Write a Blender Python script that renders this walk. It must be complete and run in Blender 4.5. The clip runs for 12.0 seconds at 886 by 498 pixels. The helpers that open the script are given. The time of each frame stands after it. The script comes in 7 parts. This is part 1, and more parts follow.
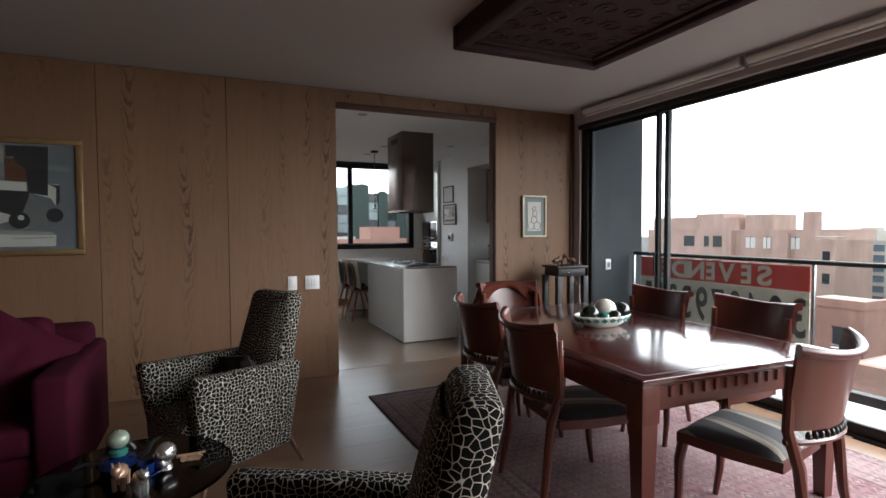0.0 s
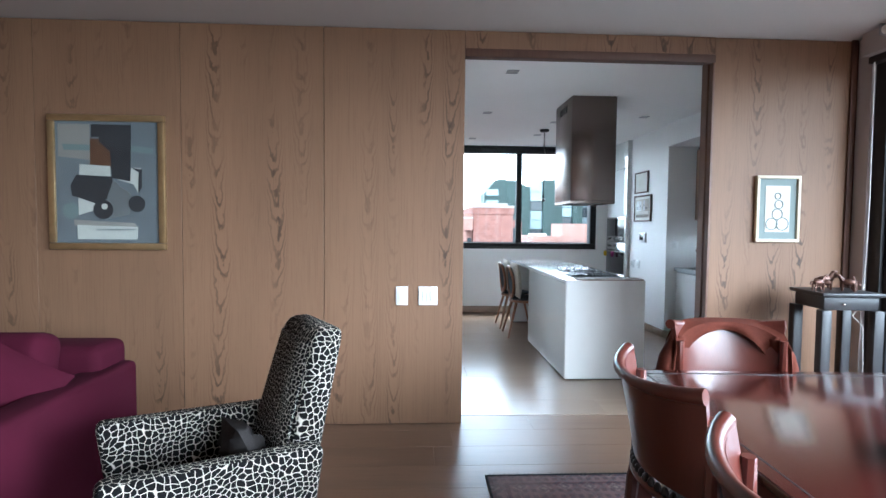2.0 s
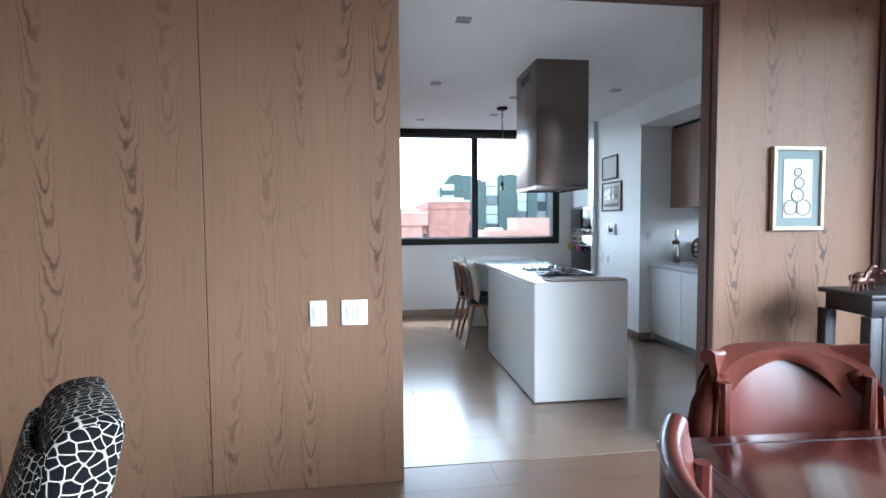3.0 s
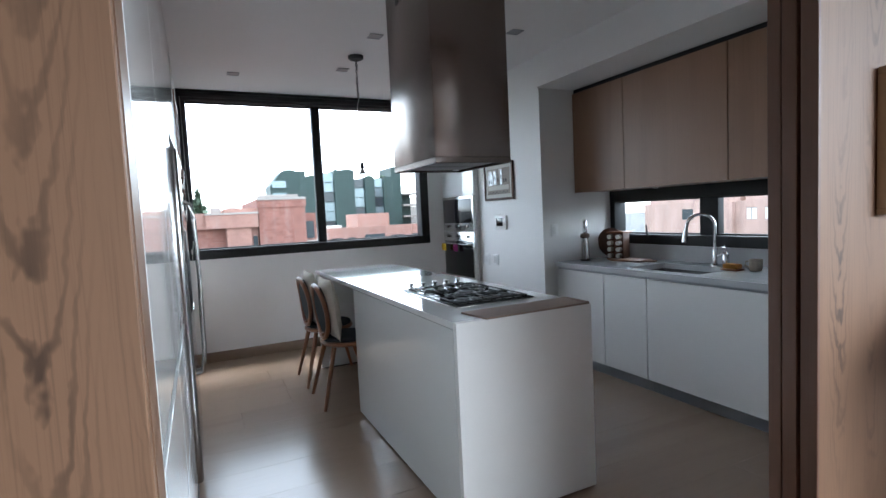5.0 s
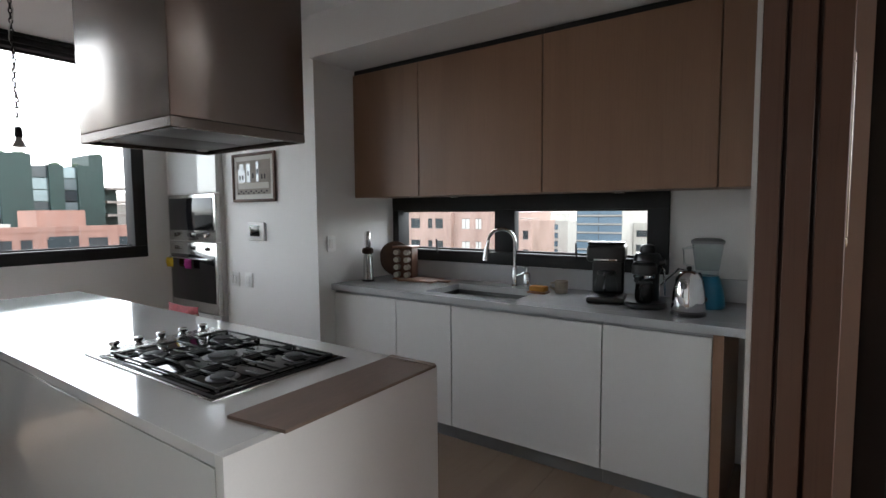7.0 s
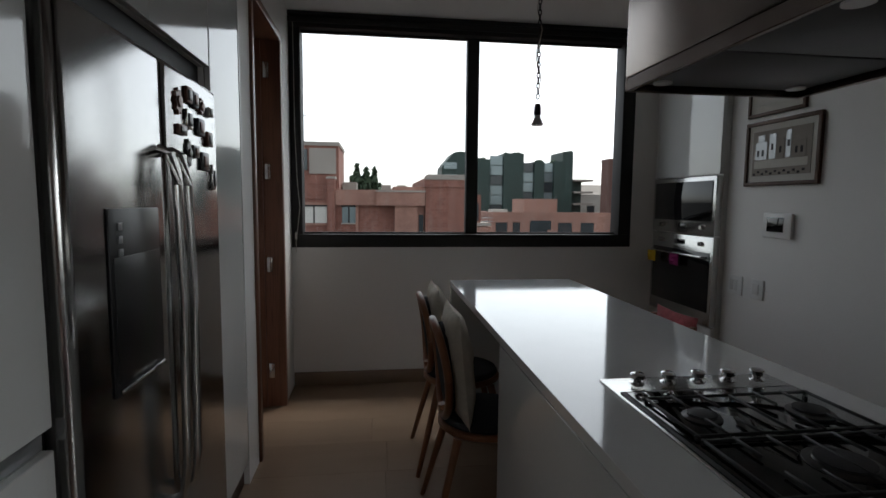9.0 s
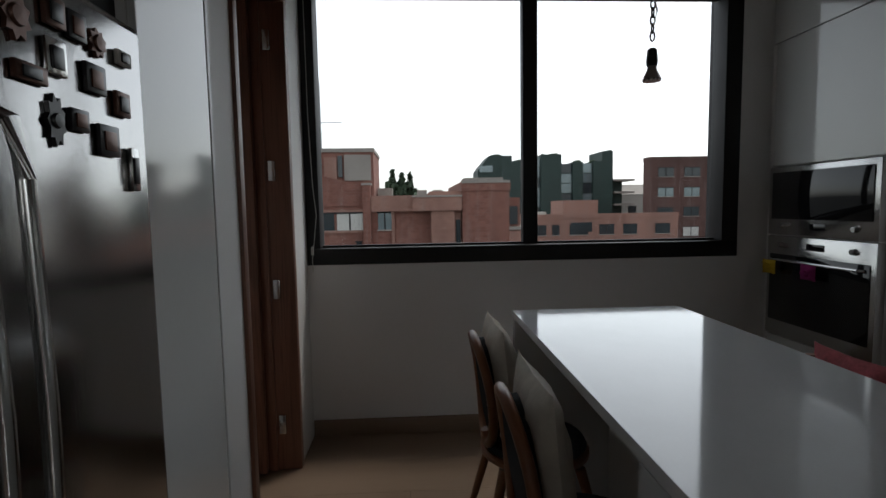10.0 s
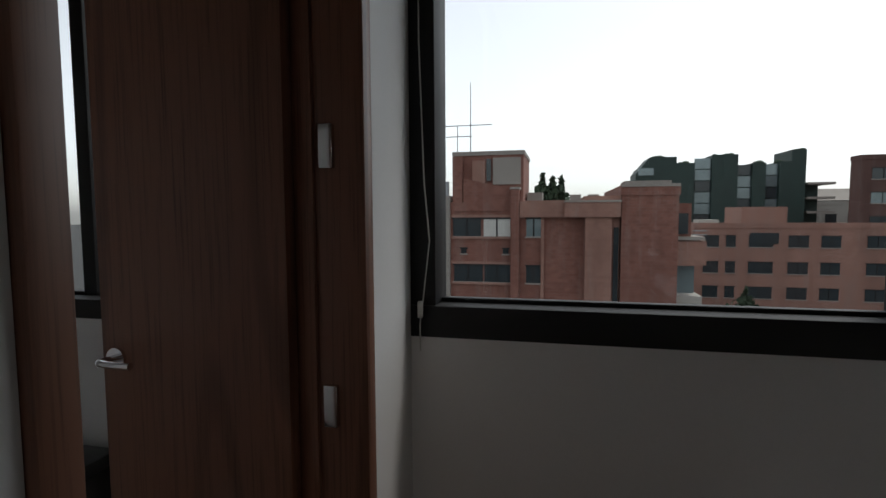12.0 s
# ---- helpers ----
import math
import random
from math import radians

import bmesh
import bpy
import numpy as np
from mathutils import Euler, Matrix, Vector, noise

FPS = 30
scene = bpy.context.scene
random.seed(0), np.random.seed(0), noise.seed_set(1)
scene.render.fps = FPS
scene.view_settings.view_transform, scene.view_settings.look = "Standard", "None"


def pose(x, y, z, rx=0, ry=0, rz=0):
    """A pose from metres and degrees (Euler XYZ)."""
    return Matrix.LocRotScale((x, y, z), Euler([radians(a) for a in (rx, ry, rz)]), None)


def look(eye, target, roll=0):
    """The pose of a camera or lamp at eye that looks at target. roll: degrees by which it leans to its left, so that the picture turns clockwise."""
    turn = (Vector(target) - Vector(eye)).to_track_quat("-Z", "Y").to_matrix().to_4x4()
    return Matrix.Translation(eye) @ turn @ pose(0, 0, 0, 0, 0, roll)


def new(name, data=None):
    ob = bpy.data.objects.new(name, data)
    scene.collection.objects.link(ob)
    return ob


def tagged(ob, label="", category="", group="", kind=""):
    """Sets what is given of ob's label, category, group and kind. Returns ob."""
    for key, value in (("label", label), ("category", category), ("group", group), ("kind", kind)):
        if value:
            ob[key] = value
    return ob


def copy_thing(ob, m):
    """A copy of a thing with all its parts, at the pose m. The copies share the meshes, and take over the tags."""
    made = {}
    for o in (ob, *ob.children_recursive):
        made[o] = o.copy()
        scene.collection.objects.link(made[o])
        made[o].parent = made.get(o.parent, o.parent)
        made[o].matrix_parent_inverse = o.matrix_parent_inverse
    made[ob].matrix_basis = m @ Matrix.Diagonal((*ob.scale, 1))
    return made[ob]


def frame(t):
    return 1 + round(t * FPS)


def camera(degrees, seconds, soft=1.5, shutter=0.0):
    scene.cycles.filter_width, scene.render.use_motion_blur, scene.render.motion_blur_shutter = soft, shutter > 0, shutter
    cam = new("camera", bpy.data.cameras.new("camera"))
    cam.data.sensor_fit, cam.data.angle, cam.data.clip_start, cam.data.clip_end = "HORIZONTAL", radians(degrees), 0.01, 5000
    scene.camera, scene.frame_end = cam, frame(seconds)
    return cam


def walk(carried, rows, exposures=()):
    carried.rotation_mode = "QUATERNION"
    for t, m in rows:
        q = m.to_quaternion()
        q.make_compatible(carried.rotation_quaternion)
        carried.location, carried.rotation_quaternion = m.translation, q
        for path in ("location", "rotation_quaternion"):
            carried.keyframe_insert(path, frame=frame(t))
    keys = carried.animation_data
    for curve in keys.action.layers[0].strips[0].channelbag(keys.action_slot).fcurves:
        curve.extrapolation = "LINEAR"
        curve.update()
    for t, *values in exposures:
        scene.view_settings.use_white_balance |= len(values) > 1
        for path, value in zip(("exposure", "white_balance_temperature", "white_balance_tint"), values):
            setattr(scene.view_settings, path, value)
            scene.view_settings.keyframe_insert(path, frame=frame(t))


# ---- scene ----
cam = camera(82.13, 12.0)
PATH = [
    (0, (0.089, 0.421, 1.409), -24.42, -2.22, -0.32),
    (0.5, (0.319, 0.651, 1.425), -11.74, -2.26, 0.77),
    (1, (0.491, 0.977, 1.382), -7.30, -2.25, 0.89),
    (1.5, (0.683, 1.345, 1.406), -6.17, -1.91, 0.76),
    (2, (0.874, 1.749, 1.409), -2.78, -2.65, 0.54),
    (2.5, (0.955, 2.210, 1.375), -2.69, -3.26, -0.05),
    (2.8, (1.024, 2.476, 1.367), -5.48, -2.49, -0.20),
    (3, (1.054, 2.667, 1.378), -7.59, -3.10, -0.45),
    (3.2, (1.105, 2.844, 1.401), -9.43, -2.53, -0.64),
    (4.8, (1.281, 4.259, 1.401), -23.04, -3.77, -2.99),
    (5, (1.277, 4.415, 1.387), -25.63, -4.04, -2.78),
    (5.5, (1.327, 4.791, 1.393), -33.09, -4.46, -1.46),
    (5.7, (1.361, 4.941, 1.387), -36.64, -5.06, -0.81),
    (6, (1.440, 5.098, 1.407), -42.43, -5.27, -0.40),
    (6.5, (1.573, 5.288, 1.417), -54.00, -4.95, 0.07),
    (6.7, (1.615, 5.325, 1.410), -56.54, -4.49, -0.44),
    (8.3, (1.837, 5.694, 1.418), -21.66, -3.52, 0.34),
    (8.5, (1.826, 5.806, 1.391), -15.72, -4.15, 0.59),
    (9, (1.805, 6.178, 1.383), -7.29, -5.35, 0.54),
    (9.5, (1.821, 6.575, 1.362), -4.17, -5.38, -0.27),
    (10, (1.812, 6.976, 1.373), -3.15, -4.83, -0.96),
    (10.5, (1.782, 7.403, 1.392), -3.07, -4.79, -1.36),
    (11, (1.773, 7.840, 1.397), -2.18, -4.50, -0.67),
    (11.5, (1.719, 8.203, 1.385), 2.87, -4.39, -0.32),
    (12, (1.624, 8.523, 1.413), 13.23, -4.14, -0.30),
]


def stand(x, y, z, yaw, pitch, roll):
    return pose(x, y, z, 90 + pitch, 0, yaw) @ pose(0, 0, 0, 0, 0, roll)


EXPOSURES = [(0.0, 2.4, 6400, 10), (0.5, 3.4, 5700, 8), (1.0, 3.85, 5380, 5), (1.5, 3.95, 5320, 4), (2.5, 4.0, 5320, 3), (3.2, 3.93, 5250, 5), (4.8, 3.4, 5550, 6), (5.5, 3.15, 6100, 9), (6.5, 3.1, 6400, 10), (8.3, 2.4, 6450, 10), (9.0, 1.15, 6500, 10), (9.5, 0.85, 6500, 10), (10.5, 0.85, 6450, 10), (11.2, 0.65, 6450, 10), (12.0, 0.5, 6500, 10)]
walk(cam, [(t, stand(*p, yaw, pitch, roll)) for t, p, yaw, pitch, roll in PATH], EXPOSURES)

# ---- world, sun ----
world = bpy.data.worlds.new("overcast_sky")
scene.world = world
world.use_nodes = True
wn = world.node_tree
sky = wn.nodes.new("ShaderNodeTexSky")
sky.sky_type = "NISHITA"
sky.sun_disc = False
sky.sun_elevation = radians(63)
sky.sun_rotation = radians(45)
sky.dust_density = 1.6
sky.air_density = 1.0
soft_sky = wn.nodes.new("ShaderNodeHueSaturation")
soft_sky.inputs["Saturation"].default_value = 0.22
wn.links.new(sky.outputs[0], soft_sky.inputs["Color"])
wn.links.new(soft_sky.outputs[0], wn.nodes["Background"].inputs[0])
wn.nodes["Background"].inputs[1].default_value = 0.15
sun_data = bpy.data.lights.new("sun", "SUN")
sun_data.energy = 0.7
sun_data.angle = radians(14)
sun_data.color = (1.0, 0.96, 0.9)
sun = new("sun", sun_data)
sun.matrix_world = look((14.4, 14.4, 40), (0, 0, 0))


def sky_lamp(name, width, height, watts, m):
    """The sky's light coming in at the upper part of an opening."""
    d = bpy.data.lights.new(name, "AREA")
    d.shape, d.size, d.size_y, d.energy, d.color, d.spread = "RECTANGLE", width, height, watts, (0.97, 0.985, 1.0), radians(122)
    new(name, d).matrix_world = m


sky_lamp("sky_light_balcony_doors", 6.4, 1.7, 60, look((4.40, 0.2, 2.05), (2.6, 1.1, 0.0)))


# ---- materials ----
def shader(name):
    m = bpy.data.materials.new(name)
    m.use_nodes = True
    return m, m.node_tree, m.node_tree.nodes["Principled BSDF"]


def mapped(nt, scale=(1, 1, 1), rot=(0, 0, 0), vary=False):
    """Object coordinates, scaled; vary: shifted by each object's own random number."""
    tc = nt.nodes.new("ShaderNodeTexCoord")
    mp = nt.nodes.new("ShaderNodeMapping")
    mp.inputs["Scale"].default_value = scale
    mp.inputs["Rotation"].default_value = rot
    nt.links.new(tc.outputs["Object"], mp.inputs["Vector"])
    if vary:
        info = nt.nodes.new("ShaderNodeObjectInfo")
        mul = nt.nodes.new("ShaderNodeMath")
        mul.operation = "MULTIPLY"
        mul.inputs[1].default_value = 37.0
        nt.links.new(info.outputs["Random"], mul.inputs[0])
        nt.links.new(mul.outputs[0], mp.inputs["Location"])
    return mp.outputs[0]


def noise_of(nt, vec, scale, detail=4.0, rough=0.55, distort=0.0):
    n = nt.nodes.new("ShaderNodeTexNoise")
    n.inputs["Scale"].default_value = scale
    n.inputs["Detail"].default_value = detail
    n.inputs["Roughness"].default_value = rough
    n.inputs["Distortion"].default_value = distort
    nt.links.new(vec, n.inputs["Vector"])
    return n.outputs["Fac"]


def ramp(nt, fac, stops):
    r = nt.nodes.new("ShaderNodeValToRGB")
    el = r.color_ramp.elements
    while len(el) < len(stops):
        el.new(0.5)
    for e, (p, c) in zip(el, stops):
        e.position = p
        e.color = (*c, 1) if len(c) == 3 else c
    nt.links.new(fac, r.inputs[0])
    return r.outputs[0]


def blend(nt, fac, a, b, kind="MIX"):
    m = nt.nodes.new("ShaderNodeMix")
    m.data_type, m.blend_type = "RGBA", kind
    for sock, v in ((m.inputs["Factor"], fac), (m.inputs["A"], a), (m.inputs["B"], b)):
        if isinstance(v, (int, float)):
            sock.default_value = v
        elif isinstance(v, tuple):
            sock.default_value = (*v, 1)
        else:
            nt.links.new(v, sock)
    return m.outputs["Result"]


def bumped(nt, bsdf, height, strength, dist=0.002):
    b = nt.nodes.new("ShaderNodeBump")
    b.inputs["Strength"].default_value = strength
    b.inputs["Distance"].default_value = dist
    nt.links.new(height, b.inputs["Height"])
    nt.links.new(b.outputs[0], bsdf.inputs["Normal"])


def dark(c, k):
    return tuple(v * k for v in c)


def plain(name, col, rough=0.5, metal=0.0, var=0.14, scale=2.5, bump=0.15, fine=90.0, coat=0.0, vary=True, stretch=(1, 1, 1)):
    """Paint, metal, stone or cloth: cloudy variation at two scales, uneven gloss and fine relief."""
    m, nt, b = shader(name)
    v = mapped(nt, stretch, vary=vary)
    big, small = noise_of(nt, v, scale, 3), noise_of(nt, v, fine, 4)
    c = ramp(nt, big, [(0.25, dark(col, 1 - var)), (0.75, dark(col, 1 + var * 0.5))])
    c = blend(nt, 0.35, c, ramp(nt, small, [(0.2, dark(col, 1 - var)), (0.8, dark(col, 1 + var))]))
    nt.links.new(c, b.inputs["Base Color"])
    r = nt.nodes.new("ShaderNodeMapRange")
    r.inputs["To Min"].default_value, r.inputs["To Max"].default_value = rough * 0.85, min(1, rough * 1.2)
    nt.links.new(big, r.inputs["Value"])
    nt.links.new(r.outputs[0], b.inputs["Roughness"])
    b.inputs["Metallic"].default_value = metal
    b.inputs["Specular IOR Level"].default_value = 0.12 if rough >= 0.9 else 0.5
    b.inputs["Coat Weight"].default_value = coat
    b.inputs["Coat Roughness"].default_value = 0.08
    if bump:
        bumped(nt, b, small, bump)
    return m


def wood(name, light, deep, rough=0.4, along="z", bands=9.0, figure=0.6, coat=0.0, pores=0.5):
    """Plain-sawn timber: arched figure stretched along the grain, fine dark pores."""
    m, nt, b = shader(name)
    k = {"x": (0.09, 1, 1), "y": (1, 0.09, 1), "z": (1, 1, 0.09)}[along]
    v = mapped(nt, k, vary=True)
    warp = noise_of(nt, v, 2.2, 2, 0.4)
    w = nt.nodes.new("ShaderNodeMath")
    w.operation = "MULTIPLY"
    w.inputs[1].default_value = bands * 6.0
    nt.links.new(warp, w.inputs[0])
    s = nt.nodes.new("ShaderNodeMath")
    s.operation = "SINE"
    nt.links.new(w.outputs[0], s.inputs[0])
    mask = noise_of(nt, v, 1.3, 2)
    k2 = tuple(q if q == 1 else 0.02 for q in k)
    grain = noise_of(nt, mapped(nt, k2, vary=True), 160, 5, 0.65)
    tone = noise_of(nt, v, 0.9, 2)
    c = ramp(nt, tone, [(0.3, blend_rgb(light, deep, 0.28)), (0.7, light)])
    rings = ramp(nt, s.outputs[0], [(0.55, (0, 0, 0)), (0.95, (1, 1, 1))])
    rings = blend(nt, 1.0, rings, ramp(nt, mask, [(0.42, (0, 0, 0)), (0.62, (figure, figure, figure))]), "MULTIPLY")
    c = blend(nt, rings, c, deep)
    c = blend(nt, ramp(nt, grain, [(0.5, (0, 0, 0)), (0.72, (pores, pores, pores))]), c, deep)
    nt.links.new(c, b.inputs["Base Color"])
    b.inputs["Roughness"].default_value = rough
    b.inputs["Coat Weight"].default_value = coat
    b.inputs["Coat Roughness"].default_value = 0.12
    bumped(nt, b, grain, 0.12, 0.001)
    return m


def blend_rgb(a, b, k):
    return tuple(p * (1 - k) + q * k for p, q in zip(a, b))


def glassy(name, tint=(0.96, 0.98, 0.98)):
    m, nt, b = shader(name)
    nt.nodes.remove(b)
    out = nt.nodes["Material Output"]
    tr, gl, fr, mx, pw, sc = (nt.nodes.new(k) for k in ("ShaderNodeBsdfTransparent", "ShaderNodeBsdfGlossy", "ShaderNodeLayerWeight", "ShaderNodeMixShader", "ShaderNodeMath", "ShaderNodeMath"))
    tr.inputs[0].default_value = (*tint, 1)
    gl.inputs["Roughness"].default_value = 0.01
    fr.inputs["Blend"].default_value = 0.5
    pw.operation, sc.operation = "POWER", "MULTIPLY_ADD"
    pw.inputs[1].default_value = 5.0
    sc.inputs[1].default_value, sc.inputs[2].default_value = 0.8, 0.018
    nt.links.new(fr.outputs["Facing"], pw.inputs[0])
    nt.links.new(pw.outputs[0], sc.inputs[0])
    nt.links.new(sc.outputs[0], mx.inputs[0])
    nt.links.new(tr.outputs[0], mx.inputs[1])
    nt.links.new(gl.outputs[0], mx.inputs[2])
    nt.links.new(mx.outputs[0], out.inputs["Surface"])
    return m


def spotted(name, scale=36.0):
    """Rounded black spots on a cream net, laid over each face by its UV map in metres."""
    m, nt, b = shader(name)
    uv = nt.nodes.new("ShaderNodeUVMap")
    n = nt.nodes.new("ShaderNodeTexNoise")
    n.inputs["Scale"].default_value = 7
    nt.links.new(uv.outputs[0], n.inputs["Vector"])
    mixv = nt.nodes.new("ShaderNodeMix")
    mixv.data_type = "VECTOR"
    mixv.inputs["Factor"].default_value = 0.07
    nt.links.new(uv.outputs[0], mixv.inputs["A"])
    nt.links.new(n.outputs["Color"], mixv.inputs["B"])
    vo = nt.nodes.new("ShaderNodeTexVoronoi")
    vo.voronoi_dimensions, vo.feature = "2D", "DISTANCE_TO_EDGE"
    vo.inputs["Scale"].default_value, vo.inputs["Randomness"].default_value = scale, 0.72
    nt.links.new(mixv.outputs["Result"], vo.inputs["Vector"])
    cell = nt.nodes.new("ShaderNodeTexVoronoi")
    cell.voronoi_dimensions = "2D"
    cell.inputs["Scale"].default_value, cell.inputs["Randomness"].default_value = scale, 0.72
    nt.links.new(mixv.outputs["Result"], cell.inputs["Vector"])
    net = ramp(nt, vo.outputs["Distance"], [(0.03, (1, 1, 1)), (0.07, (0, 0, 0))])
    round_off = ramp(nt, cell.outputs["Distance"], [(0.62, (0, 0, 0)), (0.75, (1, 1, 1))])
    c = blend(nt, blend(nt, 1.0, net, round_off, "LIGHTEN"), (0.002, 0.002, 0.0025), (0.44, 0.40, 0.34))
    nt.links.new(c, b.inputs["Base Color"])
    b.inputs["Roughness"].default_value = 0.85
    b.inputs["Specular IOR Level"].default_value = 0.15
    bumped(nt, b, net, 0.25, 0.002)
    return m


def striped(name):
    """Broad black and beige satin stripes across the seat."""
    m, nt, b = shader(name)
    v = mapped(nt, (1, 1, 1), rot=(0, 0, 0.25))
    sp = nt.nodes.new("ShaderNodeSeparateXYZ")
    nt.links.new(v, sp.inputs[0])
    mul = nt.nodes.new("ShaderNodeMath")
    mul.operation = "MULTIPLY_ADD"
    mul.inputs[1].default_value, mul.inputs[2].default_value = 5.2, 10.3
    nt.links.new(sp.outputs["X"], mul.inputs[0])
    fr = nt.nodes.new("ShaderNodeMath")
    fr.operation = "FRACT"
    nt.links.new(mul.outputs[0], fr.inputs[0])
    c = ramp(nt, fr.outputs[0], [(0.0, (0.010, 0.012, 0.02)), (0.60, (0.010, 0.012, 0.02)), (0.62, (0.52, 0.46, 0.37)), (0.78, (0.48, 0.43, 0.34)), (0.80, (0.20, 0.185, 0.16)), (0.98, (0.22, 0.20, 0.175)), (1.0, (0.010, 0.012, 0.02))])
    c = blend(nt, 0.08, c, ramp(nt, noise_of(nt, v, 300, 2), [(0.3, (0, 0, 0)), (0.7, (0.3, 0.3, 0.3))]))
    nt.links.new(c, b.inputs["Base Color"])
    b.inputs["Roughness"].default_value = 0.6
    b.inputs["Sheen Weight"].default_value = 0.3
    return m


def rug_cloth(name, w, l):
    """A worn woven rug w by l metres: banded border with rows of small motifs round a red field."""
    m, nt, b = shader(name)
    v = mapped(nt)
    sp = nt.nodes.new("ShaderNodeSeparateXYZ")
    nt.links.new(v, sp.inputs[0])

    def calc(op, p, q=0.0):
        n = nt.nodes.new("ShaderNodeMath")
        n.operation = op
        for sock, r in zip(n.inputs, (p, q)):
            if isinstance(r, (int, float)):
                sock.default_value = r
            else:
                nt.links.new(r, sock)
        return n.outputs[0]
    x, y = sp.outputs["X"], sp.outputs["Y"]
    d = calc("MINIMUM", calc("MINIMUM", x, calc("SUBTRACT", w, x)), calc("MINIMUM", y, calc("SUBTRACT", l, y)))
    band = calc("MULTIPLY", d, 1.5)
    base = ramp(nt, band, [(0.0, (0.075, 0.068, 0.075)), (0.03, (0.285, 0.225, 0.217)), (0.12, (0.105, 0.075, 0.083)), (0.15, (0.330, 0.240, 0.225)), (0.40, (0.120, 0.068, 0.075)), (0.44, (0.330, 0.255, 0.232)), (0.53, (0.090, 0.060, 0.068)), (0.57, (0.234, 0.132, 0.137)), (1.0, (0.257, 0.142, 0.146))])
    base.node.color_ramp.interpolation = "CONSTANT"
    dash = calc("MULTIPLY", calc("GREATER_THAN", calc("FRACT", calc("MULTIPLY", x, 21.0)), 0.45), calc("GREATER_THAN", calc("FRACT", calc("MULTIPLY", y, 17.0)), 0.5))
    vo = nt.nodes.new("ShaderNodeTexVoronoi")
    vo.inputs["Scale"].default_value, vo.inputs["Randomness"].default_value = 7.5, 0.25
    vo.distance, vo.voronoi_dimensions = "MANHATTAN", "2D"
    nt.links.new(v, vo.inputs["Vector"])
    motif = ramp(nt, vo.outputs["Distance"], [(0.0, (0.340, 0.285, 0.255)), (0.12, (0.075, 0.060, 0.083)), (0.24, (0.315, 0.225, 0.210)), (0.34, (0.176, 0.072, 0.088)), (0.5, (0.090, 0.075, 0.098)), (0.62, (0.234, 0.121, 0.127))])
    motif.node.color_ramp.interpolation = "CONSTANT"
    c = blend(nt, 0.5, base, motif)
    c = blend(nt, calc("MULTIPLY", dash, 0.5), c, (0.068, 0.053, 0.068))
    c = blend(nt, ramp(nt, noise_of(nt, v, 2.2, 4), [(0.35, (0, 0, 0)), (0.7, (0.600, 0.600, 0.600))]), c, (0.285, 0.225, 0.217))
    c = blend(nt, ramp(nt, noise_of(nt, mapped(nt, (14, 1, 1)), 9, 3), [(0.4, (0, 0, 0)), (0.75, (0.350, 0.350, 0.350))]), c, (0.105, 0.075, 0.075))
    nt.links.new(c, b.inputs["Base Color"])
    b.inputs["Roughness"].default_value = 0.95
    b.inputs["Specular IOR Level"].default_value = 0.12
    bumped(nt, b, noise_of(nt, mapped(nt, (1, 4, 1)), 180, 3), 0.6, 0.005)
    return m


def brickwork(name, a, bcol, mortar, scale=1.0):
    m, nt, b = shader(name)
    tc = nt.nodes.new("ShaderNodeTexCoord")
    geo = nt.nodes.new("ShaderNodeNewGeometry")
    sp, sn, cb = nt.nodes.new("ShaderNodeSeparateXYZ"), nt.nodes.new("ShaderNodeSeparateXYZ"), nt.nodes.new("ShaderNodeCombineXYZ")
    nt.links.new(tc.outputs["Object"], sp.inputs[0])
    add = nt.nodes.new("ShaderNodeMath")
    nt.links.new(sp.outputs["X"], add.inputs[0])
    nt.links.new(sp.outputs["Y"], add.inputs[1])
    nt.links.new(add.outputs[0], cb.inputs["X"])
    nt.links.new(sp.outputs["Z"], cb.inputs["Y"])
    br = nt.nodes.new("ShaderNodeTexBrick")
    br.inputs["Scale"].default_value = 1.6 * scale
    br.inputs["Color1"].default_value = (*a, 1)
    br.inputs["Color2"].default_value = (*bcol, 1)
    br.inputs["Mortar"].default_value = (*mortar, 1)
    br.inputs["Mortar Size"].default_value = 0.012
    nt.links.new(cb.outputs[0], br.inputs["Vector"])
    v = mapped(nt, (1, 1, 0.3))
    c = blend(nt, ramp(nt, noise_of(nt, v, 0.5, 5, 0.65), [(0.35, (0, 0, 0)), (0.72, (0.75, 0.75, 0.75))]), br.outputs["Color"], dark(a, 0.5))
    c = blend(nt, ramp(nt, noise_of(nt, mapped(nt, (1, 1, 0.12)), 1.7, 4, 0.7), [(0.5, (0, 0, 0)), (0.8, (0.5, 0.5, 0.5))]), c, blend_rgb(mortar, (0.3, 0.26, 0.24), 0.5))
    nt.links.new(c, b.inputs["Base Color"])
    b.inputs["Roughness"].default_value = 0.9
    return m



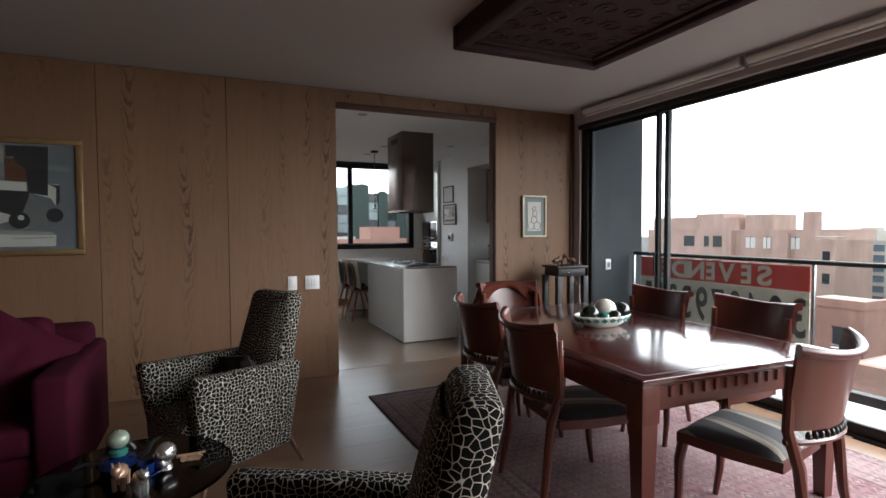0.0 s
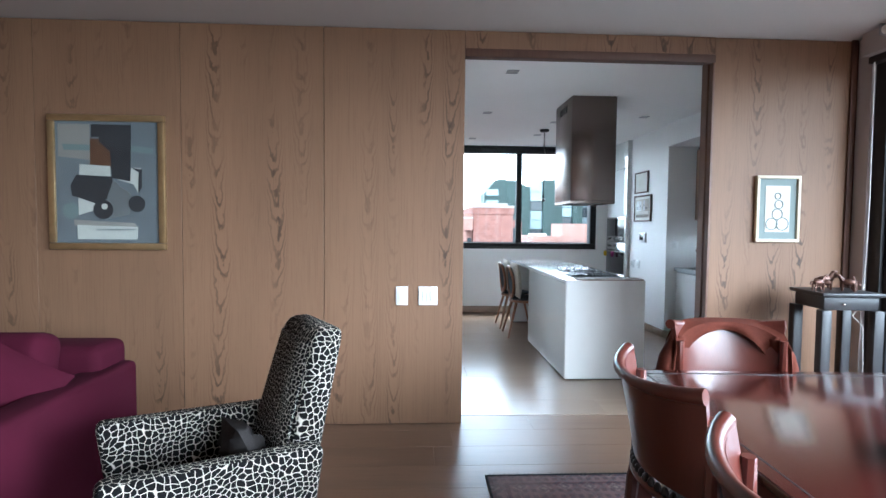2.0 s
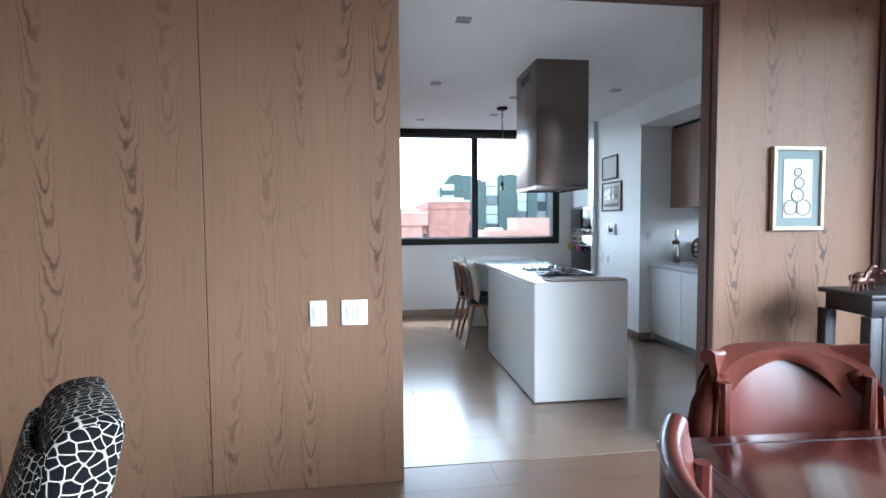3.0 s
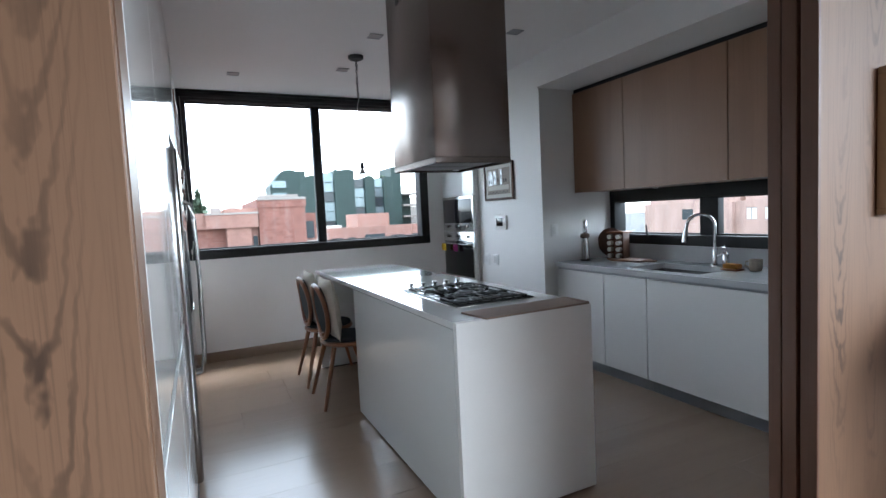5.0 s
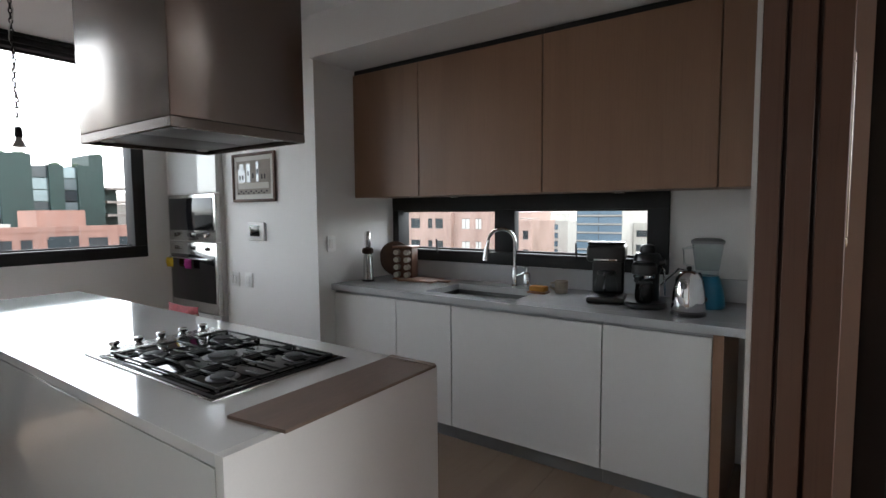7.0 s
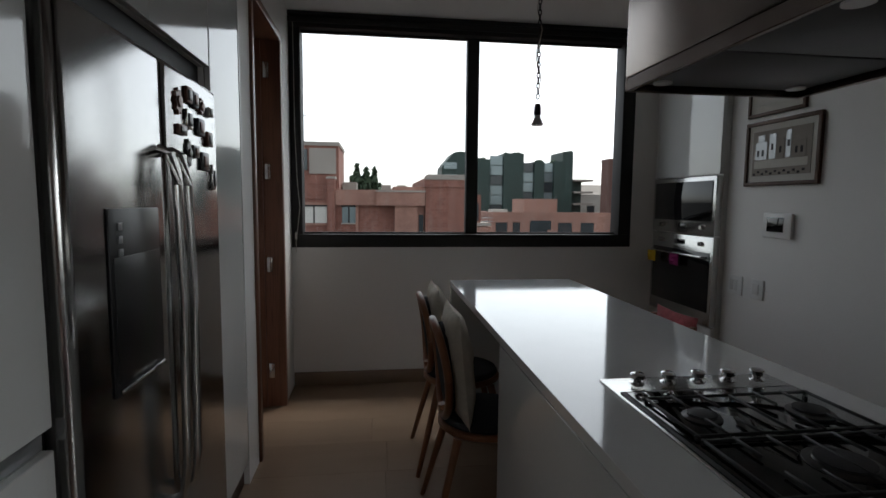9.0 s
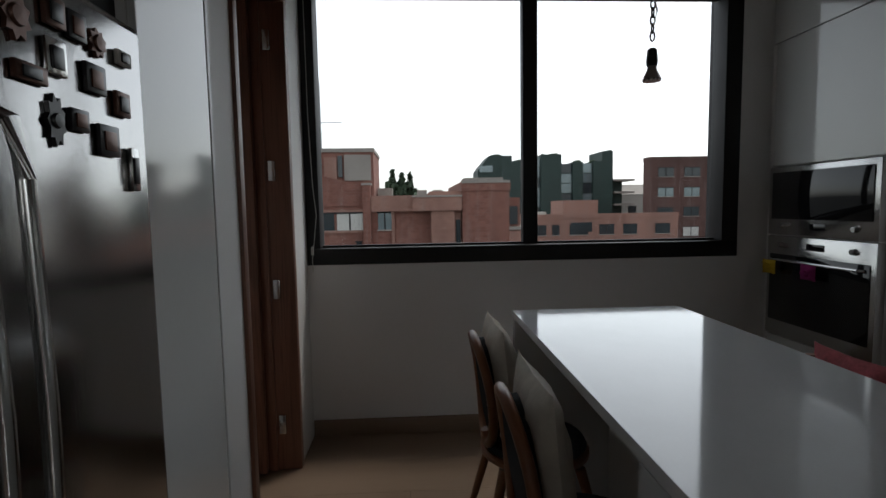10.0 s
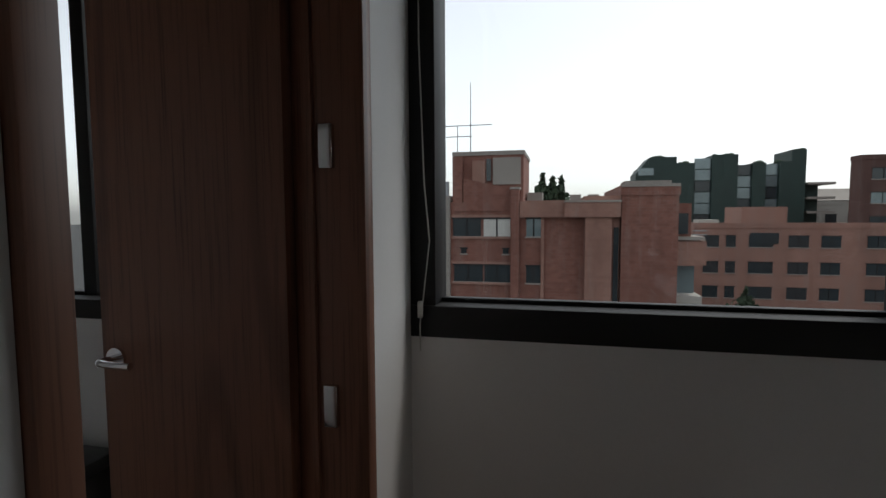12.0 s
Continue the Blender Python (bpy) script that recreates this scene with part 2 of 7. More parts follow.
def crown_oak(name, light, deep):
    """Crown-cut oak veneer: columns of stacked arches between runs of straight grain."""
    m, nt, b = shader(name)
    v = mapped(nt, vary=True)
    sp = nt.nodes.new("ShaderNodeSeparateXYZ")
    nt.links.new(v, sp.inputs[0])

    def calc(op, a, c=0.0, d=0.0):
        n = nt.nodes.new("ShaderNodeMath")
        n.operation = op
        for sock, q in zip(n.inputs, (a, c, d)):
            if isinstance(q, (int, float)):
                sock.default_value = q
            else:
                nt.links.new(q, sock)
        return n.outputs[0]
    slow = noise_of(nt, mapped(nt, (1, 1, 0.35), vary=True), 2.4, 2)
    x = calc("MULTIPLY_ADD", slow, 0.16, sp.outputs["X"])
    u = calc("MULTIPLY", calc("SUBTRACT", calc("FRACT", calc("MULTIPLY", x, 5.4)), 0.5), 0.185)
    wob = noise_of(nt, mapped(nt, (1, 1, 0.5), vary=True), 14, 3)
    f = calc("MULTIPLY_ADD", calc("MULTIPLY", u, u), 520.0, calc("MULTIPLY", sp.outputs["Z"], -5.6))
    f = calc("MULTIPLY_ADD", wob, 2.6, f)
    rings = calc("SINE", calc("MULTIPLY", f, 6.283))
    near = calc("SUBTRACT", 1.0, calc("MULTIPLY", calc("ABSOLUTE", u), 12.5))
    col = noise_of(nt, mapped(nt, (1, 1, 0.12), vary=True), 4.5, 2)
    amp = calc("MULTIPLY", ramp(nt, col, [(0.45, (0, 0, 0)), (0.60, (1, 1, 1))]), calc("MAXIMUM", near, 0.06))
    spread = noise_of(nt, mapped(nt, (1, 1, 0.3), vary=True), 3.0, 2)
    amp = calc("MULTIPLY", amp, ramp(nt, spread, [(0.3, (0.15, 0.15, 0.15)), (0.6, (1, 1, 1))]))
    line = calc("MULTIPLY", ramp(nt, rings, [(0.1, (0, 0, 0)), (0.95, (1, 1, 1))]), calc("MULTIPLY", amp, 1.0))
    grain = noise_of(nt, mapped(nt, (1, 1, 0.012), vary=True), 190, 5, 0.7)
    tone = noise_of(nt, mapped(nt, (1, 1, 0.1), vary=True), 1.8, 3)
    c = ramp(nt, tone, [(0.3, blend_rgb(light, deep, 0.22)), (0.7, light)])
    c = blend(nt, line, c, deep)
    c = blend(nt, ramp(nt, grain, [(0.5, (0, 0, 0)), (0.75, (0.42, 0.42, 0.42))]), c, deep)
    nt.links.new(c, b.inputs["Base Color"])
    b.inputs["Roughness"].default_value = 0.58
    b.inputs["Specular IOR Level"].default_value = 0.35
    bumped(nt, b, grain, 0.12, 0.001)
    return m


OAK = crown_oak("oak_panelling", (0.215, 0.119, 0.067), (0.052, 0.029, 0.017))
OAK_EDGE = wood("oak_edge_grain", (0.165, 0.092, 0.054), (0.095, 0.048, 0.027), rough=0.42, bands=1, figure=0.0, pores=0.4)
DOOR_OAK = wood("red_brown_oak_door", (0.24, 0.105, 0.062), (0.06, 0.022, 0.013), rough=0.42, bands=9, figure=0.9, pores=0.7)
JAMB_OAK = wood("brown_oak_jamb", (0.155, 0.078, 0.048), (0.07, 0.031, 0.019), rough=0.5, bands=3, figure=0.3, pores=0.35)
OAK_DARK = wood("dark_stained_oak", (0.085, 0.037, 0.021), (0.03, 0.012, 0.007), rough=0.6, figure=0.4)
FLOOR_OAK = wood("waxed_oak_floor", (0.19, 0.115, 0.073), (0.085, 0.047, 0.03), rough=0.30, along="x", bands=5, figure=0.35)
FLOOR_KITCHEN = wood("pale_oak_floor", (0.27, 0.195, 0.14), (0.185, 0.125, 0.085), rough=0.2, along="x", bands=4, figure=0.25, pores=0.25)
WALNUT = wood("walnut_veneer", (0.28, 0.16, 0.098), (0.16, 0.085, 0.05), rough=0.42, bands=4, figure=0.3, pores=0.3)
BEECH = wood("bent_beech", (0.26, 0.105, 0.045), (0.13, 0.045, 0.02), rough=0.35, bands=4, figure=0.3, pores=0.3)
MAHOGANY = wood("polished_mahogany", (0.092, 0.019, 0.011), (0.038, 0.008, 0.006), rough=0.34, along="z", bands=4, figure=0.4, coat=0.15, pores=0.3)
MAHOGANY_TOP = wood("polished_mahogany_top", (0.062, 0.013, 0.010), (0.026, 0.006, 0.005), rough=0.16, along="y", bands=4, figure=0.4, coat=1.0, pores=0.3)
CANOPY_RED = plain("carved_oxblood_lacquer", (0.032, 0.007, 0.010), 0.8, var=0.4, scale=5, bump=0.9, fine=38)
PAINT = plain("white_wall_paint", (0.76, 0.75, 0.735), 0.6, var=0.04, scale=1.2, bump=0.06)
# Off-white greyed down: the living room ceiling's low light is in this colour.
CEILING_DIMMED = plain("ceiling_white_dimmed", (0.48, 0.465, 0.45), 0.75, var=0.04, scale=0.8, bump=0.05)
GREY_PAINT = plain("warm_grey_plaster", (0.40, 0.365, 0.345), 0.7, var=0.06, bump=0.08)
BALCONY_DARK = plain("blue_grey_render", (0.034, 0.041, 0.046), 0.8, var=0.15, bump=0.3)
GLOSS_WHITE = plain("white_lacquer", (0.66, 0.67, 0.66), 0.08, var=0.03, scale=1.0, bump=0.0, coat=0.4)
SATIN_WHITE = plain("satin_white_front", (0.72, 0.715, 0.70), 0.22, var=0.03, scale=1.0, bump=0.02)
QUARTZ = plain("white_quartz", (0.74, 0.745, 0.74), 0.06, var=0.05, scale=6, bump=0.0, fine=140, coat=0.7)
ISLAND_END = plain("honed_white_quartz", (0.70, 0.685, 0.66), 0.42, var=0.05, scale=5, bump=0.0, fine=140)
GREY_STONE = plain("pale_grey_worktop", (0.46, 0.47, 0.48), 0.14, var=0.08, scale=8, bump=0.0, fine=200)
WORN_BOARD = plain("worn_brown_board", (0.19, 0.125, 0.093), 0.55, var=0.3, scale=5, bump=0.2, fine=60, stretch=(0.4, 3, 1))
STEEL = plain("brushed_steel", (0.37, 0.365, 0.36), 0.15, 1.0, var=0.08, scale=2, bump=0.08, fine=60, stretch=(6, 6, 0.4))
# Steel browned in its base colour for the oak wall reflected in the hood.
HOOD_STEEL = plain("hood_steel_oak_reflection", (0.20, 0.165, 0.148), 0.25, 1.0, var=0.08, scale=3, bump=0.03, fine=60, stretch=(1.5, 1.5, 0.8))
SINK_STEEL = plain("dark_sink_steel", (0.13, 0.13, 0.13), 0.35, 0.9, var=0.15, bump=0.05)
STEEL_SMOOTH = plain("satin_steel", (0.55, 0.545, 0.53), 0.2, 1.0, var=0.05, bump=0.0)
CHROME = plain("chrome", (0.75, 0.75, 0.76), 0.06, 1.0, var=0.02, bump=0.0)
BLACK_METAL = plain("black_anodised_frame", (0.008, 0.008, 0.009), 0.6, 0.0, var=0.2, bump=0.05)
BLACK_IRON = plain("cast_iron", (0.010, 0.010, 0.011), 0.55, 0.0, var=0.3, bump=0.3)
BLACK_GLASS = plain("black_glass", (0.008, 0.008, 0.009), 0.05, var=0.1, bump=0.0)
BLACK_PLASTIC = plain("black_plastic", (0.014, 0.014, 0.015), 0.3, var=0.2, bump=0.05)
BLACK_LACQUER = plain("black_lacquer", (0.010, 0.009, 0.011), 0.42, var=0.2, bump=0.05)
WHITE_PLASTIC = plain("white_plastic", (0.75, 0.75, 0.74), 0.3, var=0.02, bump=0.0)
GREY_METAL = plain("grey_plinth", (0.30, 0.31, 0.32), 0.35, 0.6, var=0.06, bump=0.0)
GLASS = glassy("window_glass")
CLEAR = glassy("clear_glass", (0.9, 0.93, 0.93))
SMOKE = glassy("smoked_glass", (0.18, 0.18, 0.18))
SPOTTED = spotted("spotted_velvet", 51)
SPOTTED_FINE = spotted("spotted_velvet_fine", 66)
STRIPES = striped("striped_satin")
RUG = rug_cloth("kilim_wool", 2.45, 3.62)
BURGUNDY = plain("burgundy_wool", (0.042, 0.0035, 0.012), 0.95, var=0.22, scale=4, bump=0.4, fine=260)
GOLD_SATIN = plain("gold_satin", (0.33, 0.205, 0.105), 0.42, var=0.35, scale=9, bump=0.3, fine=30)
DARK_FUR = plain("dark_fringed_wool", (0.03, 0.026, 0.025), 0.95, var=0.4, bump=0.9, fine=120)
LINEN = plain("crumpled_linen", (0.60, 0.55, 0.47), 0.9, var=0.2, scale=14, bump=0.7, fine=45)
CHARCOAL_CLOTH = plain("charcoal_cloth", (0.035, 0.037, 0.04), 0.9, var=0.2, bump=0.3)
LEATHER = plain("brown_leather", (0.075, 0.018, 0.010), 0.9, var=0.35, scale=7, bump=0.5, fine=70)
RED_CLOTH = plain("red_patterned_cloth", (0.36, 0.07, 0.08), 0.85, var=0.7, scale=22, bump=0.3)
GILT = plain("gilt_frame", (0.40, 0.27, 0.135), 0.33, 0.75, var=0.25, scale=12, bump=0.2)
PALE_GILT = plain("pale_wood_frame", (0.55, 0.47, 0.33), 0.4, var=0.15, bump=0.1)
MAT_GREEN = plain("grey_green_mount", (0.19, 0.23, 0.22), 0.8, var=0.05, bump=0.0)
PAPER = plain("drawing_paper", (0.55, 0.53, 0.48), 0.8, var=0.12, scale=9, bump=0.0)
INK = plain("ink_wash", (0.035, 0.032, 0.035), 0.8, var=0.4, scale=9, bump=0.0)
BLUE_GREY = plain("blue_grey_oil", (0.17, 0.18, 0.19), 0.5, var=0.25, scale=5, bump=0.2)
RUST_OIL = plain("rust_oil", (0.12, 0.055, 0.03), 0.5, var=0.3, scale=7, bump=0.2)
BRONZE = plain("dark_bronze", (0.10, 0.045, 0.03), 0.35, 0.5, var=0.3, bump=0.2)
PORCELAIN = plain("painted_porcelain", (0.66, 0.63, 0.56), 0.12, var=0.12, scale=16, bump=0.0)
BOTTLE_GREEN = plain("glazed_green", (0.012, 0.018, 0.015), 0.08, var=0.5, scale=30, bump=0.0)
TEAL_BAND = plain("teal_glaze", (0.03, 0.15, 0.13), 0.15, var=0.3, scale=20, bump=0.0)
COBALT = plain("cobalt_glass", (0.006, 0.022, 0.11), 0.05, var=0.3, bump=0.0)
PEARL = plain("pearly_shell", (0.28, 0.33, 0.26), 0.15, 0.2, var=0.4, scale=20, bump=0.1)
SILVER = plain("engraved_silver", (0.55, 0.54, 0.52), 0.25, 0.9, var=0.35, scale=40, bump=0.6, fine=120)
COPPER_PINK = plain("pink_gold_enamel", (0.50, 0.32, 0.22), 0.25, 0.5, var=0.4, scale=30, bump=0.4)
BLUE_PLASTIC = plain("turquoise_plastic", (0.01, 0.15, 0.25), 0.3, var=0.1, bump=0.0)
YELLOW = plain("yellow_knit", (0.55, 0.36, 0.03), 0.9, var=0.2, bump=0.4)
MAGENTA = plain("magenta_knit", (0.20, 0.02, 0.10), 0.9, var=0.2, bump=0.4)
STONEWARE = plain("speckled_stoneware", (0.30, 0.25, 0.20), 0.5, var=0.3, scale=50, bump=0.1)
BRICK_RED = brickwork("red_brick", (0.275, 0.118, 0.088), (0.205, 0.084, 0.063), (0.24, 0.15, 0.12))
BRICK_SALMON = brickwork("salmon_brick", (0.37, 0.195, 0.15), (0.31, 0.16, 0.122), (0.32, 0.225, 0.185))
# Salmon brick for the far east blocks, paled to carry the distance haze.
BRICK_HAZED = brickwork("hazed_salmon_brick", (0.47, 0.32, 0.265), (0.43, 0.29, 0.235), (0.42, 0.32, 0.275))
BRICK_BROWN = brickwork("brown_brick", (0.125, 0.062, 0.052), (0.10, 0.048, 0.04), (0.125, 0.088, 0.075))
CONCRETE = plain("weathered_concrete", (0.32, 0.29, 0.26), 0.9, var=0.25, scale=0.4, bump=0.1, fine=8)
PALE_RENDER = plain("pale_render", (0.42, 0.40, 0.36), 0.9, var=0.15, scale=0.3, bump=0.0)
GREEN_CLAD = plain("dark_green_cladding", (0.022, 0.045, 0.038), 0.6, var=0.35, scale=0.5, bump=0.2, fine=6)
BLUE_CURTAIN = plain("blue_curtain_wall", (0.10, 0.15, 0.19), 0.15, var=0.2, scale=0.2, bump=0.0)
FAR_WINDOW = plain("far_window_glass", (0.035, 0.045, 0.05), 0.1, var=0.4, scale=0.6, bump=0.0)
PALE_WINDOW = plain("sky_window_glass", (0.20, 0.25, 0.26), 0.08, 0.3, var=0.3, scale=0.6, bump=0.0)
BLIND_WHITE = plain("white_blind", (0.55, 0.54, 0.50), 0.8, var=0.1, bump=0.0)
LEAVES = plain("dark_foliage", (0.035, 0.06, 0.03), 0.8, var=0.5, scale=1.5, bump=0.3)
BARK = plain("bark", (0.08, 0.055, 0.04), 0.95, var=0.3, bump=0.5)
ASPHALT = plain("street_ground", (0.07, 0.07, 0.068), 0.95, var=0.4, scale=0.05, bump=0.2, fine=2)
DECK = plain("grey_deck_tile", (0.33, 0.32, 0.31), 0.5, var=0.12, scale=5, bump=0.1)
SIGN_RED = plain("red_banner_vinyl", (0.62, 0.07, 0.06), 0.5, var=0.06, bump=0.0)
SIGN_CREAM = plain("cream_banner_vinyl", (0.66, 0.60, 0.50), 0.5, var=0.06, bump=0.0)
SIGN_GREY = plain("grey_banner_ink", (0.10, 0.09, 0.085), 0.5, var=0.06, bump=0.0)


# ---- mesh helpers ----
def bx(bm, a, b, bev=0.0, seg=2):
    """A box from corner a to corner b with rounded edges."""
    lo, hi = [min(p, q) for p, q in zip(a, b)], [max(p, q) for p, q in zip(a, b)]
    vs = bmesh.ops.create_cube(bm, size=1)["verts"]
    for v in vs:
        v.co = Vector([(lo[i] + hi[i]) / 2 + v.co[i] * (hi[i] - lo[i]) for i in range(3)])
    if bev:
        bev = min(bev, 0.49 * min(hi[i] - lo[i] for i in range(3)))
        es = list({e for v in vs for e in v.link_edges})
        bmesh.ops.bevel(bm, geom=es, offset=bev, segments=seg, profile=0.5, affect="EDGES")
    return bm


def box(a, b, bev=0.0, seg=2):
    return bx(bmesh.new(), a, b, bev, seg)


def rod(bm, p, q, r0, r1=None, seg=12):
    """A round rod from p to q, tapering from r0 to r1."""
    p, q = Vector(p), Vector(q)
    m = Matrix.Translation((p + q) / 2) @ (q - p).to_track_quat("Z", "Y").to_matrix().to_4x4()
    bmesh.ops.create_cone(bm, cap_ends=True, segments=seg, radius1=r0, radius2=r0 if r1 is None else r1, depth=(q - p).length, matrix=m)
    return bm


def ball(bm, c, r, seg=16, rings=10):
    s = r if isinstance(r, tuple) else (r, r, r)
    bmesh.ops.create_uvsphere(bm, u_segments=seg, v_segments=rings, radius=1, matrix=Matrix.LocRotScale(c, None, s))
    return bm


def lathe(bm, prof, at=(0, 0, 0), seg=24):
    """Turns the outline [(radius, height), ...] about the vertical through at."""
    rings = []
    for r, z in prof:
        rings.append([bm.verts.new((at[0] + r * math.cos(2 * math.pi * i / seg), at[1] + r * math.sin(2 * math.pi * i / seg), at[2] + z)) for i in range(seg)])
    for a, b in zip(rings, rings[1:]):
        for i in range(seg):
            bm.faces.new((a[i], a[(i + 1) % seg], b[(i + 1) % seg], b[i]))
    if prof[0][0] > 1e-4:
        bm.faces.new(rings[0][::-1])
    if prof[-1][0] > 1e-4:
        bm.faces.new(rings[-1])
    return bm


def tube(bm, pts, r, seg=8):
    """A bent round bar through pts; r is one radius or one for each point."""
    pts = [Vector(p) for p in pts]
    rs = r if isinstance(r, (list, tuple)) else [r] * len(pts)
    rings, up = [], Vector((0.13, 0.21, 0.97))
    for i, p in enumerate(pts):
        d = (pts[min(i + 1, len(pts) - 1)] - pts[max(i - 1, 0)]).normalized()
        s = d.cross(up)
        s = s.normalized() if s.length > 1e-3 else d.orthogonal().normalized()
        u = s.cross(d).normalized()
        rings.append([bm.verts.new(p + rs[i] * (s * math.cos(2 * math.pi * k / seg) + u * math.sin(2 * math.pi * k / seg))) for k in range(seg)])
    for a, b in zip(rings, rings[1:]):
        for k in range(seg):
            bm.faces.new((a[k], a[(k + 1) % seg], b[(k + 1) % seg], b[k]))
    bm.faces.new(rings[0][::-1])
    bm.faces.new(rings[-1])
    return bm


def prism(bm, outline, z0, z1):
    """An upright block over a plan outline."""
    lo, hi = [bm.verts.new((x, y, z0)) for x, y in outline], [bm.verts.new((x, y, z1)) for x, y in outline]
    n = len(outline)
    bm.faces.new(lo[::-1])
    bm.faces.new(hi)
    for i in range(n):
        bm.faces.new((lo[i], lo[(i + 1) % n], hi[(i + 1) % n], hi[i]))
    return bm


def sheet(bm, f, nu, nv, thick=0.0):
    """A curved slab over f(u, v), u and v from 0 to 1."""
    g = [[bm.verts.new(f(i / nu, j / nv)) for j in range(nv + 1)] for i in range(nu + 1)]
    fs = [bm.faces.new((g[i][j], g[i + 1][j], g[i + 1][j + 1], g[i][j + 1])) for i in range(nu) for j in range(nv)]
    if thick:
        bmesh.ops.recalc_face_normals(bm, faces=fs)
        bmesh.ops.solidify(bm, geom=fs, thickness=thick)
    return bm


def pillow(w, h, t, n=12, wrinkle=0.012, seed=0):
    """A soft cushion lying in x and z, thick along y."""
    bm = bmesh.new()

    def side(sign):
        def f(u, v):
            a, b = 2 * u - 1, 2 * v - 1
            k = max(0.0, (1 - abs(a) ** 2.6) * (1 - abs(b) ** 2.6)) ** 0.5
            pinch = 1 - 0.07 * (1 - abs(a)) ** 0.5 * abs(b) - 0.07 * (1 - abs(b)) ** 0.5 * abs(a)
            wv = wrinkle * noise.noise((a * 3 + seed, b * 3, sign * 2.0))
            return Vector((a * w / 2 * pinch, sign * (t / 2 * k) + wv * k, b * h / 2 * pinch))
        return f
    sheet(bm, side(1), n, n)
    sheet(bm, side(-1), n, n)
    bmesh.ops.remove_doubles(bm, verts=bm.verts, dist=1e-4)
    return bm


def finished(bm, name, material, angle=38):
    bmesh.ops.recalc_face_normals(bm, faces=bm.faces)
    me = bpy.data.meshes.new(name)
    bm.to_mesh(me)
    bm.free()
    me.polygons.foreach_set("use_smooth", [True] * len(me.polygons))
    me.set_sharp_from_angle(angle=radians(angle))
    me.materials.append(material)
    if material.name.startswith("spotted"):
        box_mapped(me)
    return me


def box_mapped(me):
    """A UV map in metres, each face laid flat along its main direction."""
    lay = me.uv_layers.new(name="UVMap")
    for p in me.polygons:
        n = [abs(q) for q in p.normal]
        k = n.index(max(n))
        i, j = ((1, 2), (0, 2), (0, 1))[k]
        for li in p.loop_indices:
            co = me.vertices[me.loops[li].vertex_index].co
            lay.data[li].uv = (co[i] + 0.37 * k, co[j] + 0.19 * k)


def part(name, bm, material, parent, label=""):
    ob = new(name, finished(bm, name, material))
    ob.parent = parent
    if label:
        ob["label"] = label
    return ob


def thing(name, label, category, m=None, group=""):
    ob = tagged(new(name), label, category, group)
    ob.empty_display_size = 0.1
    if m is not None:
        ob.matrix_world = m
    return ob


def single(name, bm, material, label, category, m=None, group=""):
    ob = tagged(new(name, finished(bm, name, material)), label, category, group)
    if m is not None:
        ob.matrix_world = m
    return ob


def setting(name, bm, material, label="", category=""):
    return tagged(new(name, finished(bm, name, material)), label, category, kind="structure")


def piece(name, mesh, parent, x, y, z, rz=0.0):
    ob = new(name, mesh)
    ob.parent = parent
    ob.matrix_basis = pose(x, y, z, 0, 0, rz)
    return ob

# ---- structure ----
WALL_Y, LIV_H, KIT_H = 5.30, 2.755, 2.70
OPEN_L, OPEN_R, OPEN_TOP = 1.19, 2.96, 2.63

floor_living = setting("floor_living", box((-4.6, -3.6, -0.16), (4.02, 5.45, -0.014)), FLOOR_OAK, "dark waxed oak plank floor of the living room", "floor")
floor_kitchen = setting("floor_kitchen", box((-1.6, 5.45, -0.16), (5.0, 10.2, -0.014)), FLOOR_KITCHEN, "pale oak plank floor of the kitchen", "floor")
balcony_floor = setting("balcony_floor", box((4.02, -3.6, -0.2), (5.1, 5.3, -0.03)), DECK, "grey tiled balcony floor", "floor")
ceiling_living = setting("ceiling_living", box((-4.6, -3.6, LIV_H), (4.2, 5.45, LIV_H + 0.2)), CEILING_DIMMED, "plain off-white living room ceiling, greyed in its colour for low light", "ceiling")
ceiling_kitchen = setting("ceiling_kitchen", box((-1.6, 5.45, KIT_H), (5.0, 10.25, KIT_H + 0.2)), PAINT, "plain white kitchen ceiling", "ceiling")
balcony_ceiling = setting("balcony_ceiling", box((4.2, -3.6, 2.93), (5.12, 5.3, 3.1)), GREY_PAINT, "grey balcony soffit", "ceiling")

# Wood-clad wall between the living room and the kitchen
b = bmesh.new()
bx(b, (-4.6, WALL_Y + 0.03, 0), (OPEN_L - 0.03, 5.45, LIV_H))
bx(b, (3.0, WALL_Y + 0.035, 0), (4.1, 5.45, LIV_H))
bx(b, (OPEN_L - 0.03, WALL_Y + 0.03, OPEN_TOP), (3.0, 5.45, LIV_H))
wall_north = setting("wall_north", b, OAK_DARK, "oak-panelled wall with a wide sliding doorway", "wall")
xs = [OPEN_L, 0.222, -0.735, -1.69, -2.645, -3.6, -4.6]
for x1, x0 in zip(xs, xs[1:]):
    part("panel", box((x0 + 0.002, WALL_Y, 0.004), (x1 - 0.002, WALL_Y + 0.032, LIV_H - 0.004), 0.002, 1), OAK, wall_north)
part("panel", box((OPEN_R + 0.002, WALL_Y + 0.004, 0.004), (3.985, WALL_Y + 0.034, LIV_H - 0.004), 0.002, 1), OAK, wall_north)
part("panel", box((OPEN_L + 0.002, WALL_Y + 0.002, OPEN_TOP + 0.002), (OPEN_R - 0.002, WALL_Y + 0.03, LIV_H - 0.004)), OAK, wall_north)
part("panel_edge", box((OPEN_L - 0.028, WALL_Y + 0.034, 0.002), (OPEN_L, 5.45, OPEN_TOP)), OAK_EDGE, wall_north)

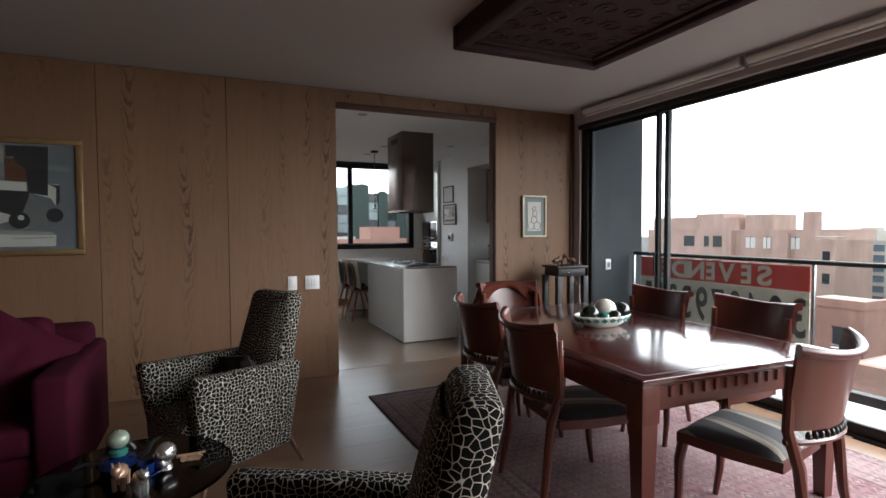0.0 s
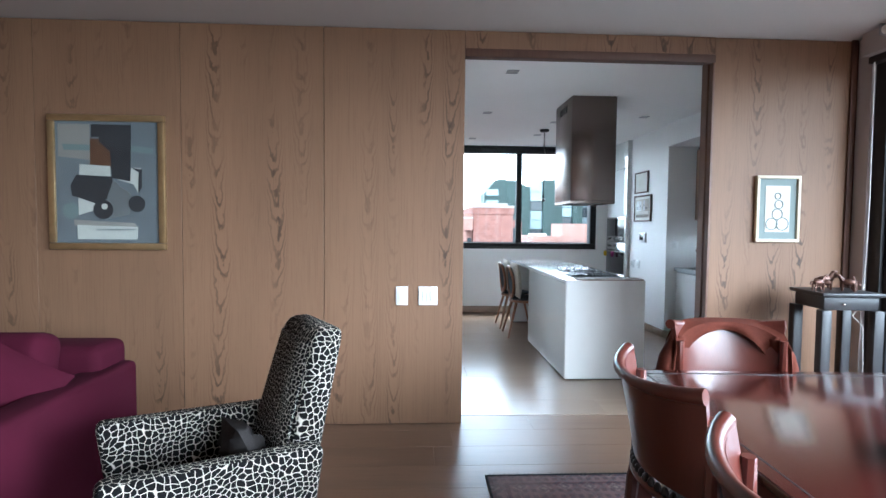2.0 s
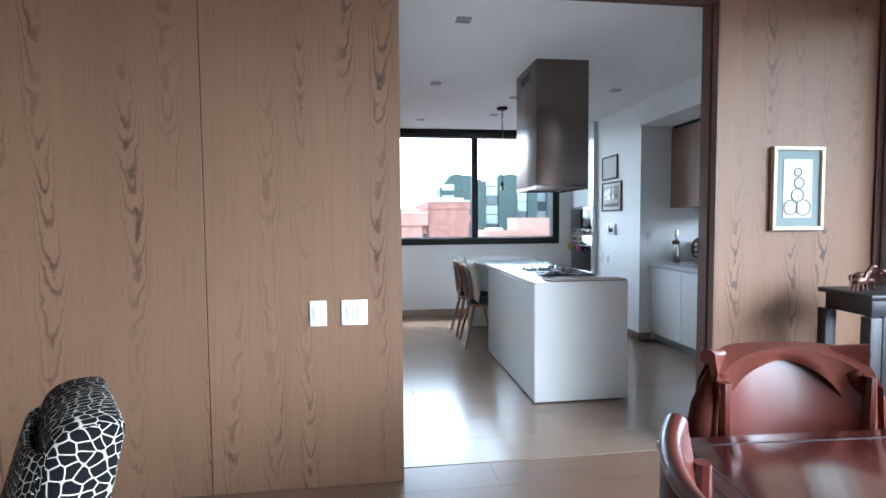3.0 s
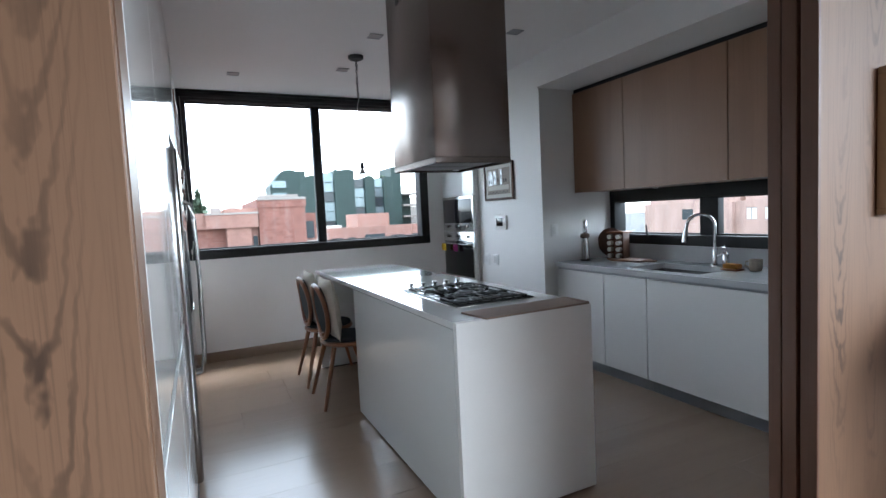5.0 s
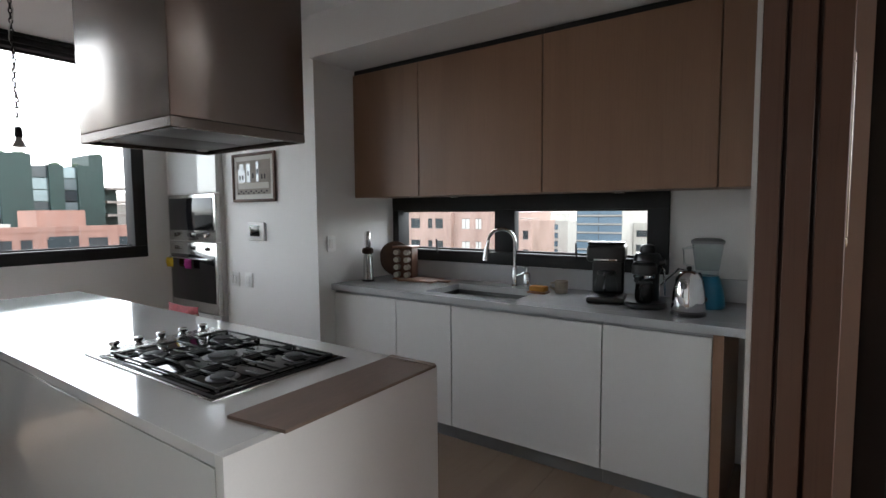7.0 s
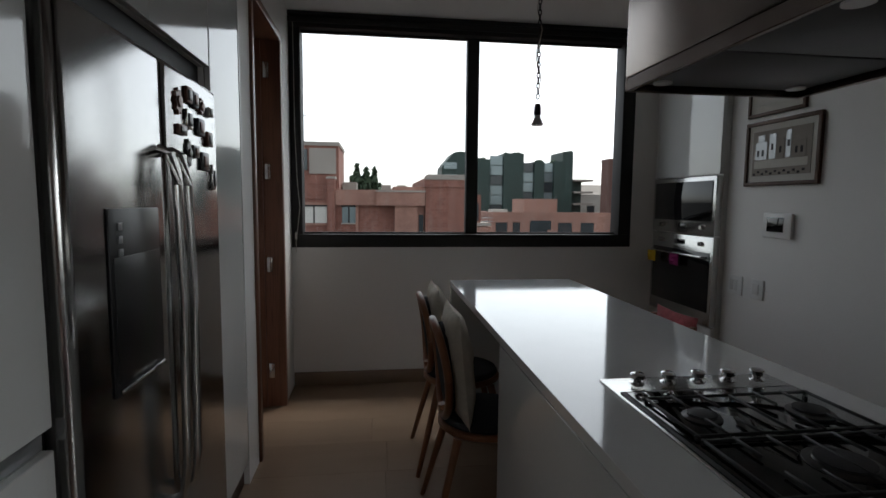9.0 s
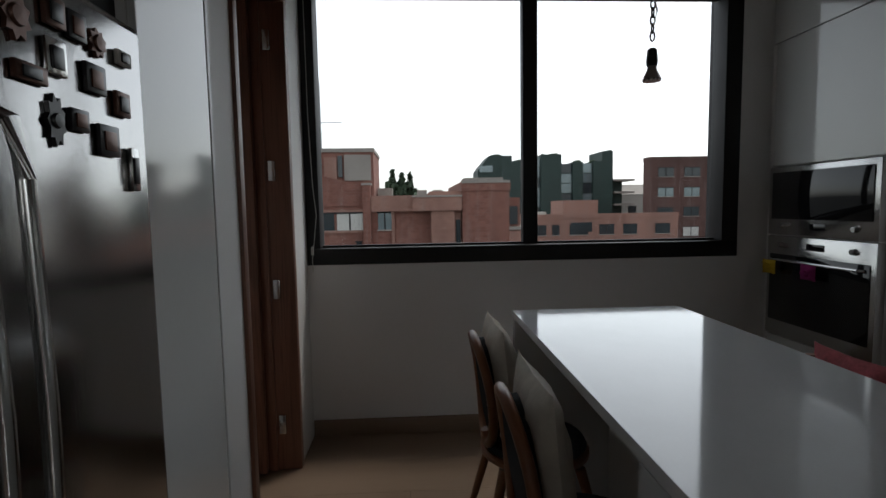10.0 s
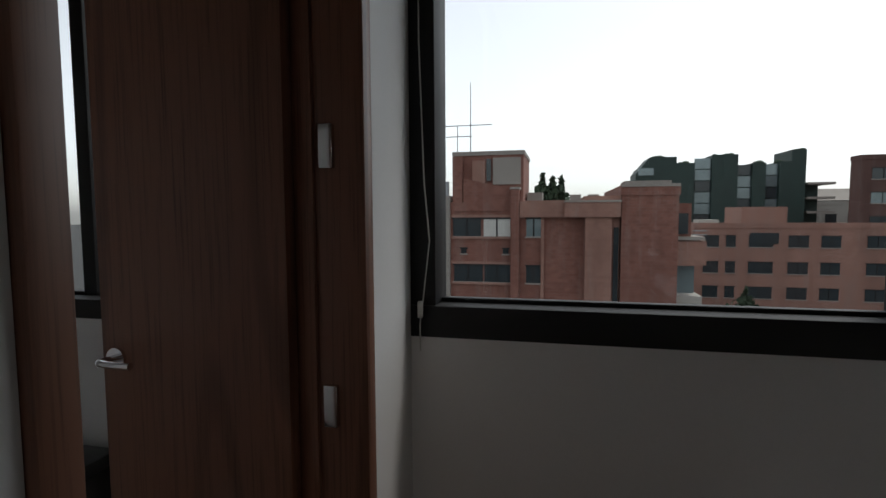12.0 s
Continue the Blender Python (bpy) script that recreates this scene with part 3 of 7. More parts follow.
doorway_trim = setting("doorway_trim", box((OPEN_L, WALL_Y - 0.006, 2.575), (OPEN_R, WALL_Y + 0.045, OPEN_TOP), 0.003), OAK_DARK, "dark-stained oak lining of the sliding doorway", "door frame")
part("head_lining", box((OPEN_L, WALL_Y + 0.047, 2.602), (2.999, 5.45, 2.629)), OAK_DARK, doorway_trim)
for i, (y0, y1, x) in enumerate(((WALL_Y - 0.004, 5.346, 2.944), (5.346, 5.354, 2.972), (5.354, 5.398, 2.938), (5.398, 5.406, 2.972), (5.406, 5.448, 2.948))):
    part("jamb_strip", box((x, y0 + 0.0002, 0.002), (OPEN_R - 0.002 if i == 0 else 2.999, y1 - 0.0002, 2.574 if i == 0 else 2.60), 0.002, 1), JAMB_OAK if i % 2 == 0 else OAK_DARK, doorway_trim)

b = bmesh.new()
bx(b, (2.985, 5.451, 0), (5.0, 5.461, KIT_H))
wall_kitchen_south = setting("wall_kitchen_south", b, PAINT, "white plaster wall beside the doorway", "wall")
setting("wall_kitchen_south_west", box((-1.6, 5.454, 0), (OPEN_L - 0.03, 5.5, KIT_H)), PAINT, "white plaster wall behind the sliding panel", "wall")

# Other walls of the living room
# West and south walls are out of view; their oak is assumed, limiting bounce.
setting("wall_west", box((-4.8, -3.6, 0), (-4.6, 5.45, LIV_H)), OAK, "unseen living room wall, given oak panelling to cut bounced light", "wall")
setting("wall_south", box((-4.8, -3.8, 0), (4.2, -3.6, LIV_H)), OAK, "unseen living room wall, given oak panelling to cut bounced light", "wall")
setting("pillar_east", box((4.01, 5.185, 0), (4.2, 5.297, LIV_H)), GREY_PAINT, "grey plaster pillar beside the sliding doors", "wall")
header = setting("header_beam", box((3.93, -3.6, 2.60), (4.2, 5.185, LIV_H)), GREY_PAINT, "grey plaster header above the sliding doors", "wall")
setting("corner_trim", box((3.955, WALL_Y - 0.012, 0), (3.998, WALL_Y + 0.002, LIV_H)), OAK_DARK, "dark oak corner strip", "trim")

for y0, y1 in ((3.1, 4.95), (0.2, 3.06), (-3.5, 0.16)):
    blind = thing("roller_blind", "rolled-up cream fabric blind under the header", "blind", group="roller blinds over the sliding doors")
    part("roll", rod(bmesh.new(), (3.868, y0, 2.695), (3.868, y1, 2.695), 0.03, seg=20), BLIND_WHITE, blind)
    part("bottom_bar", box((3.885, y0, 2.645), (3.897, y1, 2.662), 0.003), WHITE_PLASTIC, blind)
    for ye in (y0, y1):
        part("bracket", box((3.835, ye - 0.008, 2.66), (3.899, ye + 0.008, 2.735), 0.004), GREY_METAL, blind)

# Sliding doors to the balcony
sliding = setting("window_sliding_doors", box((3.98, -3.6, 2.552), (4.14, 5.184, 2.599), 0.004), BLACK_METAL, "black aluminium sliding glass doors to the balcony", "sliding door")
part("track", box((3.98, -3.6, -0.03), (4.14, 5.184, 0.012), 0.004), BLACK_METAL, sliding)
part("side_frame", box((4.04, 5.085, 0.012), (4.135, 5.183, 2.551), 0.004), BLACK_METAL, sliding)
for k, (x, y0, y1) in enumerate(((4.09, 3.97, 5.083), (4.03, 1.2, 4.072), (4.09, -1.4, 1.28), (4.03, -3.58, -1.32))):
    leaf = part("leaf", box((x - 0.022, y0, 0.014), (x + 0.022, y0 + 0.048, 2.55), 0.004), BLACK_METAL, sliding)
    part("stile", box((x - 0.022, y1 - 0.042, 0.014), (x + 0.022, y1, 2.55), 0.004), BLACK_METAL, leaf)
    part("rail", box((x - 0.021, y0 + 0.049, 0.014), (x + 0.021, y1 - 0.043, 0.09), 0.004), BLACK_METAL, leaf)
    part("rail", box((x - 0.021, y0 + 0.049, 2.515), (x + 0.021, y1 - 0.043, 2.549), 0.004), BLACK_METAL, leaf)
    pane = part("pane", box((x - 0.004, y0 + 0.046, 0.088), (x + 0.004, y1 - 0.040, 2.517)), GLASS, leaf)
    pane.visible_shadow = False
part("pull_handle", tube(bmesh.new(), [(4.01, 4.05, 0.93), (3.98, 4.05, 0.96), (3.98, 4.05, 1.16), (4.01, 4.05, 1.19)], 0.009), BLACK_METAL, sliding)

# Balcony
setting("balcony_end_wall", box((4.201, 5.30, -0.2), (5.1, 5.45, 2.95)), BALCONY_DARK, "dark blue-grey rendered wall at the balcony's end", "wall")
outlet = thing("outdoor_socket", "white outdoor socket on the dark balcony wall", "socket")
part("plate", box((4.50, 5.282, 0.90), (4.58, 5.299, 1.03), 0.004), WHITE_PLASTIC, outlet)
part("insert", box((4.52, 5.276, 0.93), (4.56, 5.282, 1.0), 0.003), GREY_METAL, outlet)
vent = thing("wall_vent", "small pale vent grille low on the balcony wall", "vent")
for i in range(4):
    part("slat", box((4.50, 5.28, 0.36 + i * 0.022), (4.68, 5.299, 0.372 + i * 0.022), 0.002), GREY_METAL, vent)
railing = setting("balcony_railing", tube(bmesh.new(), [(4.9, -3.5, 1.10), (4.9, 5.22, 1.10)], 0.022, 12), BLACK_METAL, "glass balcony railing with a dark handrail", "railing")
for y0, y1 in ((3.15, 5.2), (1.1, 3.11), (-0.95, 1.06), (-3.4, -0.99)):
    p = part("glass_panel", box((4.895, y0, 0.03), (4.905, y1, 1.08)), GLASS, railing)
    p.visible_shadow = False
for y in (5.22, 3.13, 1.08, -0.97):
    part("post", box((4.885, y - 0.012, -0.03), (4.915, y + 0.012, 1.08), 0.003), STEEL_SMOOTH, railing)
part("base_channel", box((4.85, -3.5, -0.03), (4.95, 5.2, 0.05), 0.004), BLACK_METAL, railing)

banner = thing("sale_banner", "red and cream vinyl sale banner hung on the railing", "banner")
part("red_band", box((4.915, 3.17, 0.83), (4.921, 5.12, 1.06)), SIGN_RED, banner)
part("cream_band", box((4.915, 3.17, 0.36), (4.921, 5.12, 0.828)), SIGN_CREAM, banner)


def lettering(text, size, material, m, parent):
    """Raised flat letters of the built-in font as one mesh."""
    cu = bpy.data.curves.new("lettering", "FONT")
    cu.body, cu.size, cu.extrude, cu.align_x, cu.offset = text, size, 0.0015, "CENTER", 0.008
    ob = bpy.data.objects.new("lettering", cu)
    me = bpy.data.meshes.new_from_object(ob)
    bpy.data.objects.remove(ob)
    me.materials.clear()
    me.materials.append(material)
    o = new("lettering", me)
    o.parent, o.matrix_basis = parent, m
    return o


for ch, y0, y1 in (("S", 3.484, 3.675), ("E", 3.69, 3.83), ("V", 3.895, 4.055), ("E", 4.09, 4.225), ("N", 4.25, 4.425), ("D", 4.45, 4.64), ("E", 4.67, 4.81)):
    lettering(ch, 0.255, SIGN_CREAM, Matrix(((0, 0, 1, 4.9125), ((y1 - y0) / 0.155, 0, 0, (y0 + y1) / 2), (0, 1, 0, 0.86), (0, 0, 0, 1))), banner)
for ch, y in (("3", 3.26), ("0", 3.47), ("4", 3.68), ("0", 3.88), ("7", 4.07), ("9", 4.265), ("3", 4.46), ("3", 4.65)):
    lettering(ch, 0.50, SIGN_GREY, Matrix(((0, 0, 1, 4.9125), (0.62, 0, 0, y), (0, 1, 0, 0.415), (0, 0, 0, 1))), banner)
for y in (4.80, 4.95):
    part("digit_bar", box((4.909, y, 0.42), (4.914, y + 0.09, 0.77), 0.002), SIGN_GREY, banner)

# Kitchen walls
b = bmesh.new()
bx(b, (1.18, 9.985, 0), (4.05, 10.2, 1.038))
bx(b, (3.787, 9.985, 1.038), (5.0, 10.2, KIT_H))
bx(b, (4.05, 9.985, 0), (5.0, 10.2, 1.038))
setting("exterior_pier", box((3.90, 10.2, -3.0), (4.35, 10.52, 3.2)), BLACK_METAL, "black clad pier outside the kitchen window", "wall")
setting("wall_window", b, PAINT, "white wall under the kitchen window", "wall")
b = bmesh.new()
bx(b, (4.03, 8.085, 0), (4.2, 9.2, KIT_H))
bx(b, (4.2, 8.085, 0), (4.83, 8.25, KIT_H))
setting("wall_niche", b, PAINT, "white wall between the worktop niche and the ovens", "wall")
b = bmesh.new()
bx(b, (4.83, 5.4615, 0), (5.02, 8.085, 1.03))
bx(b, (4.83, 5.4615, 1.52), (5.02, 8.085, KIT_H))
bx(b, (4.83, 5.4615, 1.03), (5.02, 5.99, 1.52))
bx(b, (4.83, 8.25, 0), (5.02, 9.985, KIT_H))
setting("wall_east", b, PAINT, "white wall behind the worktop with a low strip window", "wall")
setting("soffit", box((4.0, 5.4615, 2.43), (4.83, 8.085, KIT_H)), PAINT, "white lowered soffit over the wall cabinets", "ceiling")
b = bmesh.new()
bx(b, (0.98, 9.65, 0), (1.18, 10.2, KIT_H))
bx(b, (0.98, 8.848, 2.432), (1.18, 9.65, KIT_H))
bx(b, (0.98, 8.645, 0), (1.18, 8.848, KIT_H))
setting("wall_kitchen_west", b, PAINT, "white wall around the side door", "wall")
setting("wall_behind_cabinets", box((0.38, 5.5, 0), (0.44, 8.645, KIT_H)), PAINT, "white wall behind the tall cabinets", "wall")
setting("skirting_window", box((1.185, 9.965, 0), (3.96, 9.984, 0.10), 0.003), FLOOR_KITCHEN, "oak skirting under the kitchen window", "baseboard")
setting("skirting_niche", box((4.012, 8.075, 0), (4.029, 9.2, 0.09), 0.003), FLOOR_KITCHEN, "oak skirting along the white wall", "baseboard")
setting("skirting_niche_end", box((4.012, 8.062, 0), (4.17, 8.084, 0.09), 0.003), FLOOR_KITCHEN, "oak skirting at the niche corner", "baseboard")


def window(name, label, axis, fixed, lo, hi, z0, z1, panes, frame_w, depth):
    """A black window; axis: along which it runs; panes: glazed stretches."""
    def pt(s, d, z):
        return (s, fixed + d, z) if axis == "x" else (fixed + d, s, z)
    w = setting(name, box(pt(lo, 0, z0), pt(hi, depth, z0 + frame_w[0]), 0.004), BLACK_METAL, label, "window")
    part("head", box(pt(lo, 0, z1 - frame_w[1]), pt(hi, depth, z1), 0.004), BLACK_METAL, w)
    edges = [lo] + [v for p in panes for v in p] + [hi]
    for s0, s1 in zip(edges[0::2], edges[1::2]):
        inner = s0 > lo and s1 < hi
        part("window_frame", box(pt(s0, depth * 0.5 if inner else 0.002, z0 + frame_w[0]), pt(s1, depth - 0.002, z1 - frame_w[1]), 0.004), BLACK_METAL, w)
    for s0, s1 in panes:
        g = part("pane", box(pt(s0 - 0.006, depth * 0.72, z0 + frame_w[0] - 0.006), pt(s1 + 0.006, depth * 0.72 + 0.006, z1 - frame_w[1] + 0.006)), GLASS, w)
        g.visible_shadow = False
        for z in (z0 + frame_w[0], z1 - frame_w[1] - 0.014):
            part("glazing_bead", box(pt(s0, depth * 0.5, z), pt(s1, depth * 0.7, z + 0.014), 0.003), BLACK_METAL, w)
    return w


win_k = window("window_kitchen", "wide black-framed sliding kitchen window", "x", 9.98, 1.17, 3.786, 1.038, KIT_H - 0.002, [(1.258, 2.475), (2.565, 3.685)], (0.096, 0.10), 0.15)
part("track_lip", box((1.17, 9.955, 2.625), (3.786, 9.979, 2.66), 0.004), BLACK_METAL, win_k)
part("track_lip", box((1.17, 9.95, 2.672), (3.786, 9.979, 2.698), 0.004), BLACK_METAL, win_k)
part("inner_stile", box((1.19, 9.985, 1.7), (1.20, 9.996, 2.6)), STEEL_SMOOTH, win_k)
win_s = window("window_sink", "low black-framed strip window over the worktop", "y", 4.80, 5.99, 8.072, 1.03, 1.52, [(6.11, 7.01), (7.17, 8.01)], (0.085, 0.105), 0.14)
for y in (7.62, 6.53):
    part("lever", rod(bmesh.new(), (4.79, y, 1.09), (4.775, y, 1.20), 0.008, 0.006, 8), BLACK_METAL, win_s)

cord = thing("blind_cord", "thin dark blind cord with a clear stop beside the window", "cord")
part("cord", tube(bmesh.new(), [(1.215, 9.965, 2.62), (1.217, 9.963, 1.9), (1.23, 9.962, 1.5), (1.245, 9.962, 1.33), (1.225, 9.962, 1.16), (1.214, 9.962, 1.08), (1.215, 9.962, 1.0)], 0.0022, 6), BLIND_WHITE, cord)
part("stop", box((1.208, 9.955, 1.10), (1.223, 9.97, 1.15), 0.003), BLIND_WHITE, cord)

# Side door and the small room behind it
door_frame = setting("door_side", box((0.985, 8.85, 2.385), (1.194, 9.648, 2.43), 0.003), DOOR_OAK, "dark oak side door standing open", "door")
part("jamb", box((0.985, 9.60, 0), (1.192, 9.648, 2.385), 0.003), DOOR_OAK, door_frame)
part("jamb", box((0.985, 8.85, 0), (1.194, 8.893, 2.385), 0.003), DOOR_OAK, door_frame)
part("stop_bead", box((1.03, 9.587, 0), (1.07, 9.60, 2.385), 0.002), DOOR_OAK, door_frame)
leaf = part("leaf", box((0.51, 9.543, 0.01), (1.025, 9.584, 2.38), 0.003), DOOR_OAK, door_frame)
handle = part("handle", rod(bmesh.new(), (0.555, 9.54, 1.058), (0.555, 9.488, 1.058), 0.01, seg=12), CHROME, leaf, "chrome lever handle")
lever_b = tube(bmesh.new(), [(0.555, 9.493, 1.058), (0.580, 9.486, 1.058), (0.648, 9.486, 1.058)], 0.009, 10)
rod(lever_b, (0.555, 9.5425, 1.058), (0.555, 9.534, 1.058), 0.026, seg=20)
part("lever", lever_b, CHROME, handle)
for z in (0.962, 1.563, 2.2, 0.25):
    part("hinge", box((1.085, 9.585, z - 0.05), (1.12, 9.602, z + 0.05), 0.003), STEEL_SMOOTH, door_frame, "satin steel hinge")
b = bmesh.new()
bx(b, (-1.6, 9.985, 0), (0.98, 10.2, 1.04))
bx(b, (0.75, 9.985, 1.04), (0.98, 10.2, KIT_H))
bx(b, (-1.6, 9.985, 1.04), (-0.95, 10.2, KIT_H))
setting("wall_side_room_north", b, PAINT, "white wall of the side room under its window", "wall")
setting("wall_side_room_west", box((-1.8, 5.45, 0), (-1.6, 10.2, KIT_H)), PAINT, "white wall of the side room", "wall")
setting("wall_side_room_south", box((-1.6, 8.65, 0), (0.98, 8.75, KIT_H)), PAINT, "white wall of the side room", "wall")
window("window_side_room", "black-framed window of the side room", "x", 9.98, -0.95, 0.75, 1.04, KIT_H - 0.002, [(-0.88, -0.12), (-0.06, 0.68)], (0.07, 0.10), 0.15)
hamper = thing("black_bin", "black ribbed bin under the side room window", "bin")
part("body", box((-0.25, 9.62, 0.0), (0.12, 9.93, 0.55), 0.02), BLACK_PLASTIC, hamper)
part("lid", box((-0.26, 9.61, 0.552), (0.13, 9.94, 0.60), 0.015), BLACK_PLASTIC, hamper)

# ---- kitchen ----
IX0, IX1, IY0, IY1, IZ = 2.224, 2.958, 6.299, 9.119, 0.92
island = thing("kitchen_island", "white quartz kitchen island with waterfall end", "kitchen island", pose(IX0, IY0, 0))
W_, L_ = IX1 - IX0, IY1 - IY0
part("worktop", box((0, 0.0302, IZ - 0.03), (W_, L_, IZ), 0.001, 1), QUARTZ, island)
part("end_panel", box((0.0, 0.0, 0.012), (W_, 0.03, IZ), 0.001, 1), ISLAND_END, island)
part("side_panel", box((0.0, 0.033, 0.012), (0.02, 1.575, IZ - 0.034), 0.001, 1), GLOSS_WHITE, island)
part("carcass", box((0.022, 0.034, 0.03), (W_ - 0.022, 1.57, IZ - 0.036)), SATIN_WHITE, island)
part("carcass", box((0.42, 1.572, 0.03), (W_ - 0.022, L_ - 0.032, IZ - 0.036)), SATIN_WHITE, island)
part("side_panel", box((W_ - 0.02, 0.033, 0.012), (W_, L_ - 0.033, IZ - 0.034), 0.001, 1), GLOSS_WHITE, island)
part("end_panel", box((0.003, L_ - 0.03, 0.012), (W_ - 0.003, L_, IZ - 0.0305), 0.001, 1), QUARTZ, island)
part("plinth", box((0.03, 0.02, 0), (W_ - 0.03, 1.55, 0.03)), BLACK_METAL, island)
part("plinth", box((0.45, 1.55, 0), (W_ - 0.03, L_ - 0.02, 0.03)), BLACK_METAL, island)
part("plinth", box((0.03, L_ - 0.026, 0), (0.45, L_ - 0.004, 0.012)), BLACK_METAL, island)

# Gas hob
hob = thing("gas_hob", "steel gas hob with five burners and black iron grates", "hob", pose(2.375, 6.595, IZ))
part("tray", box((0, 0, 0.0005), (0.475, 0.81, 0.006), 0.003), STEEL_SMOOTH, hob)
part("surround", box((0.008, 0.008, 0.0065), (0.467, 0.71, 0.0092), 0.002), BLACK_IRON, hob)
part("well", box((0.018, 0.018, 0.0095), (0.457, 0.695, 0.0125), 0.003), BLACK_GLASS, hob)
for cx, cy, r in ((0.11, 0.13, 0.045), (0.365, 0.13, 0.038), (0.235, 0.335, 0.06), (0.11, 0.545, 0.038), (0.365, 0.545, 0.045)):
    bu = part("burner", lathe(bmesh.new(), [(r * 1.05, 0.013), (r * 1.05, 0.015), (r * 0.8, 0.0175), (r * 0.8, 0.0205)], (cx, cy, 0), 20), SINK_STEEL, hob)
    part("cap", lathe(bmesh.new(), [(r * 0.78, 0.0206), (r * 0.78, 0.022), (r * 0.7, 0.023), (0.001, 0.023)], (cx, cy, 0), 20), BLACK_IRON, bu)
for gx0, gx1, gy0, gy1 in ((0.03, 0.445, 0.03, 0.228), (0.03, 0.445, 0.236, 0.436), (0.03, 0.445, 0.444, 0.645)):
    g = bmesh.new()
    for y in (gy0 + 0.006, gy1 - 0.006):
        bx(g, (gx0, y - 0.004, 0.016), (gx1, y + 0.004, 0.0225), 0.002, 1)
    for x in (gx0 + 0.006, gx1 - 0.006):
        bx(g, (x - 0.004, gy0, 0.016), (x + 0.004, gy1, 0.0225), 0.002, 1)
    for k in range(1, 6):
        x = gx0 + (gx1 - gx0) * k / 6
        bx(g, (x - 0.0035, gy0, 0.018), (x + 0.0035, gy0 + (0.075 if k % 3 else 0.19), 0.0245), 0.002, 1)
        if k % 3:
            bx(g, (x - 0.0035, gy1 - 0.075, 0.018), (x + 0.0035, gy1, 0.0245), 0.002, 1)
    for x in (gx0, gx1 - 0.012):
        for y in (gy0, gy1 - 0.012):
            bx(g, (x, y, 0.0126), (x + 0.008, y + 0.008, 0.018))
    part("grate", g, BLACK_IRON, hob)
for k in range(5):
    kn = part("knob", lathe(bmesh.new(), [(0.017, 0.0095), (0.019, 0.014), (0.010, 0.018), (0.010, 0.022), (0.018, 0.026), (0.018, 0.036), (0.014, 0.039), (0.001, 0.039)], (0.075 + 0.082 * k, 0.752, 0), 18), CHROME, hob)

board = thing("chopping_board", "thin brown wooden board lying on the island's end", "board", pose(2.345, 6.285, IZ))
part("slab", prism(bmesh.new(), [(0.02, 0.0), (0.595, 0.005), (0.60, 0.19), (-0.005, 0.185)], 0.0005, 0.009), WORN_BOARD, board)
part("end_cleat", box((0.572, 0.008, 0.0092), (0.596, 0.188, 0.0125), 0.001, 1), WORN_BOARD, board)

# Extractor hood
hood = thing("extractor_hood", "tall brushed steel island extractor hood", "extractor hood", pose(2.378, 6.745, 1.641))
HW, HD, HH = 0.449, 0.59, KIT_H - 1.641
b = bmesh.new()
bx(b, (0, 0, 0.03), (HW, HD, HH - 0.0005), 0.004)
part("body", b, HOOD_STEEL, hood)
b = bmesh.new()
for a, c in (((0, 0, 0), (HW, 0.012, 0.03)), ((0, HD - 0.012, 0), (HW, HD, 0.03)), ((0, 0.012, 0), (0.012, HD - 0.012, 0.03)), ((HW - 0.012, 0.012, 0), (HW, HD - 0.012, 0.03))):
    bx(b, a, c, 0.002, 1)
part("rim", b, HOOD_STEEL, hood)
part("filter", box((0.03, 0.03, 0.012), (HW - 0.03, HD / 2 - 0.004, 0.024), 0.003), SINK_STEEL, hood)
part("filter", box((0.03, HD / 2 + 0.004, 0.012), (HW - 0.03, HD - 0.03, 0.024), 0.003), SINK_STEEL, hood)
for x, y in ((0.06, 0.06), (HW - 0.06, 0.06), (0.06, HD - 0.06), (HW - 0.06, HD - 0.06)):
    part("lamp", lathe(bmesh.new(), [(0.02, 0.008), (0.02, 0.0118)], (x, y, 0), 16), WHITE_PLASTIC, hood)
for k in range(4):
    part("vent_slot", box((-0.0015, 0.18 + k * 0.07, HH - 0.13), (0.0, 0.225 + k * 0.07, HH - 0.06)), BLACK_METAL, hood)


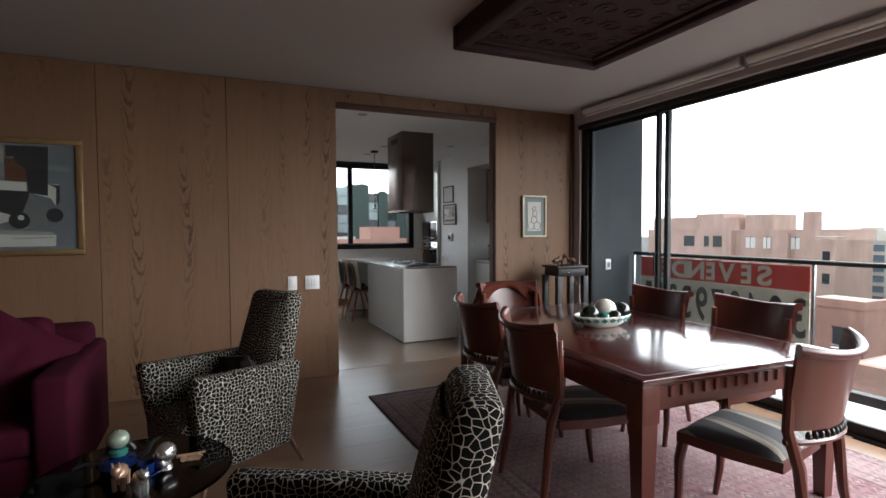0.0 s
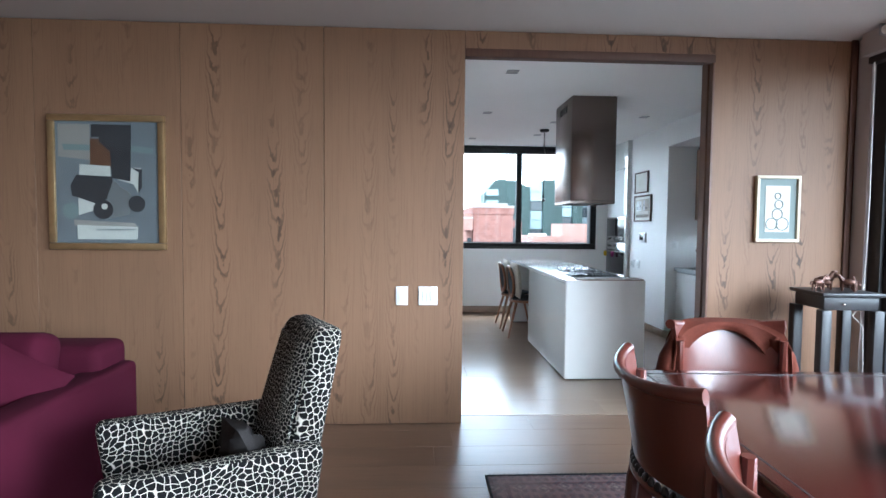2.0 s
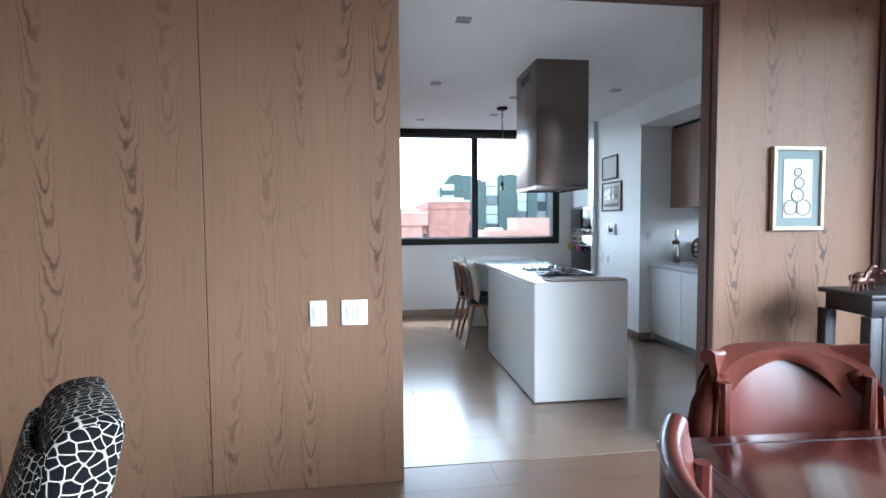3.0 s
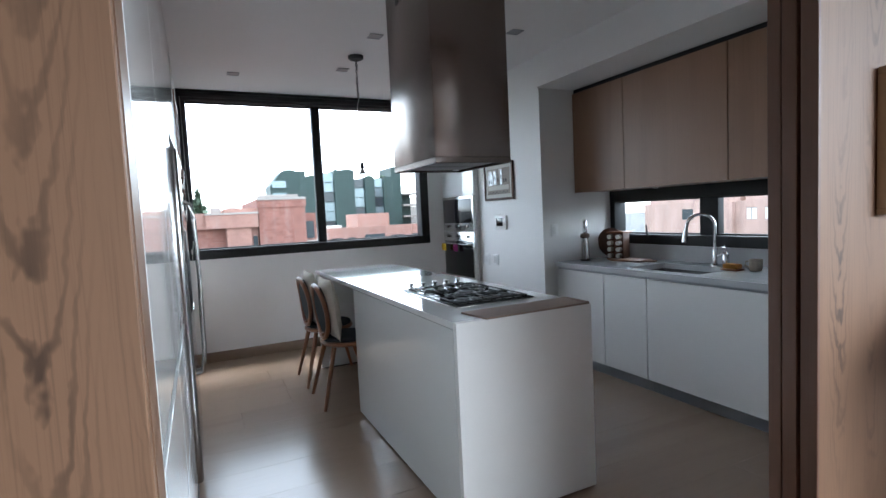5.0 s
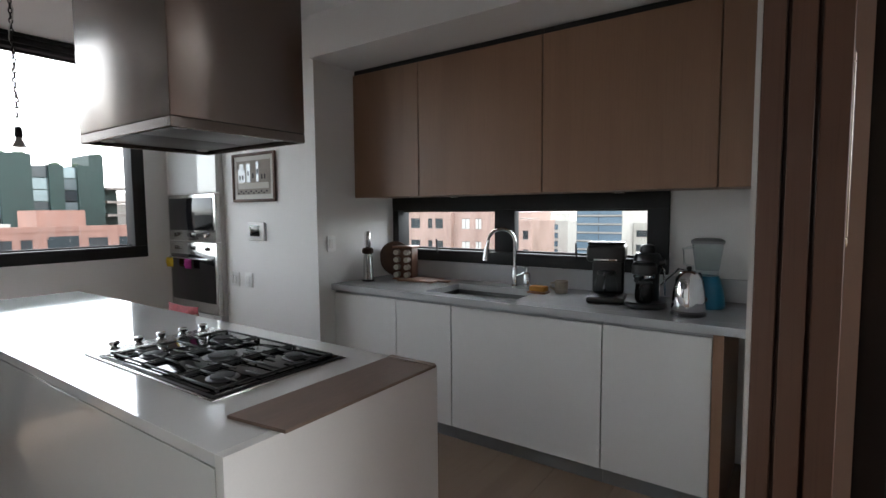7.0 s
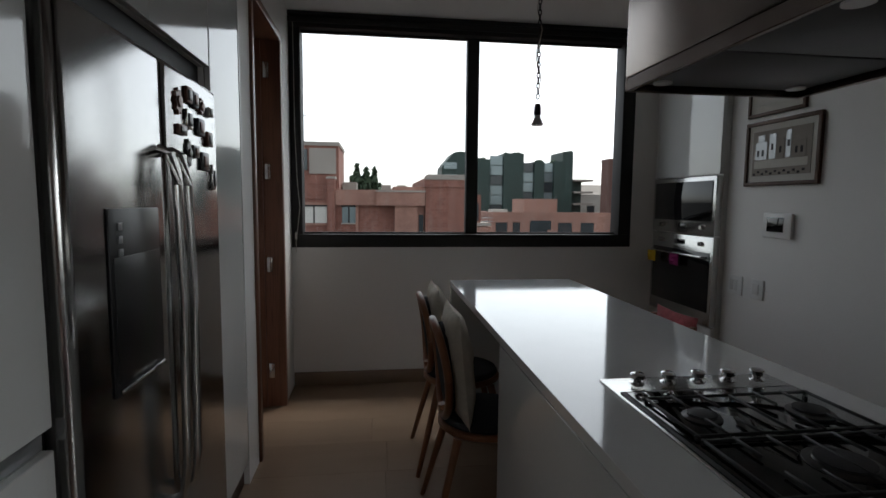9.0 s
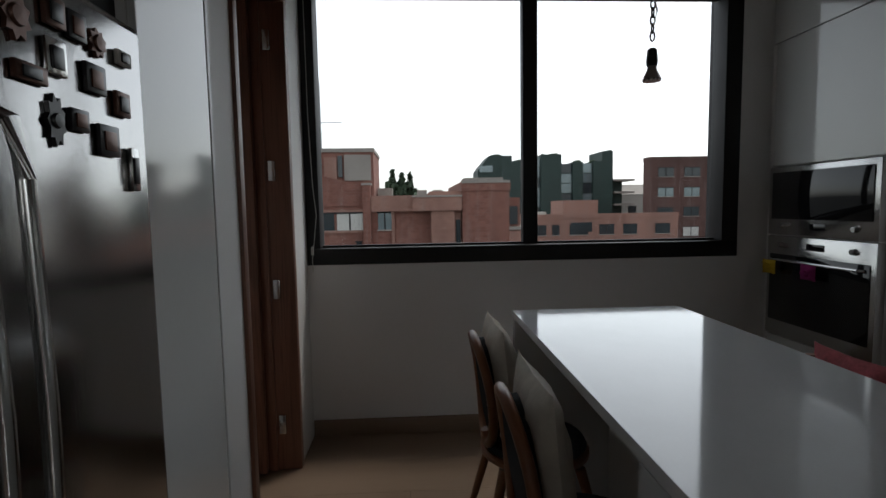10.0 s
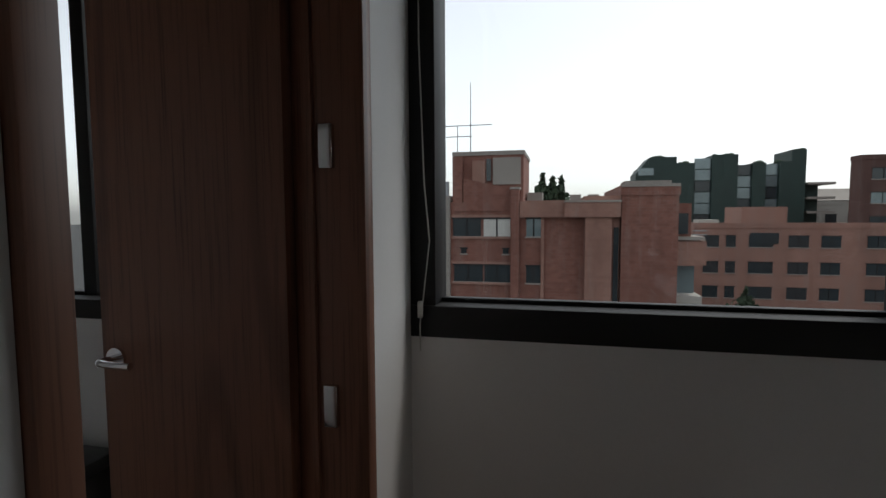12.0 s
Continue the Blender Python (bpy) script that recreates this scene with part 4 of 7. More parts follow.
# Chairs at the island
def island_chair(label, m, cushion, seed):
    c = thing("wooden_chair", label, "chair", m, "chairs round the island")
    part("seat", bx(lathe(bmesh.new(), [(0.19, 0.435), (0.205, 0.445), (0.205, 0.46), (0.195, 0.468), (0.001, 0.465)], (0, 0, 0), 28), (-0.01, -0.01, 0.44), (0.01, 0.01, 0.45)), BEECH, c)
    part("seat_pad", lathe(bmesh.new(), [(0.185, 0.4685), (0.195, 0.48), (0.185, 0.497), (0.14, 0.505), (0.001, 0.506)], (0, 0, 0), 28), CHARCOAL_CLOTH, c)
    for sx in (-1, 1):
        part("front_leg", rod(bmesh.new(), (sx * 0.15, 0.13, 0.437), (sx * 0.22, 0.24, 0.0), 0.019, 0.012), BEECH, c)
        part("back_leg", rod(bmesh.new(), (sx * 0.14, -0.14, 0.437), (sx * 0.215, -0.25, 0.0), 0.019, 0.012), BEECH, c)
    hoop = []
    for k in range(33):
        a = 2 * math.pi * k / 32
        hoop.append((0.185 * math.cos(a), -0.185 - 0.022 * (math.sin(a) + 1) + 0.02 * math.cos(a) ** 2, 0.69 + 0.20 * math.sin(a)))
    part("back_hoop", tube(bmesh.new(), hoop, 0.017, 10), BEECH, c)
    part("back_pad", sheet(bmesh.new(), lambda u, v: Vector((0.17 * (2 * u - 1) * math.sqrt(max(0.02, 1 - (2 * v - 1) ** 2)), -0.185 - 0.044 * v + 0.012, 0.69 + 0.185 * (2 * v - 1))), 10, 12, 0.03), CHARCOAL_CLOTH, c)
    part("back_post", rod(bmesh.new(), (0, -0.165, 0.44), (0, -0.185, 0.53), 0.02, 0.02), BEECH, c)
    cu = single("cushion", pillow(0.39, 0.47, 0.115, 22, 0.018, seed), cushion, ("crumpled linen cushion against a wooden chair back" if cushion is LINEN else "red patterned cushion on a wooden chair"), "cushion")
    cu.matrix_world = m @ pose(0, -0.125, 0.715, 6, 0, 0)
    return c


island_chair("round-backed bent beech chair with dark seat pad", pose(2.26, 8.25, 0, 0, 0, -90), LINEN, 1)
island_chair("round-backed bent beech chair with dark seat pad", pose(2.25, 8.83, 0, 0, 0, -90), LINEN, 5)
red_chair = thing("wooden_chair", "low wooden chair with red patterned pad beyond the island", "chair", pose(3.20, 8.70, 0, 0, 0, 90), "chairs round the island")
part("seat", box((-0.2, -0.2, 0.44), (0.2, 0.2, 0.47), 0.015), BEECH, red_chair)
for sx in (-1, 1):
    part("back_leg", rod(bmesh.new(), (sx * 0.18, -0.18, 0.76), (sx * 0.19, -0.2, 0), 0.017, 0.014), BEECH, red_chair)
    part("front_leg", rod(bmesh.new(), (sx * 0.17, 0.17, 0.44), (sx * 0.19, 0.2, 0), 0.017, 0.014), BEECH, red_chair)
part("back_pad", pillow(0.38, 0.34, 0.09, 12, 0.03, 8), RED_CLOTH, red_chair, "red and white patterned back pad").matrix_basis = pose(0, -0.19, 0.64, 4, 0, 0)

# Refrigerator
fr = thing("refrigerator", "side-by-side brushed steel refrigerator with ice dispenser", "refrigerator", pose(1.215, 7.225, 0, 0, 0, 90))
FWD, FH = 0.955, 1.775
part("cabinet", box((0.004, 0.075, 0.02), (FWD - 0.004, 0.70, FH - 0.01), 0.006), BLACK_PLASTIC, fr)
part("door", box((0.0, 0.0, 0.07), (0.468, 0.07, FH), 0.022, 4), STEEL, fr)
part("door", box((0.476, 0.0, 0.07), (FWD, 0.07, FH), 0.022, 4), STEEL, fr)
part("kick_grille", box((0.01, 0.03, 0.0), (FWD - 0.01, 0.074, 0.065), 0.005), BLACK_PLASTIC, fr)
dis = part("dispenser", box((0.145, -0.006, 0.93), (0.405, -0.0005, 1.36), 0.004), BLACK_PLASTIC, fr, "black ice and water dispenser")
part("recess", box((0.155, -0.010, 0.96), (0.395, -0.0065, 1.25), 0.003), BLACK_PLASTIC, dis)
part("tray_lip", box((0.155, -0.018, 0.938), (0.395, -0.007, 0.95), 0.006), STEEL_SMOOTH, dis)
for k in range(3):
    part("button", box((0.18, -0.010, 1.25 + k * 0.03), (0.20, -0.0065, 1.268 + k * 0.03), 0.002), GREY_METAL, dis)
for x in (0.431, 0.513):
    part("handle", tube(bmesh.new(), [(x, 0.0, 1.52), (x, -0.032, 1.505), (x, -0.046, 1.42), (x, -0.052, 1.10), (x, -0.046, 0.62), (x, -0.032, 0.535), (x, 0.0, 0.52)], 0.013, 10), STEEL_SMOOTH, fr, "long bowed steel handle")
for i, (y, z, w, h, mm) in enumerate(((7.80, 1.67, 0.06, 0.08, BRONZE), (7.885, 1.705, 0.05, 0.05, BRONZE), (7.94, 1.70, 0.05, 0.05, BLACK_PLASTIC), (8.00, 1.69, 0.055, 0.055, BRONZE), (8.085, 1.685, 0.05, 0.03, BLIND_WHITE), (7.88, 1.63, 0.05, 0.06, STEEL_SMOOTH), (7.82, 1.59, 0.07, 0.03, BRONZE), (7.985, 1.62, 0.06, 0.055, BLACK_PLASTIC), (8.07, 1.59, 0.05, 0.05, BRONZE), (7.87, 1.525, 0.045, 0.09, BLACK_PLASTIC), (7.93, 1.535, 0.05, 0.04, BLACK_PLASTIC), (8.015, 1.51, 0.065, 0.06, BLACK_PLASTIC), (8.10, 1.46, 0.03, 0.09, STEEL_SMOOTH))):
    mag = thing("fridge_magnet", "small souvenir magnet on the steel refrigerator door", "magnet", pose(1.2155, y, z) @ Matrix(((0, 0, 1, 0), (1, 0, 0, 0), (0, 1, 0, 0), (0, 0, 0, 1))), "souvenir magnets on the refrigerator")
    if i in (0, 3, 9):
        rim = [(w / 2 * (1 if a % 2 else 0.72) * math.cos(a * math.pi / 9), h / 2 * (1 if a % 2 else 0.72) * math.sin(a * math.pi / 9)) for a in range(18)]
        part("base", prism(bmesh.new(), rim, 0.0, 0.008), mm, mag)
        part("relief", lathe(bmesh.new(), [(w / 3.4, 0.0085), (w / 4, 0.013), (0.001, 0.014)], (0, 0, 0), 14), mm, mag)
    else:
        part("base", box((-w / 2, -h / 2, 0), (w / 2, h / 2, 0.010), 0.003), mm, mag)
        part("relief", box((-w / 3, -h / 3, 0.0105), (w / 4, h / 3.5, 0.014), 0.0015), (BRONZE if mm is BLACK_PLASTIC else BLACK_PLASTIC), mag)

# Tall white fronts beside the refrigerator
FX = 1.185
for i, (y0, y1) in enumerate(((5.52, 6.345), (6.35, 7.205))):
    cab = thing("tall_cabinet", "tall handleless white lacquer cabinet", "cabinet", pose(FX, y0, 0), "white cabinets round the refrigerator")
    part("carcass", box((-0.60, 0, 0.08), (-0.022, y1 - y0, KIT_H - 0.004)), SATIN_WHITE, cab)
    part("door", box((-0.02, 0.002, 0.945), (0, y1 - y0 - 0.002, KIT_H - 0.006), 0.002, 1), GLOSS_WHITE, cab)
    part("drawer_front", box((-0.02, 0.002, 0.50), (0, y1 - y0 - 0.002, 0.90), 0.002, 1), GLOSS_WHITE, cab)
    part("drawer_front", box((-0.02, 0.002, 0.085), (0, y1 - y0 - 0.002, 0.495), 0.002, 1), GLOSS_WHITE, cab)
    part("grip_channel", box((-0.03, 0.002, 0.90), (-0.021, y1 - y0 - 0.002, 0.945)), GREY_METAL, cab)
    part("plinth", box((-0.06, 0, 0), (-0.04, y1 - y0, 0.08)), GREY_METAL, cab)
cab = thing("bridge_cabinet", "white lacquer cupboard above the refrigerator", "cabinet", pose(FX, 7.21, 1.87), "white cabinets round the refrigerator")
part("carcass", box((-0.60, 0, 0), (-0.022, 0.998, KIT_H - 1.874)), SATIN_WHITE, cab)
part("door", box((-0.02, 0.002, 0), (0, 0.498, KIT_H - 1.876), 0.002, 1), GLOSS_WHITE, cab)
part("door", box((-0.02, 0.5, 0), (0, 0.996, KIT_H - 1.876), 0.002, 1), GLOSS_WHITE, cab)
# Black block added for the shade in the gap above the refrigerator.
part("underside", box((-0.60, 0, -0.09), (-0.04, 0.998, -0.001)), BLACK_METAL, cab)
cab = thing("tall_cabinet", "narrow tall white lacquer cabinet beside the side door", "cabinet", pose(FX, 8.215, 0), "white cabinets round the refrigerator")
part("carcass", box((-0.60, 0, 0.121), (-0.022, 0.427, KIT_H - 0.004)), SATIN_WHITE, cab)
part("door", box((-0.02, 0.002, 0.125), (0, 0.40, KIT_H - 0.006), 0.002, 1), GLOSS_WHITE, cab)
part("end_strip", box((-0.02, 0.405, 0.125), (0.002, 0.427, KIT_H - 0.006), 0.002, 1), WHITE_PLASTIC, cab)
part("plinth", box((-0.05, 0, 0), (-0.03, 0.425, 0.12)), OAK_DARK, cab)

# Oven tower
tower = thing("oven_tower", "tall white lacquer oven housing", "cabinet", pose(3.97, 9.203, 0))
part("carcass", box((0.03, 0.004, 0.04), (0.58, 0.775, KIT_H - 0.004)), SATIN_WHITE, tower)
part("door", box((0.0, 0.002, 1.575), (0.028, 0.743, 2.29), 0.002, 1), GLOSS_WHITE, tower)
part("top_panel", box((0.0, 0.002, 2.295), (0.028, 0.773, KIT_H - 0.006), 0.002, 1), GLOSS_WHITE, tower)
part("drawer_front", box((0.0, 0.002, 0.05), (0.028, 0.743, 0.565), 0.002, 1), GLOSS_WHITE, tower)
part("filler", box((0.0, 0.746, 0.05), (0.028, 0.773, 2.29), 0.002, 1), SATIN_WHITE, tower)
part("plinth", box((0.04, 0.01, 0), (0.06, 0.77, 0.045)), GREY_METAL, tower)


def oven(name, label, z0, z1, glass_lo, glass_hi, handle):
    o = thing(name, label, "oven", pose(3.965, 9.206, z0))
    h = z1 - z0
    part("face", box((-0.012, 0, 0), (0.035, 0.737, h), 0.004), STEEL_SMOOTH, o)
    part("door_glass", box((-0.018, 0.03, glass_lo - z0), (-0.0125, 0.707, glass_hi - z0), 0.003), BLACK_GLASS, o)
    zc = (z1 - 0.05 if handle else z0 + 0.05) - z0
    for y in (0.12, 0.62):
        part("knob", rod(bmesh.new(), (-0.0125, y, zc), (-0.034, y, zc), 0.017, 0.014, 16), STEEL_SMOOTH, o)
    part("display", box((-0.016, 0.31, zc - 0.018), (-0.0125, 0.43, zc + 0.018), 0.002), BLACK_GLASS, o)
    if handle:
        bar = tube(bmesh.new(), [(-0.0185, 0.06, glass_hi - z0 - 0.03), (-0.05, 0.065, glass_hi - z0 - 0.03), (-0.05, 0.67, glass_hi - z0 - 0.03), (-0.0185, 0.675, glass_hi - z0 - 0.03)], 0.008, 8)
        part("handle", bar, STEEL_SMOOTH, o, "slim steel bar handle")
    return o


oven("microwave_oven", "built-in steel microwave with dark glass door", 1.175, 1.565, 1.265, 1.535, False)
oven("wall_oven", "built-in steel oven with dark glass door", 0.575, 1.165, 0.665, 1.06, True)
for y, mm, lab in ((9.86, YELLOW, "yellow knitted cloth hung on the oven handle"), (9.56, MAGENTA, "dark pink knitted cloth hung on the oven handle")):
    single("oven_cloth", pillow(0.11, 0.085, 0.03, 8, 0.02, y), mm, lab, "cloth", pose(3.905, y, 0.985, 0, 0, 90))

# Pictures, thermostat and switches on the white wall


def framed(name, label, w, h, bar, depth, frame_mat, mount_mat, sheet_mat, m, mount=0.05):
    """A picture hanging in x and z, its back at y = 0 and its face towards low y."""
    f = thing(name, label, "picture", m)
    for a, c in (((0, -depth, 0), (w, 0, bar)), ((0, -depth, h - bar), (w, 0, h)), ((0, -depth, bar), (bar, 0, h - bar)), ((w - bar, -depth, bar), (w, 0, h - bar))):
        part("frame_bar", box(a, c, bar * 0.18), frame_mat, f)
    part("mount", box((bar * 0.8, -depth * 0.5, bar * 0.8), (w - bar * 0.8, -0.002, h - bar * 0.8)), mount_mat, f)
    part("sheet", box((bar + mount, -depth * 0.5 - 0.003, bar + mount), (w - bar - mount, -depth * 0.5 - 0.0005, h - bar - mount)), sheet_mat, f)
    return f


on_white = Matrix(((0, 1, 0, 4.029), (-1, 0, 0, 9.04), (0, 0, 1, 1.49), (0, 0, 0, 1)))
art = framed("framed_drawing", "framed black-and-white street drawing on the white wall", 0.53, 0.37, 0.022, 0.022, OAK_DARK, BLIND_WHITE, CONCRETE, on_white, 0.035)
for x, z, w, h, mm in ((0.075, 0.10, 0.38, 0.045, PAPER), (0.08, 0.15, 0.09, 0.10, GREY_METAL), (0.10, 0.25, 0.05, 0.04, GREY_METAL), (0.185, 0.15, 0.05, 0.14, GREY_METAL), (0.245, 0.15, 0.05, 0.11, CONCRETE), (0.305, 0.15, 0.035, 0.15, GREY_METAL), (0.35, 0.15, 0.09, 0.09, CONCRETE)):
    part("ink_shape", box((x, -0.0165, z), (x + w, -0.0145, z + h), 0.001, 1), mm, art)
for x, z in ((0.095, 0.17), (0.13, 0.17), (0.26, 0.18), (0.37, 0.17), (0.405, 0.17), (0.20, 0.20), (0.315, 0.21)):
    part("ink_window", box((x, -0.0175, z), (x + 0.016, -0.0166, z + 0.035)), INK, art)
for k in range(12):
    part("ink_check", box((0.07 + k * 0.032, -0.0165, 0.062 + 0.012 * (k % 2)), (0.086 + k * 0.032, -0.0145, 0.074 + 0.012 * (k % 2))), INK, art)
art2 = framed("framed_sketch", "smaller dark-framed sketch on the white wall", 0.42, 0.30, 0.02, 0.02, OAK_DARK, PAPER, BLIND_WHITE, Matrix.Translation((0, 0, 0.40)) @ on_white, 0.04)
part("ink_shape", box((0.14, -0.0155, 0.10), (0.28, -0.0135, 0.20), 0.001, 1), PAPER, art2)
th = thing("thermostat", "white wall thermostat with a grey screen", "thermostat", Matrix(((0, 1, 0, 4.029), (-1, 0, 0, 8.87), (0, 0, 1, 1.195), (0, 0, 0, 1))))
part("case", box((0.01, -0.022, 0), (0.215, 0, 0.14), 0.008), WHITE_PLASTIC, th)
part("screen", box((0.045, -0.0245, 0.035), (0.165, -0.0222, 0.115), 0.002), BLACK_GLASS, th)


def switch(label, w, h, n, m):
    s = thing("light_switch", label, "switch", m, "wall switches")
    part("plate", box((0, -0.008, 0), (w, 0, h), 0.003), WHITE_PLASTIC, s)
    for k in range(n):
        x0 = w * (0.2 + 0.6 * k / n)
        part("rocker", box((x0, -0.012, h * 0.22), (x0 + 0.5 * w / n - 0.004, -0.0082, h * 0.78), 0.002), SATIN_WHITE, s)
    return s


switch("white double switch on the white kitchen wall", 0.125, 0.12, 2, Matrix(((0, 1, 0, 4.029), (-1, 0, 0, 9.14), (0, 0, 1, 0.82), (0, 0, 0, 1))))
switch("white single switch on the white kitchen wall", 0.10, 0.115, 1, Matrix(((0, 1, 0, 4.029), (-1, 0, 0, 8.94), (0, 0, 1, 0.825), (0, 0, 0, 1))))
switch("white single socket in the worktop niche", 0.075, 0.11, 1, pose(4.11, 8.083, 1.13))
switch("white double switch on the oak panelling", 0.083, 0.13, 1, pose(0.72, WALL_Y - 0.0005, 0.85))
switch("white triple switch on the oak panelling", 0.132, 0.13, 3, pose(0.878, WALL_Y - 0.0005, 0.85))

# Worktop niche
base_group = "white base cabinets under the sink worktop"
for y0, y1 in ((7.512, 8.083), (7.078, 7.508), (6.165, 7.074), (5.672, 6.161)):
    c = thing("base_cabinet", "handleless white base cabinet", "cabinet", pose(4.17, y0, 0), base_group)
    part("carcass", box((0.022, 0, 0.09), (0.655, y1 - y0, 0.83)), SATIN_WHITE, c)
    part("door", box((0, 0.001, 0.095), (0.02, y1 - y0 - 0.001, 0.838), 0.002, 1), SATIN_WHITE, c)
    part("grip_channel", box((0.012, 0.001, 0.8385), (0.03, y1 - y0 - 0.001, 0.858)), GREY_METAL, c)
    part("plinth", box((0.05, 0, 0), (0.066, y1 - y0, 0.09)), GREY_METAL, c)
setting("base_end_panel", box((4.15, 5.625, 0), (4.82, 5.668, 0.857)), WALNUT, "walnut end panel of the base cabinets", "trim")
top = thing("worktop", "pale grey stone worktop with an undermount sink cut-out", "worktop", pose(4.14, 5.48, 0.86))
TD, TL = 0.688, 2.603
SX0, SX1, SY0, SY1 = 0.10, 0.50, 1.215, 1.845
for a, c in (((0, 0, 0), (SX0, TL, 0.04)), ((SX1, 0, 0), (TD, TL, 0.04)), ((SX0, 0, 0), (SX1, SY0, 0.04)), ((SX0, SY1, 0), (SX1, TL, 0.04))):
    part("slab", box(a, c, 0.0015, 1), GREY_STONE, top)
part("upstand", box((TD - 0.012, 0, 0.041), (TD + 0.001, TL, 0.165)), GREY_STONE, top)
sink = thing("sink", "undermount dark steel sink", "sink", pose(4.14, 5.48, 0.86))
b = bmesh.new()
bx(b, (SX0 - 0.006, SY0 - 0.006, -0.2), (SX1 + 0.006, SY1 + 0.006, -0.192))
for a, c in (((SX0 - 0.006, SY0 - 0.006, -0.19), (SX0, SY1 + 0.006, -0.001)), ((SX1, SY0 - 0.006, -0.19), (SX1 + 0.006, SY1 + 0.006, -0.001)), ((SX0, SY0 - 0.006, -0.19), (SX1, SY0, -0.001)), ((SX0, SY1, -0.19), (SX1, SY1 + 0.006, -0.001))):
    bx(b, a, c)
part("basin", b, SINK_STEEL, sink)
part("drain", lathe(bmesh.new(), [(0.045, -0.1915), (0.045, -0.187), (0.03, -0.185), (0.001, -0.186)], (0.3, 1.53, 0), 20), CHROME, sink)
part("overflow", box((SX1 - 0.004, 1.265, -0.07), (SX1 - 0.0005, 1.315, -0.045), 0.001), BLACK_METAL, sink)
tap = thing("kitchen_tap", "tall chrome arched kitchen tap with pull-down spray", "tap", pose(4.72, 6.93, 0.9005))
part("base", lathe(bmesh.new(), [(0.026, 0), (0.026, 0.008), (0.019, 0.014), (0.019, 0.12), (0.014, 0.13)], (0, 0, 0), 20), CHROME, tap)
arc = [(0, 0, 0.125), (0, 0, 0.30)] + [(-0.075 + 0.075 * math.cos(a), 0.06 - 0.06 * math.cos(a), 0.30 + 0.085 * math.sin(a)) for a in [k * math.pi / 10 for k in range(11)]] + [(-0.155, 0.123, 0.27)]
part("spout", tube(bmesh.new(), arc, 0.012, 12), CHROME, tap)
part("spray_head", rod(bmesh.new(), (-0.155, 0.123, 0.275), (-0.165, 0.13, 0.18), 0.016, 0.021, 16), CHROME, tap)
part("lever", rod(bmesh.new(), (0, -0.012, 0.07), (-0.01, -0.075, 0.10), 0.008, 0.006, 10), CHROME, tap)
soap = thing("soap_pump", "chrome soap pump beside the tap", "soap dispenser", pose(4.70, 6.83, 0.9005))
part("bottle", lathe(bmesh.new(), [(0.022, 0), (0.024, 0.01), (0.024, 0.085), (0.016, 0.10), (0.008, 0.105), (0.008, 0.13)], (0, 0, 0), 18), CHROME, soap)
part("nozzle", tube(bmesh.new(), [(0, 0, 0.125), (0, 0, 0.14), (-0.045, 0, 0.142)], 0.006, 8), CHROME, soap)
caddy = thing("sponge_tray", "ochre sponge in a low wooden tray by the sink", "tray", pose(4.55, 6.62, 0.9005))
part("tray", box((-0.04, 0, 0), (0.04, 0.12, 0.012), 0.003), BEECH, caddy)
part("sponge", box((-0.034, 0.008, 0.0125), (0.034, 0.11, 0.045), 0.008), plain("ochre_sponge", (0.38, 0.19, 0.05), 0.95, var=0.3, bump=0.6), caddy)
mug = thing("mug", "squat speckled stoneware mug", "mug", pose(4.62, 6.56, 0.9005))
part("cup", lathe(bmesh.new(), [(0.033, 0), (0.038, 0.006), (0.041, 0.05), (0.041, 0.078), (0.036, 0.078), (0.034, 0.012), (0.001, 0.010)], (0, 0, 0), 22), STONEWARE, mug)
part("handle", tube(bmesh.new(), [(-0.01, 0.039, 0.064), (-0.012, 0.062, 0.06), (-0.012, 0.066, 0.035), (-0.01, 0.04, 0.02)], 0.006, 8), STONEWARE, mug)


def coffee_maker(label, m, tall, w):
    c = thing("coffee_maker", label, "coffee maker", m)
    part("base", box((-0.13, -w, 0), (0.10, w, 0.035), 0.015, 3), BLACK_PLASTIC, c)
    part("tower", box((0.03, -w * 0.85, 0.0355), (0.10, w * 0.85, tall - 0.07), 0.014, 3), BLACK_PLASTIC, c)
    part("head", box((-0.125, -w, tall - 0.095), (0.10, w, tall - 0.001), 0.02, 3), BLACK_PLASTIC, c)
    part("lid", box((-0.12, -w + 0.006, tall), (0.09, w - 0.006, tall + 0.014), 0.006), BLACK_GLASS, c)
    part("carafe", lathe(bmesh.new(), [(0.045, 0.0), (0.058, 0.02), (0.062, 0.06), (0.05, 0.10), (0.042, 0.115), (0.046, 0.125)], (-0.055, 0, 0.037), 22), CLEAR, c, "glass carafe")
    part("carafe_collar", lathe(bmesh.new(), [(0.047, 0.116), (0.049, 0.118), (0.049, 0.133), (0.03, 0.138), (0.001, 0.138)], (-0.055, 0, 0.037), 22), BLACK_PLASTIC, c)
    part("carafe_handle", tube(bmesh.new(), [(-0.105, 0, 0.165), (-0.145, 0, 0.155), (-0.148, 0, 0.09), (-0.118, 0, 0.075)], 0.009, 8), BLACK_PLASTIC, c)
    part("trim", box((-0.128, -w * 0.6, tall - 0.085), (-0.1255, w * 0.6, tall - 0.075), 0.001), CHROME, c)
    return c


